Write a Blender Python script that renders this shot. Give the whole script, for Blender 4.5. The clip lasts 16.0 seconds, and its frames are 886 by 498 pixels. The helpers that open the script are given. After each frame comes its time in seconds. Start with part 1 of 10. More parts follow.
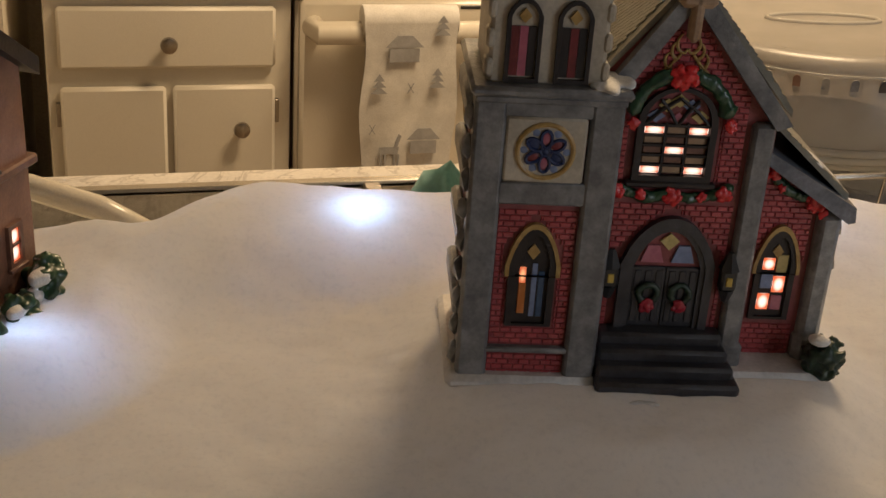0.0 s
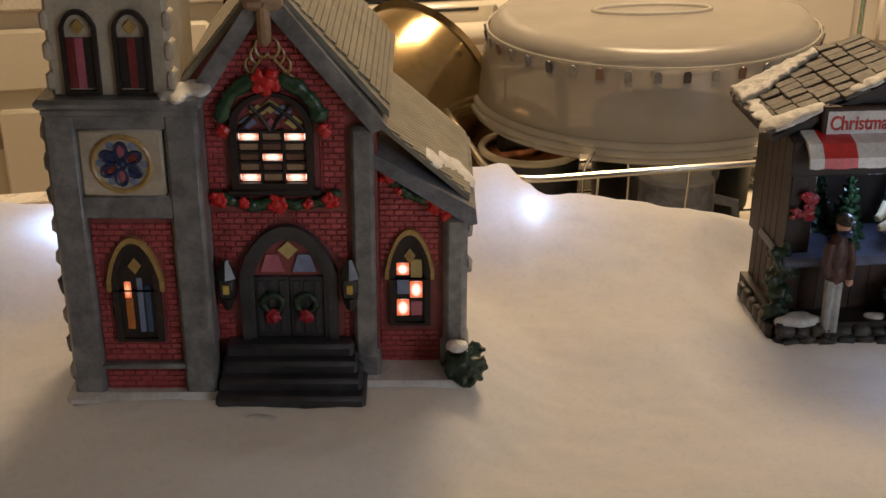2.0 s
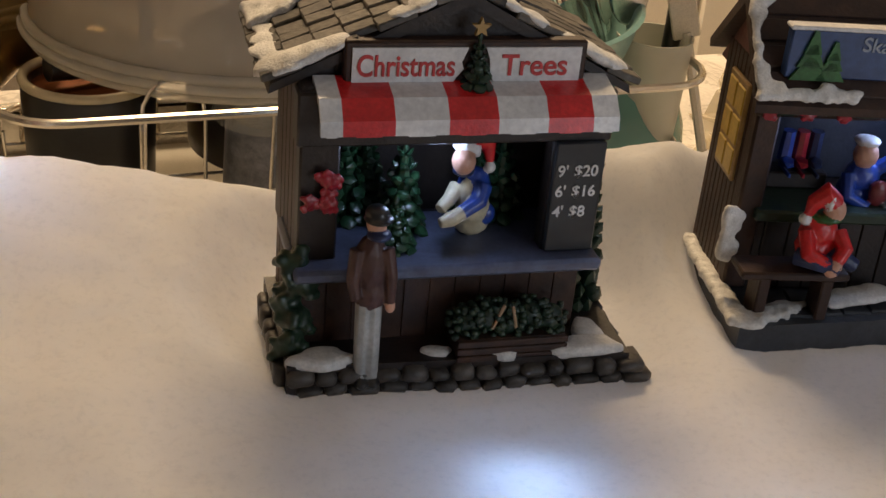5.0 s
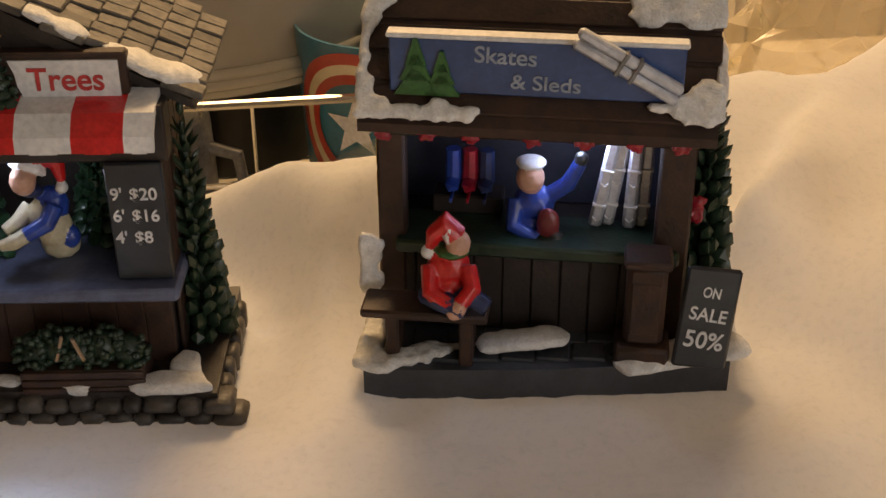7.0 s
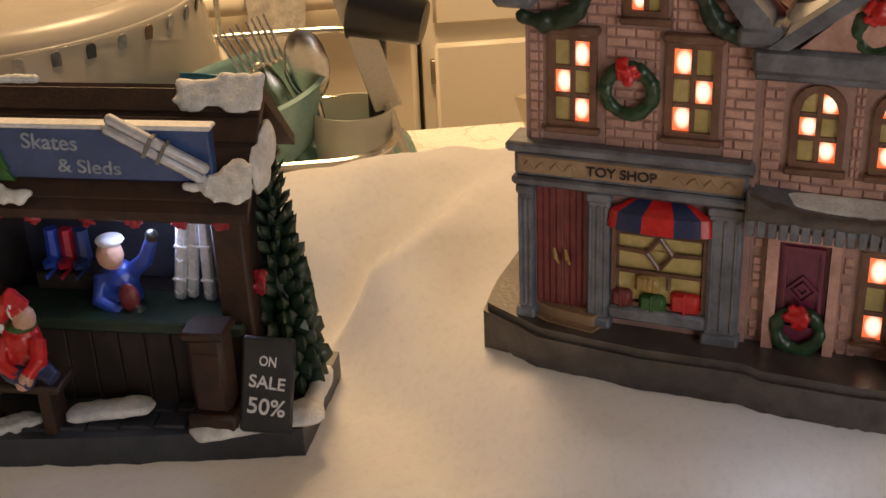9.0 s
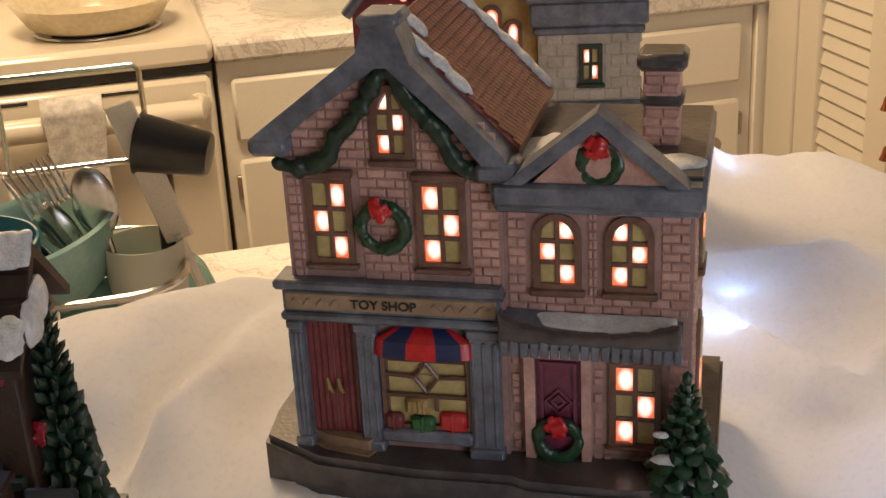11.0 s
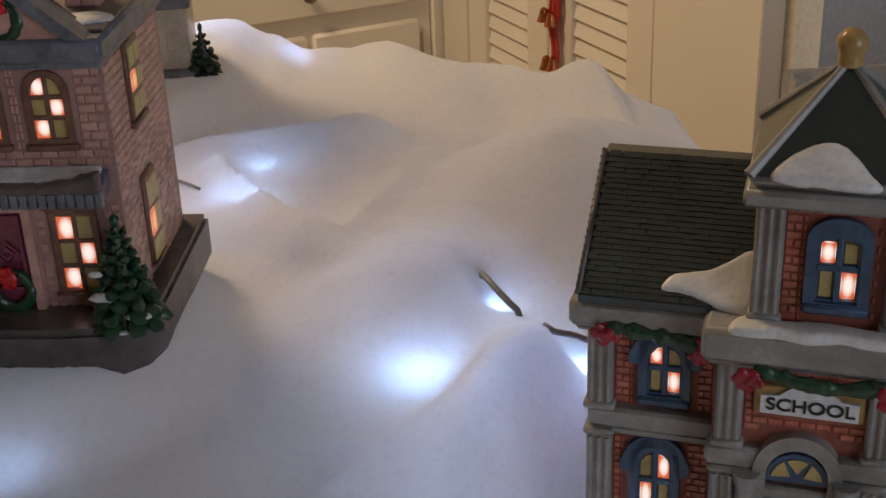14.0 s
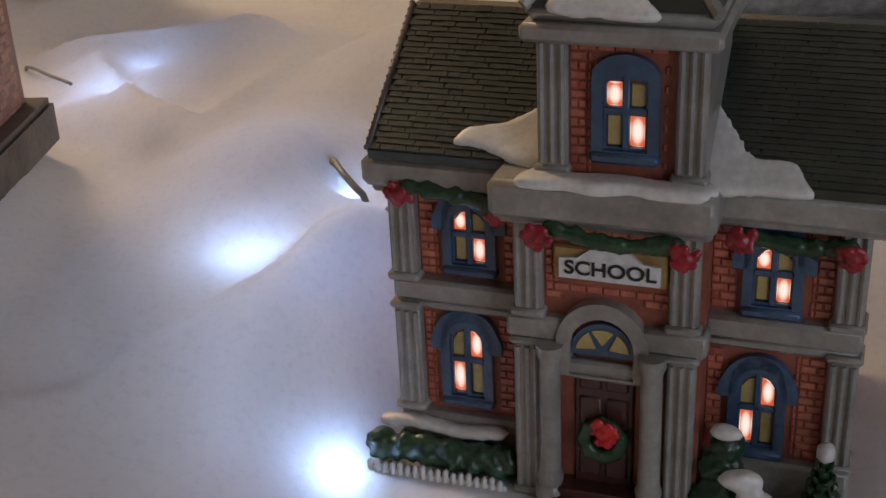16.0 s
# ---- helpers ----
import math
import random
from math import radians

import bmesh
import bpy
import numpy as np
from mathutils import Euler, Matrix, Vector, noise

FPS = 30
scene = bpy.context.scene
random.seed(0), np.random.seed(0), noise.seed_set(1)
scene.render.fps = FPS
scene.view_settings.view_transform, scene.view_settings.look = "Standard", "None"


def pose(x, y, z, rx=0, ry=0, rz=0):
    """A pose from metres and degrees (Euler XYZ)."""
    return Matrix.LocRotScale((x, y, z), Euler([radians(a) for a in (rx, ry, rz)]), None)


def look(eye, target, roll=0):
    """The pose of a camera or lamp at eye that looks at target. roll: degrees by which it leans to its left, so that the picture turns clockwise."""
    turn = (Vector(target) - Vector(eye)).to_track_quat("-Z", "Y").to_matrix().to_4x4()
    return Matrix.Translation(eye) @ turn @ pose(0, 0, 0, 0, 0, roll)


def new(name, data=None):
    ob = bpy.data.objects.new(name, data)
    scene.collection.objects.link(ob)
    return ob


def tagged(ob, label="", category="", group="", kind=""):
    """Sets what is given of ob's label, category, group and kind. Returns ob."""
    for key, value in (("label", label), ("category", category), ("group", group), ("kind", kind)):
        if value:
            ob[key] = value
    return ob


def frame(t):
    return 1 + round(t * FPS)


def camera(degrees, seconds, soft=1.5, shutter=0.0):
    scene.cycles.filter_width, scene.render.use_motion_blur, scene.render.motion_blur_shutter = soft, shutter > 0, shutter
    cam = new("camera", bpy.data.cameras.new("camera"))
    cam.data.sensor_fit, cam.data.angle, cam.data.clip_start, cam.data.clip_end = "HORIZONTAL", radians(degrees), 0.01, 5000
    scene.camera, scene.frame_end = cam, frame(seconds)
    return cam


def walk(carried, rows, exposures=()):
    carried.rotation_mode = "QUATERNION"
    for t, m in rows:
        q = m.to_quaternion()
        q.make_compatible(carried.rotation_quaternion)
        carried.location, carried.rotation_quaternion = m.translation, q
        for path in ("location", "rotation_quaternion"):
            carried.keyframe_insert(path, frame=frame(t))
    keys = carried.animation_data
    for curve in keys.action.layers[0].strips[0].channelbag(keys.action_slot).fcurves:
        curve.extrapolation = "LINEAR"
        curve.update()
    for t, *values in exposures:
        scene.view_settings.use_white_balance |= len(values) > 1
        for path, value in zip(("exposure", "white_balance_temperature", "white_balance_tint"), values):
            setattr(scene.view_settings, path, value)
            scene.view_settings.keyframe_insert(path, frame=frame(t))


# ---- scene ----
cam = camera(37.6, 16.0)
PATH = [
    (0, (0.0268, -0.0754, 0.3447), (-0.0440, 1.7409, -0.4897), 3.90),
    (0.5, (0.0871, -0.0615, 0.3528), (-0.0333, 1.7664, -0.4500), 3.39),
    (1, (0.1346, -0.0586, 0.3588), (-0.0683, 1.7811, -0.3992), 2.66),
    (1.5, (0.1953, -0.0501, 0.3578), (-0.0555, 1.7822, -0.4036), 1.24),
    (2, (0.2693, -0.0384, 0.3490), (0.0854, 1.7707, -0.4835), 0.30),
    (2.5, (0.3000, -0.0048, 0.3223), (0.2417, 1.7966, -0.5446), 1.11),
    (3, (0.3401, 0.0378, 0.3042), (0.3718, 1.8341, -0.5744), 3.23),
    (5.3, (0.462, 0.266, 0.27), (0.623, 2.007, -0.7), 5.5),
    (5.5, (0.509, 0.277, 0.278), (0.602, 2.009, -0.719), 5.2),
    (6, (0.6, 0.295, 0.278), (0.514, 2.029, -0.715), 2.7),
    (6.3, (0.65, 0.309, 0.272), (0.477, 2.045, -0.707), 1.4),
    (6.5, (0.6705, 0.3149, 0.2757), (0.4737, 2.0391, -0.7197), 1.0),
    (7, (0.7147, 0.3203, 0.2769), (0.4086, 2.0305, -0.7127), -0.15),
    (7.5, (0.7703, 0.33, 0.2663), (0.4202, 2.0468, -0.6985), -0.73),
    (8, (0.8309, 0.3367, 0.2637), (0.4448, 2.0672, -0.6613), -1.81),
    (8.5, (0.8867, 0.336, 0.2752), (0.4798, 2.0783, -0.6196), -2.53),
    (9, (0.9195, 0.3363, 0.2837), (0.5119, 2.0825, -0.602), -2.64),
    (11.3, (0.9567, 0.3175, 0.3069), (0.8412, 2.1667, -0.4471), -2.75),
    (11.5, (0.9647, 0.3145, 0.3069), (0.8672, 2.1607, -0.456), -2.45),
    (12, (0.987, 0.3047, 0.3025), (0.9474, 2.1497, -0.469), -2.41),
    (12.5, (1.0161, 0.2951, 0.296), (1.03, 2.1304, -0.5016), -2.74),
    (13, (1.0511, 0.2826, 0.2885), (1.1317, 2.101, -0.5392), -2.76),
    (13.5, (1.0762, 0.268, 0.2836), (1.2127, 2.075, -0.562), -2.58),
    (14, (1.0893, 0.2584, 0.2798), (1.2878, 2.0571, -0.5728), -2.3),
    (14.5, (1.1095, 0.2639, 0.2587), (1.352, 2.0534, -0.601), -1.89),
    (15, (1.1368, 0.2655, 0.2386), (1.3492, 2.0457, -0.6473), -2.19),
    (15.5, (1.166, 0.2528, 0.2272), (1.3337, 2.0379, -0.6587), -2.02),
    (16, (1.1832, 0.2592, 0.2207), (1.3124, 2.0501, -0.6591), -2.75),
]
EXPOSURES = [(0.0, -0.14, 5700, 10), (1.5, -0.07, 5900, 11), (3.0, -0.18, 5250, 10), (5.5, -0.07, 5900, 11), (7.0, 0.04, 6800, 13), (9.0, 0.04, 6600, 14), (11.5, -0.02, 5500, 12), (12.5, -0.30, 5420, 12),
             (14.5, -0.60, 5350, 13), (16.0, -0.58, 5550, 15)]
walk(cam, [(t, look(eye, target, roll)) for t, eye, target, roll in PATH], EXPOSURES)

# ---- world and lights ----
world = bpy.data.worlds.new("world")
scene.world = world
world.use_nodes = True
wn = world.node_tree.nodes["Background"]
wn.inputs[0].default_value = (0.75, 0.85, 1.0, 1)
wn.inputs[1].default_value = 0.05


def lamp(name, kind, place, power, colour, size=0.1, target=None, size_y=None):
    data = bpy.data.lights.new(name, kind)
    data.energy, data.color = power, colour
    if kind == "AREA":
        data.size = size
        if size_y:
            data.shape, data.size_y = "RECTANGLE", size_y
    else:
        data.shadow_soft_size = size
    ob = new(name, data)
    ob.matrix_world = look(place, target) if target else pose(*place)
    return ob


KIT = pose(-0.80, 2.15, 0, 0, 0, 18)      # the kitchen's own axes: x along the far cabinets, y into them
FLOOR, CEIL, WORKTOP = -1.11, 1.33, -0.2


def kit(u, d, z):
    return KIT @ Vector((u, d, z))


WARM = (1.0, 0.66, 0.33)
lamp("kitchen_lamp", "AREA", kit(1.05, -0.65, CEIL - 0.09), 36, WARM, 0.5, kit(1.05, -0.65, -1))
# added fill above the cooker, its source unseen; there is no hood
lamp("hood_lamp", "AREA", kit(0.85, 0.28, 0.62), 2, WARM, 0.25, kit(0.85, 0.1, -1))
# added soft fill for the fronts, from an unseen source; no window is built
lamp("window_light", "AREA", kit(1.9, -4.0, 0.32), 14.5, (0.98, 0.96, 0.93), 1.2, kit(2.0, -0.3, 0.0))

# ---- materials ----
def node(nt, kind, **values):
    n = nt.nodes.new(kind)
    for k, v in values.items():
        n.inputs[k].default_value = v
    return n


def mat(name, colour, rough=0.6, second=None, scale=60.0, fine=500.0, bump=0.15, metal=0.0, spread=0.25, coat=0.0, island=0.0, spec=0.5):
    """A surface of one or two colours, mottled at two scales, with fine relief."""
    m = bpy.data.materials.new(name)
    m.use_nodes = True
    nt = m.node_tree
    b = nt.nodes["Principled BSDF"]
    tc = nt.nodes.new("ShaderNodeTexCoord")
    n1 = node(nt, "ShaderNodeTexNoise", Scale=scale, Detail=4.0, Roughness=0.6)
    n2 = node(nt, "ShaderNodeTexNoise", Scale=fine, Detail=3.0)
    geo = nt.nodes.new("ShaderNodeNewGeometry")
    nt.links.new(geo.outputs["Position"], n1.inputs["Vector"])
    nt.links.new(geo.outputs["Position"], n2.inputs["Vector"])
    ramp = nt.nodes.new("ShaderNodeValToRGB")
    c2 = second or tuple(c * (1 - spread) for c in colour)
    ramp.color_ramp.elements[0].position, ramp.color_ramp.elements[1].position = 0.35, 0.65
    ramp.color_ramp.elements[0].color, ramp.color_ramp.elements[1].color = (*c2, 1), (*colour, 1)
    nt.links.new(n1.outputs["Fac"], ramp.inputs[0])
    hsv = nt.nodes.new("ShaderNodeHueSaturation")
    nt.links.new(ramp.outputs[0], hsv.inputs["Color"])
    mr = node(nt, "ShaderNodeMapRange")
    mr.inputs[3].default_value, mr.inputs[4].default_value = 0.78, 1.22
    nt.links.new(n2.outputs["Fac"], mr.inputs[0])
    last = mr.outputs[0]
    if island:
        info = nt.nodes.new("ShaderNodeObjectInfo")
        m2 = node(nt, "ShaderNodeMapRange")
        m2.inputs[3].default_value, m2.inputs[4].default_value = 1 - island, 1 + island
        nt.links.new(info.outputs["Random"], m2.inputs[0])
        mul = nt.nodes.new("ShaderNodeMath")
        mul.operation = "MULTIPLY"
        nt.links.new(last, mul.inputs[0])
        nt.links.new(m2.outputs[0], mul.inputs[1])
        last = mul.outputs[0]
    n3 = node(nt, "ShaderNodeTexNoise", Scale=scale * 0.33, Detail=2.0, Roughness=0.5)
    nt.links.new(geo.outputs["Position"], n3.inputs["Vector"])
    m3 = node(nt, "ShaderNodeMapRange")
    m3.inputs[1].default_value, m3.inputs[2].default_value, m3.inputs[3].default_value, m3.inputs[4].default_value = 0.3, 0.7, 0.86, 1.12
    nt.links.new(n3.outputs["Fac"], m3.inputs[0])
    mul3 = nt.nodes.new("ShaderNodeMath")
    mul3.operation = "MULTIPLY"
    nt.links.new(last, mul3.inputs[0])
    nt.links.new(m3.outputs[0], mul3.inputs[1])
    last = mul3.outputs[0]
    nt.links.new(last, hsv.inputs["Value"])
    nt.links.new(hsv.outputs[0], b.inputs["Base Color"])
    b.inputs["Roughness"].default_value, b.inputs["Metallic"].default_value = rough, metal
    b.inputs["Specular IOR Level"].default_value = spec
    b.inputs["Coat Weight"].default_value, b.inputs["Coat Roughness"].default_value = coat, 0.15
    if bump:
        bp = node(nt, "ShaderNodeBump", Strength=bump, Distance=0.0006)
        nt.links.new(n2.outputs["Fac"], bp.inputs["Height"])
        nt.links.new(bp.outputs[0], b.inputs["Normal"])
    return m


def glow(name, colour, strength):
    m = bpy.data.materials.new(name)
    m.use_nodes = True
    b = m.node_tree.nodes["Principled BSDF"]
    b.inputs["Base Color"].default_value = (*colour, 1)
    b.inputs["Emission Color"].default_value = (*colour, 1)
    b.inputs["Emission Strength"].default_value = strength
    return m


def lit_material(name, core, edge, bright):
    """A pane that emits as if a bulb stood behind it: bright middle and orange border are painted into its emission."""
    m = glow(name, core, bright)
    nt = m.node_tree
    b = nt.nodes["Principled BSDF"]
    tc = nt.nodes.new("ShaderNodeTexCoord")
    sp = nt.nodes.new("ShaderNodeVectorMath")
    sp.operation = "MULTIPLY_ADD"
    sp.inputs[1].default_value, sp.inputs[2].default_value = (2, 2, 2), (-1, -1, -1)
    nt.links.new(tc.outputs["Generated"], sp.inputs[0])
    dot = nt.nodes.new("ShaderNodeVectorMath")
    dot.operation = "DOT_PRODUCT"
    nt.links.new(sp.outputs[0], dot.inputs[0])
    nt.links.new(sp.outputs[0], dot.inputs[1])
    mr = node(nt, "ShaderNodeMapRange")
    mr.inputs[1].default_value, mr.inputs[2].default_value = 1.12, 1.85
    nt.links.new(dot.outputs["Value"], mr.inputs[0])
    ramp = nt.nodes.new("ShaderNodeValToRGB")
    e = ramp.color_ramp.elements
    e[0].color, e[1].color = (*core, 1), (*edge, 1)
    nt.links.new(mr.outputs[0], ramp.inputs[0])
    nt.links.new(ramp.outputs[0], b.inputs["Emission Color"])
    b.inputs["Base Color"].default_value = (0.5, 0.3, 0.15, 1)
    return m


def snow_material():
    """Felt-like fibre snow: white, light passing through it, fluffy relief at two scales."""
    m = bpy.data.materials.new("fibre_snow")
    m.use_nodes = True
    nt = m.node_tree
    b, out = nt.nodes["Principled BSDF"], nt.nodes["Material Output"]
    geo = nt.nodes.new("ShaderNodeNewGeometry")
    n1 = node(nt, "ShaderNodeTexNoise", Scale=26.0, Detail=5.0, Roughness=0.65)
    n2 = node(nt, "ShaderNodeTexNoise", Scale=700.0, Detail=4.0, Roughness=0.75)
    for n in (n1, n2):
        nt.links.new(geo.outputs["Position"], n.inputs["Vector"])
    ramp = nt.nodes.new("ShaderNodeValToRGB")
    ramp.color_ramp.elements[0].color, ramp.color_ramp.elements[1].color = (0.81, 0.81, 0.815, 1), (0.86, 0.86, 0.86, 1)
    ramp.color_ramp.elements[0].position, ramp.color_ramp.elements[1].position = 0.3, 0.6
    nt.links.new(n1.outputs["Fac"], ramp.inputs[0])
    nt.links.new(ramp.outputs[0], b.inputs["Base Color"])
    b.inputs["Roughness"].default_value = 0.95
    b.inputs["Specular IOR Level"].default_value = 0.1
    b.inputs["Sheen Weight"].default_value, b.inputs["Sheen Roughness"].default_value = 0.3, 0.6
    add = nt.nodes.new("ShaderNodeMath")
    add.operation = "MULTIPLY_ADD"
    add.inputs[1].default_value = 0.35
    nt.links.new(n2.outputs["Fac"], add.inputs[0])
    nt.links.new(n1.outputs["Fac"], add.inputs[2])
    bp = node(nt, "ShaderNodeBump", Strength=0.12, Distance=0.0035)
    nt.links.new(add.outputs[0], bp.inputs["Height"])
    nt.links.new(bp.outputs[0], b.inputs["Normal"])
    tr = nt.nodes.new("ShaderNodeBsdfTranslucent")
    n3 = node(nt, "ShaderNodeTexNoise", Scale=260.0, Detail=5.0, Roughness=0.75)
    nt.links.new(geo.outputs["Position"], n3.inputs["Vector"])
    r3 = nt.nodes.new("ShaderNodeValToRGB")
    r3.color_ramp.elements[0].position, r3.color_ramp.elements[1].position = 0.34, 0.50
    r3.color_ramp.elements[0].color, r3.color_ramp.elements[1].color = (0.80, 0.82, 0.86, 1), (0.95, 0.96, 0.98, 1)
    nt.links.new(n3.outputs["Fac"], r3.inputs[0])
    nt.links.new(r3.outputs[0], tr.inputs[0])
    mix = nt.nodes.new("ShaderNodeMixShader")
    mix.inputs[0].default_value = 0.4
    nt.links.new(b.outputs[0], mix.inputs[1])
    nt.links.new(tr.outputs[0], mix.inputs[2])
    nt.links.new(mix.outputs[0], out.inputs[0])
    return m


def clear(name, colour, rough, opacity, ior=1.45):
    """Thin clear or frosted plastic or glass."""
    m = bpy.data.materials.new(name)
    m.use_nodes = True
    nt = m.node_tree
    b, out = nt.nodes["Principled BSDF"], nt.nodes["Material Output"]
    b.inputs["Base Color"].default_value = (*colour, 1)
    b.inputs["Roughness"].default_value = rough
    tr = nt.nodes.new("ShaderNodeBsdfTransparent")
    tr.inputs[0].default_value = (*[min(1, 0.5 + c * 0.5) for c in colour], 1)
    geo = nt.nodes.new("ShaderNodeNewGeometry")
    nz = node(nt, "ShaderNodeTexNoise", Scale=25.0, Detail=3.0)
    nt.links.new(geo.outputs["Position"], nz.inputs["Vector"])
    mr = node(nt, "ShaderNodeMapRange")
    mr.inputs[3].default_value, mr.inputs[4].default_value = max(0, opacity - 0.08), min(1, opacity + 0.08)
    nt.links.new(nz.outputs["Fac"], mr.inputs[0])
    mix = nt.nodes.new("ShaderNodeMixShader")
    nt.links.new(mr.outputs[0], mix.inputs[0])
    nt.links.new(tr.outputs[0], mix.inputs[1])
    nt.links.new(b.outputs[0], mix.inputs[2])
    nt.links.new(mix.outputs[0], out.inputs[0])
    return m


def marble_material():
    m = mat("laminate_marble", (0.78, 0.74, 0.68), 0.35, (0.70, 0.66, 0.6), 12, 200, 0.02)
    nt = m.node_tree
    b = nt.nodes["Principled BSDF"]
    old = b.inputs["Base Color"].links[0].from_socket
    geo = nt.nodes.new("ShaderNodeNewGeometry")
    wv = node(nt, "ShaderNodeTexNoise", Scale=9.0, Detail=6.0, Roughness=0.6, Distortion=2.2)
    nt.links.new(geo.outputs["Position"], wv.inputs["Vector"])
    r = nt.nodes.new("ShaderNodeValToRGB")
    e = r.color_ramp.elements
    e[0].position, e[0].color = 0.47, (1, 1, 1, 1)
    e[1].position, e[1].color = 0.53, (1, 1, 1, 1)
    mid = e.new(0.5)
    mid.color = (0.35, 0.32, 0.3, 1)
    nt.links.new(wv.outputs["Fac"], r.inputs[0])
    mx = nt.nodes.new("ShaderNodeMixRGB")
    mx.blend_type = "MULTIPLY"
    mx.inputs[0].default_value = 0.5
    nt.links.new(old, mx.inputs[1])
    nt.links.new(r.outputs[0], mx.inputs[2])
    nt.links.new(mx.outputs[0], b.inputs["Base Color"])
    return m


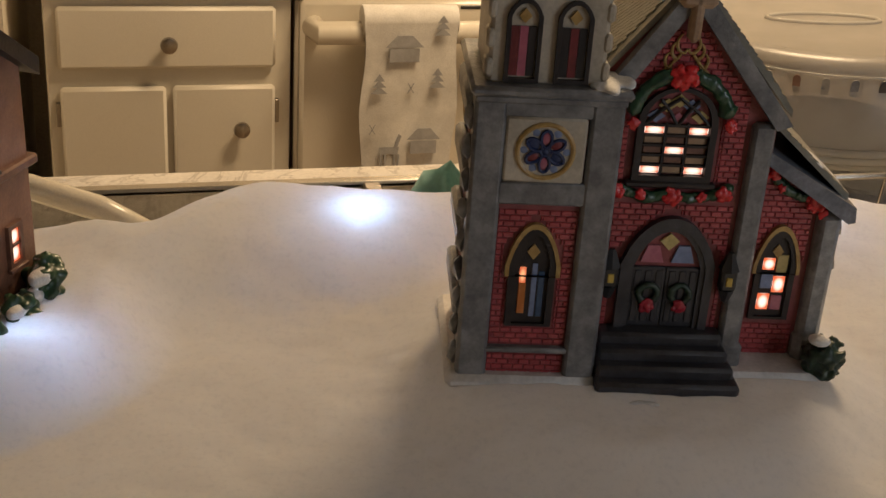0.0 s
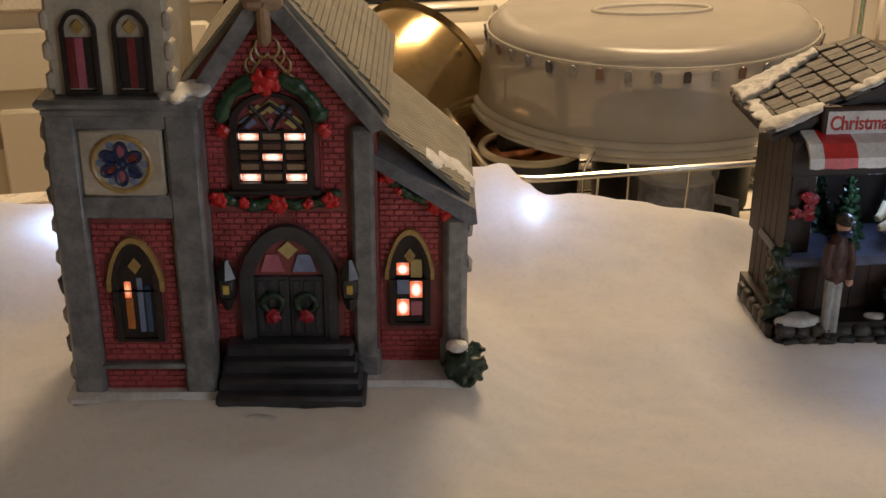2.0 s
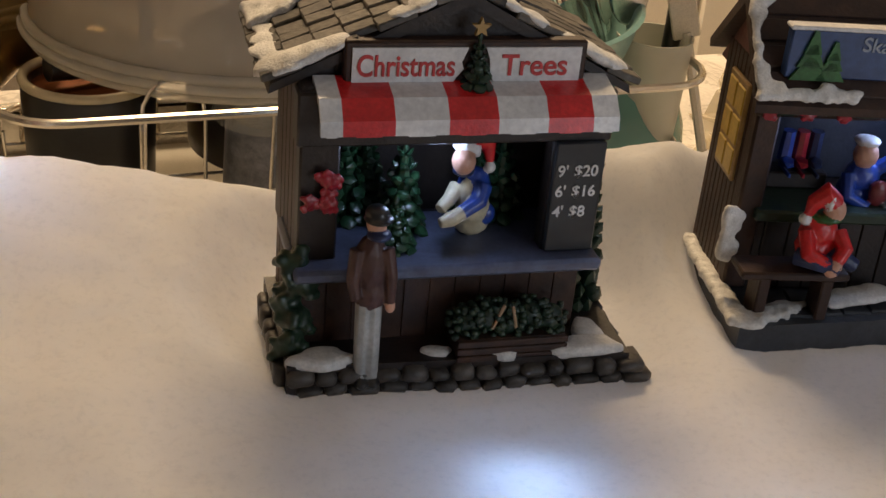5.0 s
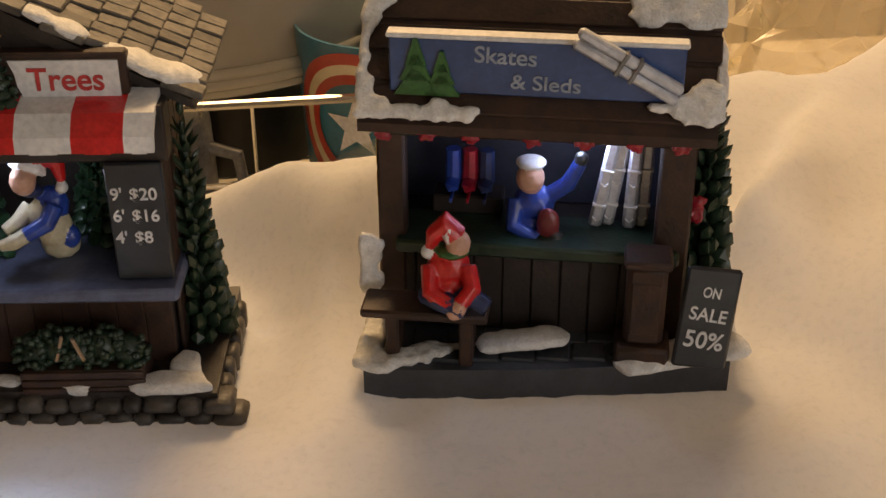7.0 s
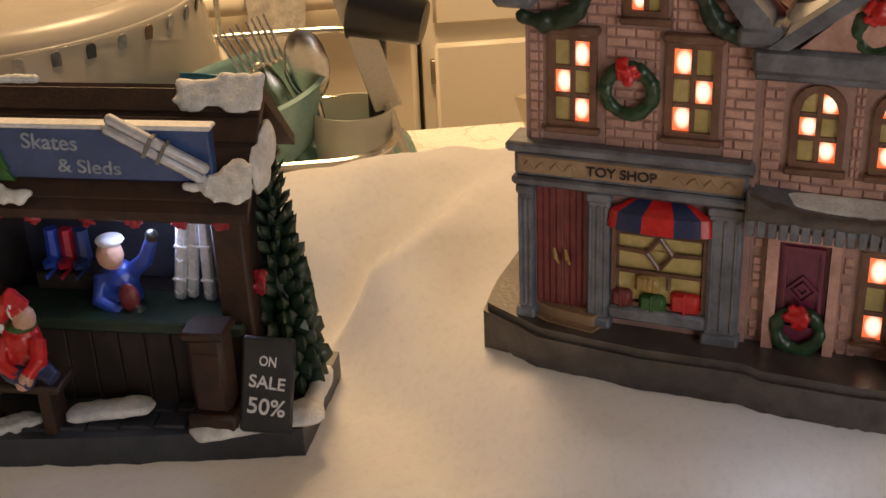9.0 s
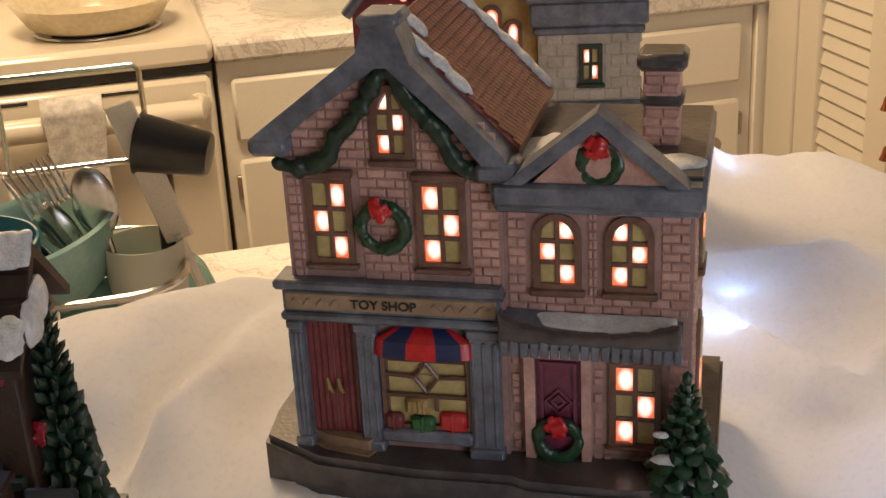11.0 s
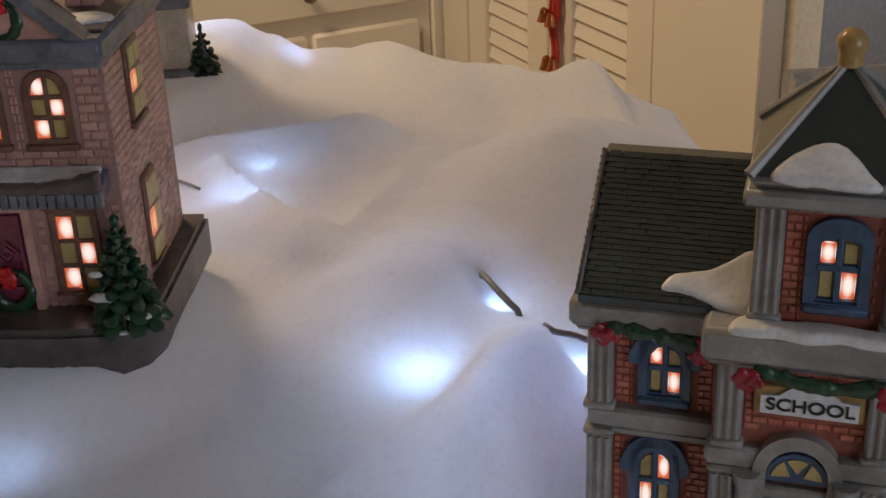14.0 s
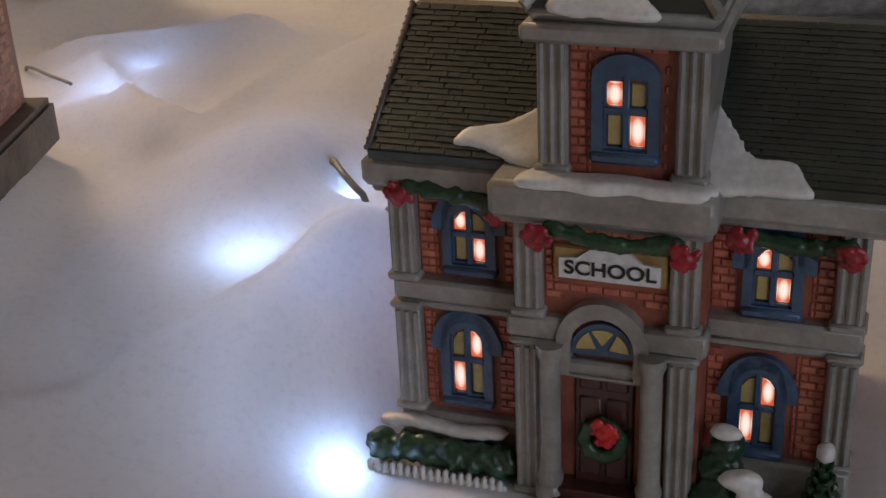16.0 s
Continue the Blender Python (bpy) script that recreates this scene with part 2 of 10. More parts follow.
M = {
    "snow": snow_material(),
    "paint_snow": mat("painted_snow", (0.80, 0.79, 0.77), 0.6, (0.66, 0.655, 0.63), 260, 900, 0.9, coat=0.05),
    "red_brick": mat("glazed_red_brick", (0.43, 0.08, 0.085), 0.38, (0.32, 0.05, 0.055), 120, 700, 0.3, coat=0.3, island=0.12),
    "red_mortar": mat("red_mortar", (0.26, 0.06, 0.06), 0.5, (0.2, 0.045, 0.045), 120, 700, 0.3, coat=0.2),
    "pink_brick": mat("glazed_pink_brick", (0.63, 0.37, 0.30), 0.42, (0.47, 0.265, 0.21), 110, 600, 0.45, coat=0.25, island=0.08),
    "pink_mortar": mat("pink_mortar", (0.42, 0.26, 0.22), 0.5, (0.34, 0.2, 0.17), 120, 600, 0.3),
    "orange_brick": mat("glazed_orange_brick", (0.56, 0.19, 0.115), 0.38, (0.36, 0.09, 0.055), 140, 700, 0.3, coat=0.3, island=0.1),
    "orange_mortar": mat("orange_mortar", (0.34, 0.11, 0.07), 0.5, (0.26, 0.08, 0.05), 120, 700, 0.3),
    "grey_glaze": mat("grey_glazed_stone", (0.24, 0.24, 0.235), 0.4, (0.12, 0.12, 0.125), 90, 500, 0.5, coat=0.25),
    "grey_light": mat("pale_grey_glaze", (0.33, 0.325, 0.315), 0.42, (0.18, 0.18, 0.178), 110, 500, 0.5, coat=0.25),
    "blue_grey": mat("blue_grey_glaze", (0.19, 0.20, 0.23), 0.42, (0.09, 0.098, 0.12), 95, 500, 0.5, coat=0.25),
    "dark_grey": mat("dark_grey_glaze", (0.05, 0.05, 0.057), 0.4, (0.025, 0.025, 0.03), 80, 400, 0.4, coat=0.25),
    "slate_base": mat("brown_grey_glaze", (0.115, 0.095, 0.085), 0.38, (0.05, 0.043, 0.042), 70, 400, 0.5, coat=0.25),
    "cream": mat("cream_glaze", (0.52, 0.46, 0.36), 0.42, (0.42, 0.37, 0.28), 80, 500, 0.25, coat=0.2),
    "black": mat("black_glaze", (0.02, 0.02, 0.022), 0.3, (0.03, 0.03, 0.03), 80, 500, 0.2, coat=0.3),
    "door_black": mat("black_painted_door", (0.025, 0.025, 0.03), 0.4, (0.04, 0.04, 0.045), 150, 500, 0.3, coat=0.2),
    "red": mat("red_paint", (0.36, 0.012, 0.03), 0.35, (0.24, 0.008, 0.018), 150, 600, 0.3, coat=0.3),
    "bright_red": mat("bright_red_paint", (0.62, 0.02, 0.02), 0.35, (0.5, 0.01, 0.012), 150, 600, 0.25, coat=0.3),
    "maroon": mat("maroon_paint", (0.20, 0.03, 0.035), 0.4, (0.13, 0.018, 0.02), 120, 500, 0.3, coat=0.2),
    "plum": mat("plum_paint", (0.20, 0.03, 0.07), 0.35, (0.13, 0.02, 0.05), 120, 500, 0.3, coat=0.3),
    "green": mat("dark_green_paint", (0.025, 0.075, 0.03), 0.35, (0.012, 0.04, 0.018), 200, 600, 0.4, coat=0.3),
    "green_dark": mat("very_dark_green_paint", (0.018, 0.042, 0.021), 0.42, (0.011, 0.026, 0.014), 200, 600, 0.4, coat=0.15),
    "green_mid": mat("green_paint", (0.03, 0.14, 0.03), 0.4, (0.02, 0.09, 0.02), 200, 600, 0.3, coat=0.2),
    "roof_green": mat("dark_green_roof_glaze", (0.035, 0.045, 0.036), 0.35, (0.02, 0.027, 0.022), 60, 500, 0.3, coat=0.35),
    "roof_grey": mat("grey_shingle_glaze", (0.28, 0.27, 0.22), 0.4, (0.2, 0.19, 0.15), 60, 400, 0.3, coat=0.2),
    "roof_rust": mat("rust_red_roof", (0.20, 0.06, 0.045), 0.45, (0.13, 0.035, 0.03), 60, 400, 0.3, coat=0.15),
    "gold": mat("gold_paint", (0.45, 0.30, 0.10), 0.35, (0.34, 0.2, 0.05), 120, 500, 0.25, coat=0.3),
    "tan": mat("tan_paint", (0.40, 0.27, 0.16), 0.45, (0.30, 0.19, 0.11), 120, 500, 0.25),
    "yellow_pane": mat("painted_yellow_pane", (0.56, 0.43, 0.17), 0.3, (0.42, 0.33, 0.11), 120, 500, 0.1, coat=0.3),
    "blue_pane": mat("painted_blue_pane", (0.22, 0.27, 0.42), 0.3, (0.16, 0.2, 0.33), 120, 500, 0.1, coat=0.3),
    "pink_pane": mat("painted_pink_pane", (0.48, 0.16, 0.2), 0.3, (0.38, 0.1, 0.15), 120, 500, 0.1, coat=0.3),
    "blue_frame": mat("blue_painted_frame", (0.055, 0.11, 0.2), 0.35, (0.035, 0.07, 0.14), 120, 500, 0.3, coat=0.35),
    "brown_frame": mat("brown_painted_frame", (0.20, 0.10, 0.065), 0.4, (0.13, 0.06, 0.04), 120, 500, 0.3, coat=0.25),
    "wood": mat("dark_brown_resin", (0.052, 0.023, 0.013), 0.55, (0.025, 0.012, 0.008), 90, 500, 0.45),
    "wood_dark": mat("blackened_brown_resin", (0.026, 0.018, 0.015), 0.5, (0.013, 0.009, 0.008), 90, 500, 0.4),
    "wood_red": mat("red_brown_resin", (0.15, 0.045, 0.03), 0.45, (0.09, 0.025, 0.018), 60, 400, 0.4),
    "shingle": mat("weathered_grey_shingle", (0.135, 0.120, 0.10), 0.6, (0.06, 0.054, 0.047), 130, 400, 0.6, island=0.35),
    "stone": mat("dark_stone_resin", (0.075, 0.066, 0.058), 0.5, (0.028, 0.024, 0.021), 90, 500, 0.5, island=0.25),
    "slate_tile": mat("dark_slate_tile", (0.05, 0.055, 0.065), 0.45, (0.032, 0.036, 0.045), 90, 400, 0.4),
    "counter_blue": mat("blue_grey_counter", (0.12, 0.14, 0.22), 0.4, (0.08, 0.09, 0.15), 80, 400, 0.3),
    "sign_blue": mat("blue_sign_paint", (0.045, 0.09, 0.24), 0.35, (0.03, 0.065, 0.18), 80, 400, 0.2, coat=0.25),
    "white": mat("white_paint", (0.76, 0.76, 0.76), 0.35, (0.66, 0.66, 0.67), 100, 400, 0.15, coat=0.2),
    "silver": mat("silver_paint", (0.62, 0.64, 0.70), 0.35, (0.5, 0.52, 0.58), 100, 400, 0.2, metal=0.3),
    "blue": mat("blue_paint", (0.03, 0.08, 0.42), 0.35, (0.02, 0.05, 0.3), 150, 500, 0.25, coat=0.3),
    "navy": mat("navy_paint", (0.025, 0.04, 0.12), 0.4, (0.015, 0.025, 0.08), 150, 500, 0.25),
    "skin": mat("flesh_coloured_paint", (0.62, 0.36, 0.26), 0.4, (0.56, 0.32, 0.23), 150, 500, 0.15),
    "coat_brown": mat("brown_coat_paint", (0.06, 0.026, 0.02), 0.45, (0.07, 0.03, 0.025), 150, 500, 0.25),
    "trousers": mat("off_white_paint", (0.42, 0.43, 0.42), 0.45, (0.32, 0.33, 0.32), 150, 500, 0.2),
    "apron": mat("cream_apron_paint", (0.66, 0.60, 0.42), 0.45, (0.56, 0.5, 0.34), 150, 500, 0.2),
    "board": mat("black_board", (0.015, 0.018, 0.022), 0.4, (0.024, 0.028, 0.032), 80, 300, 0.15),
    "sign_letter": mat("silver_blue_lettering", (0.36, 0.41, 0.48), 0.5, (0.24, 0.28, 0.36), 200, 700, 0.2),
    # dark wall whose blue cast is the stall's bluish lamplight, mixed into the colour
    "stall_inside": mat("blue_black_inside", (0.034, 0.036, 0.048), 0.5, (0.020, 0.022, 0.030), 90, 500, 0.3),
    "glaze_snow": mat("glazed_white_snow", (0.78, 0.765, 0.74), 0.42, (0.66, 0.65, 0.625), 70, 400, 0.25, coat=0.2),
    "door_brown": mat("dark_brown_door_glaze", (0.085, 0.030, 0.028), 0.4, (0.045, 0.018, 0.017), 120, 500, 0.3, coat=0.25),
    "taupe_glaze": mat("taupe_grey_glaze", (0.34, 0.325, 0.295), 0.36, (0.23, 0.222, 0.20), 55, 400, 0.35, coat=0.3),
    "chalk": mat("white_lettering", (0.75, 0.75, 0.75), 0.6, (0.65, 0.65, 0.65), 300, 800, 0.0),
    "red_letter": mat("red_lettering", (0.55, 0.05, 0.05), 0.5, (0.45, 0.03, 0.03), 300, 800, 0.0),
    "black_letter": mat("black_lettering", (0.015, 0.015, 0.015), 0.5, (0.02, 0.02, 0.02), 300, 800, 0.0),
    "yellow": mat("yellow_paint", (0.62, 0.44, 0.08), 0.4, (0.55, 0.37, 0.06), 120, 400, 0.2),
    "candle": mat("candle_orange_pane", (0.62, 0.22, 0.05), 0.35, (0.5, 0.16, 0.03), 120, 400, 0.1),
    "lit": lit_material("lit_pane", (1.0, 0.80, 0.58), (0.62, 0.085, 0.02), 1.55),
    "lit_dim": lit_material("dim_lit_pane", (1.0, 0.42, 0.16), (0.6, 0.10, 0.03), 1.2),
    "led": glow("led_bulb", (0.75, 0.85, 1.0), 30.0),
    "cable": mat("grey_cable", (0.30, 0.31, 0.31), 0.35, (0.22, 0.23, 0.23), 100, 500, 0.1),
    "cabinet": mat("cream_cabinet_paint", (0.80, 0.755, 0.65), 0.4, (0.77, 0.725, 0.62), 3, 900, 0.03),
    "wall_paint": mat("warm_white_wall", (0.74, 0.68, 0.56), 0.7, (0.70, 0.64, 0.52), 5, 150, 0.1),
    "ceiling_paint": mat("white_ceiling", (0.8, 0.79, 0.76), 0.8, (0.76, 0.75, 0.72), 5, 100, 0.1),
    "tile_floor": mat("vinyl_floor", (0.35, 0.27, 0.2), 0.4, (0.28, 0.21, 0.15), 6, 80, 0.1),
    "enamel": mat("cream_enamel", (0.77, 0.715, 0.60), 0.22, (0.74, 0.685, 0.57), 4, 900, 0.0, coat=0.4),
    "oven_black": mat("black_enamel", (0.02, 0.02, 0.02), 0.25, (0.03, 0.03, 0.03), 20, 100, 0.0),
    "steel": mat("brushed_steel", (0.62, 0.60, 0.56), 0.25, (0.54, 0.52, 0.48), 30, 300, 0.05, metal=1.0),
    "chrome": mat("chrome_wire", (0.66, 0.63, 0.57), 0.24, (0.62, 0.6, 0.56), 30, 300, 0.0, metal=1.0),
    "knob": mat("brushed_nickel_knob", (0.42, 0.38, 0.33), 0.3, (0.34, 0.31, 0.27), 60, 300, 0.0, metal=1.0),
    "marble": marble_material(),
    "towel": mat("printed_towel", (0.72, 0.70, 0.66), 0.9, (0.45, 0.44, 0.42), 55, 300, 0.5),
    "towel_plain": mat("white_terry", (0.76, 0.74, 0.7), 0.95, (0.68, 0.66, 0.62), 40, 500, 0.6),
    "towel_print": mat("grey_print", (0.34, 0.34, 0.35), 0.9, (0.42, 0.42, 0.43), 60, 400, 0.2),
    "teal": mat("teal_plastic", (0.26, 0.43, 0.40), 0.3, (0.21, 0.37, 0.35), 20, 200, 0.0, coat=0.3),
    "black_plastic": mat("black_plastic", (0.014, 0.014, 0.015), 0.35, (0.02, 0.02, 0.02), 60, 300, 0.05),
    "glass": clear("drinking_glass", (0.9, 0.92, 0.9), 0.05, 0.16),
    "dome": clear("frosted_dome_plastic", (0.60, 0.57, 0.52), 0.26, 0.52),
    "dome_clear": clear("clear_rim_plastic", (0.8, 0.78, 0.72), 0.08, 0.42),
    "frost_cup": clear("frosted_cup_plastic", (0.72, 0.72, 0.64), 0.35, 0.62),
    "bag": clear("crinkled_clear_bag", (0.86, 0.80, 0.66), 0.06, 0.34),
    "pan_cream": mat("cream_pan_enamel", (0.62, 0.55, 0.38), 0.25, (0.55, 0.48, 0.33), 10, 100, 0.0, coat=0.3),
    "paper": mat("white_paper", (0.72, 0.72, 0.72), 0.8, (0.66, 0.66, 0.66), 20, 200, 0.05),
    "dark_box": mat("dark_grey_case", (0.03, 0.032, 0.036), 0.4, (0.04, 0.042, 0.045), 30, 200, 0.05),
    "shield_red": mat("red_plastic", (0.42, 0.05, 0.03), 0.3, (0.36, 0.035, 0.02), 30, 200, 0.0, coat=0.3),
    "shield_blue": mat("blue_plastic", (0.03, 0.16, 0.26), 0.3, (0.02, 0.12, 0.2), 30, 200, 0.0, coat=0.3),
    "copper": mat("copper_bell", (0.52, 0.2, 0.08), 0.25, (0.42, 0.14, 0.05), 60, 300, 0.0, metal=0.9),
    "ribbon": mat("red_ribbon", (0.5, 0.05, 0.03), 0.5, (0.4, 0.03, 0.02), 60, 300, 0.1),
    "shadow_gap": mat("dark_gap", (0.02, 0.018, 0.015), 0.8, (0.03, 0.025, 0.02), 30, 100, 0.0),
}
# bluish daylight on the partition, put into its paint colour
M["wall_cool"] = mat("pale_blue_grey_wall", (0.58, 0.62, 0.66), 0.7, (0.54, 0.58, 0.62), 5, 150, 0.1)
M["honey"] = mat("honey_yellow_glaze", (0.50, 0.33, 0.10), 0.42, (0.40, 0.25, 0.07), 90, 500, 0.3, coat=0.2)
M["lit_round"] = M["lit"]
M["brown_wall"] = mat("brown_glazed_wall", (0.30, 0.15, 0.09), 0.42, (0.21, 0.10, 0.06), 60, 500, 0.3, coat=0.25)
M["teal_clear"] = clear("clear_teal_plastic", (0.16, 0.34, 0.31), 0.12, 0.72)
M["bronze"] = mat("golden_pot", (0.45, 0.33, 0.16), 0.2, (0.38, 0.27, 0.12), 12, 120, 0.0, metal=0.85)


# ---- mesh helpers ----
def box(bm, x0, y0, z0, x1, y1, z1, bev=0.0, m=None):
    """A block with chamfered edges."""
    b = min(bev, 0.49 * abs(x1 - x0), 0.49 * abs(y1 - y0), 0.49 * abs(z1 - z0))
    X, Y, Z = (min(x0, x1), max(x0, x1)), (min(y0, y1), max(y0, y1)), (min(z0, z1), max(z0, z1))
    fix = (lambda p: m @ Vector(p)) if m else (lambda p: p)
    V = {}
    if b <= 0:
        for i in (0, 1):
            for j in (0, 1):
                for k in (0, 1):
                    V[i, j, k] = bm.verts.new(fix((X[i], Y[j], Z[k])))
        for f in (((0, 0, 0), (0, 0, 1), (0, 1, 1), (0, 1, 0)), ((1, 0, 0), (1, 1, 0), (1, 1, 1), (1, 0, 1)), ((0, 0, 0), (1, 0, 0), (1, 0, 1), (0, 0, 1)),
                  ((0, 1, 0), (0, 1, 1), (1, 1, 1), (1, 1, 0)), ((0, 0, 0), (0, 1, 0), (1, 1, 0), (1, 0, 0)), ((0, 0, 1), (1, 0, 1), (1, 1, 1), (0, 1, 1))):
            bm.faces.new([V[c] for c in f])
        return
    for i in (0, 1):
        for j in (0, 1):
            for k in (0, 1):
                s = (1 - 2 * i, 1 - 2 * j, 1 - 2 * k)
                c = (X[i], Y[j], Z[k])
                for a in range(3):
                    p = [c[n] + (s[n] * b if n != a else 0) for n in range(3)]
                    V[i, j, k, a] = bm.verts.new(fix(p))
    for a in range(3):
        o1, o2 = (a + 1) % 3, (a + 2) % 3
        for side in (0, 1):
            q = []
            for p1, p2 in ((0, 0), (1, 0), (1, 1), (0, 1)):
                c = [0, 0, 0]
                c[a], c[o1], c[o2] = side, p1, p2
                q.append(V[(*c, a)])
            bm.faces.new(q if side else q[::-1])
        for p1 in (0, 1):
            for p2 in (0, 1):
                c0, c1 = [0, 0, 0], [0, 0, 0]
                c0[a], c1[a] = 0, 1
                c0[o1] = c1[o1] = p1
                c0[o2] = c1[o2] = p2
                q = [V[(*c0, o1)], V[(*c1, o1)], V[(*c1, o2)], V[(*c0, o2)]]
                bm.faces.new(q if (p1 == p2) else q[::-1])
    for i in (0, 1):
        for j in (0, 1):
            for k in (0, 1):
                q = [V[i, j, k, a] for a in range(3)]
                bm.faces.new(q if (i + j + k) % 2 else q[::-1])


def prism(bm, pts, y0, y1, axis="y", m=None):
    """A flat outline, drawn in x and z (or y and z for axis x, x and y for axis z), drawn out between y0 and y1."""
    def at(p, h):
        v = {"y": (p[0], h, p[1]), "x": (h, p[0], p[1]), "z": (p[0], p[1], h)}[axis]
        return m @ Vector(v) if m else v
    A = [bm.verts.new(at(p, y0)) for p in pts]
    B = [bm.verts.new(at(p, y1)) for p in pts]
    fs = [bm.faces.new(A), bm.faces.new(B[::-1])]
    n = len(pts)
    for i in range(n):
        fs.append(bm.faces.new((A[i], B[i], B[(i + 1) % n], A[(i + 1) % n])))
    return fs


def tube(bm, pts, r, n=8, closed=False, caps=True):
    """A round bar along points; r one radius or one for each point."""
    pts = [Vector(p) for p in pts]
    rings = []
    last = None
    for i, p in enumerate(pts):
        a = pts[i - 1] if i or closed else p
        b = pts[(i + 1) % len(pts)] if i + 1 < len(pts) or closed else p
        d = (b - a).normalized()
        side = last if last is not None else (Vector((0, 0, 1)) if abs(d.z) < 0.9 else Vector((1, 0, 0)))
        x = d.cross(side).normalized()
        y = x.cross(d).normalized()
        last = y
        rr = r[i] if isinstance(r, (list, tuple)) else r
        rings.append([bm.verts.new(p + x * rr * math.cos(2 * math.pi * k / n) + y * rr * math.sin(2 * math.pi * k / n)) for k in range(n)])
    m = len(rings)
    for i in range(m if closed else m - 1):
        A, B = rings[i], rings[(i + 1) % m]
        for k in range(n):
            bm.faces.new((A[k], A[(k + 1) % n], B[(k + 1) % n], B[k]))
    if caps and not closed:
        bm.faces.new(rings[0][::-1])
        bm.faces.new(rings[-1])


def lathe(bm, profile, centre, n=32, m=None, squash=1.0):
    """A body turned from (radius, height) pairs about an upright axis."""
    rings = []
    for r, z in profile:
        ring = []
        for k in range(n):
            a = 2 * math.pi * k / n
            v = Vector((centre[0] + r * math.cos(a), centre[1] + squash * r * math.sin(a), centre[2] + z))
            ring.append(bm.verts.new(m @ v if m else v))
        rings.append(ring)
    for A, B in zip(rings, rings[1:]):
        for k in range(n):
            bm.faces.new((A[k], A[(k + 1) % n], B[(k + 1) % n], B[k]))
    return rings


def ball(bm, c, r, s=(1, 1, 1), sub=1, rough=0.0, turn=None, mi=None):
    """A lump: a small sphere, stretched and made uneven."""
    res = bmesh.ops.create_icosphere(bm, subdivisions=sub, radius=r)
    off = random.random() * 50
    for v in res["verts"]:
        p = v.co.copy()
        if rough:
            p *= 1 + rough * noise.noise(p * (2.2 / r) + Vector((off, off, 0)))
        p = Vector((p.x * s[0], p.y * s[1], p.z * s[2]))
        if turn:
            p = turn @ p
        v.co = p + Vector(c)
    if mi is not None:
        for f in {f for v in res["verts"] for f in v.link_faces}:
            f.material_index = mi


def arch(w, h, rise, n=10, pointed=False):
    """Outline of an arched opening, w wide, h high in all, from its foot's middle."""
    pts = [(-w / 2, 0), (w / 2, 0), (w / 2, h - rise)]
    for i in range(1, n):
        t = i / n
        if pointed:
            x = w / 2 * (1 - 2 * t) if t < 0.5 else w / 2 * (1 - 2 * t)
            z = h - rise + rise * math.sin(math.pi / 2 * min(1, 2 * (t if t < 0.5 else 1 - t)) ** 0.75)
        else:
            a = math.pi * t
            x, z = w / 2 * math.cos(a), h - rise + rise * math.sin(a)
        pts.append((x, z))
    pts.append((-w / 2, h - rise))
    return pts


def at(pts, u, v):
    return [(x + u, z + v) for x, z in pts]


def ring_prism(bm, outer, inner, y0, y1):
    """A frame between two outlines with the same number of points."""
    n = len(outer)
    V = [[bm.verts.new((p[0], y, p[1])) for p in o] for o, y in ((outer, y0), (inner, y0), (outer, y1), (inner, y1))]
    for i in range(n):
        j = (i + 1) % n
        bm.faces.new((V[0][i], V[0][j], V[1][j], V[1][i]))
        bm.faces.new((V[0][i], V[2][i], V[2][j], V[0][j]))
        bm.faces.new((V[1][i], V[1][j], V[3][j], V[3][i]))
        bm.faces.new((V[2][i], V[3][i], V[3][j], V[2][j]))


from mathutils.bvhtree import BVHTree

FUSED = {"roof_lip": 0.0012, "snow_patch": 0.0011, "snow_cap": 0.0011, "bow": 0.0006, "blossom": 0.00055, "wreath": 0.0009, "garland": 0.0009, "hedge": 0.0012, "shrub": 0.0012, "bush": 0.0013, "sitting_figure": 0.0007, "seller_figure": 0.0007, "customer_figure": 0.0007}


def fused(me, voxel):
    """Overlapping lumps melted into one moulded skin; each face keeps the paint of the lump nearest to it."""
    tmp = bpy.data.objects.new("lumps", me)
    scene.collection.objects.link(tmp)
    mod = tmp.modifiers.new("skin", "REMESH")
    mod.mode, mod.voxel_size, mod.use_smooth_shade = "VOXEL", voxel, True
    sm = tmp.modifiers.new("soften", "SMOOTH")
    sm.factor, sm.iterations = 0.5, 6 if me.name.startswith("snow") else 2
    deps = bpy.context.evaluated_depsgraph_get()
    out = bpy.data.meshes.new_from_object(tmp.evaluated_get(deps))
    if len(me.materials) > 1:
        tree = BVHTree.FromPolygons([v.co for v in me.vertices], [tuple(p.vertices) for p in me.polygons])
        out.materials.clear()
        for mm in me.materials:
            out.materials.append(mm)
        for p in out.polygons:
            hit = tree.find_nearest(p.center)
            p.material_index = me.polygons[hit[2]].material_index if hit[2] is not None else 0
    bpy.data.objects.remove(tmp)
    out.name = me.name
    return out


def part(name, bm, material, parent=None, label="", smooth=False, kind="", category=""):
    me = bpy.data.meshes.new(name)
    bmesh.ops.recalc_face_normals(bm, faces=bm.faces)
    bm.to_mesh(me)
    bm.free()
    for mm in material if isinstance(material, (list, tuple)) else [material]:
        me.materials.append(M[mm] if isinstance(mm, str) else mm)
    if name in FUSED:
        me = fused(me, FUSED[name])
        smooth = "all"
    if smooth:
        me.shade_smooth()
        if smooth != "all":
            me.set_sharp_from_angle(angle=radians(40))
    ob = new(name, me)
    if parent:
        ob.parent = parent
    return tagged(ob, label, category, "", kind)


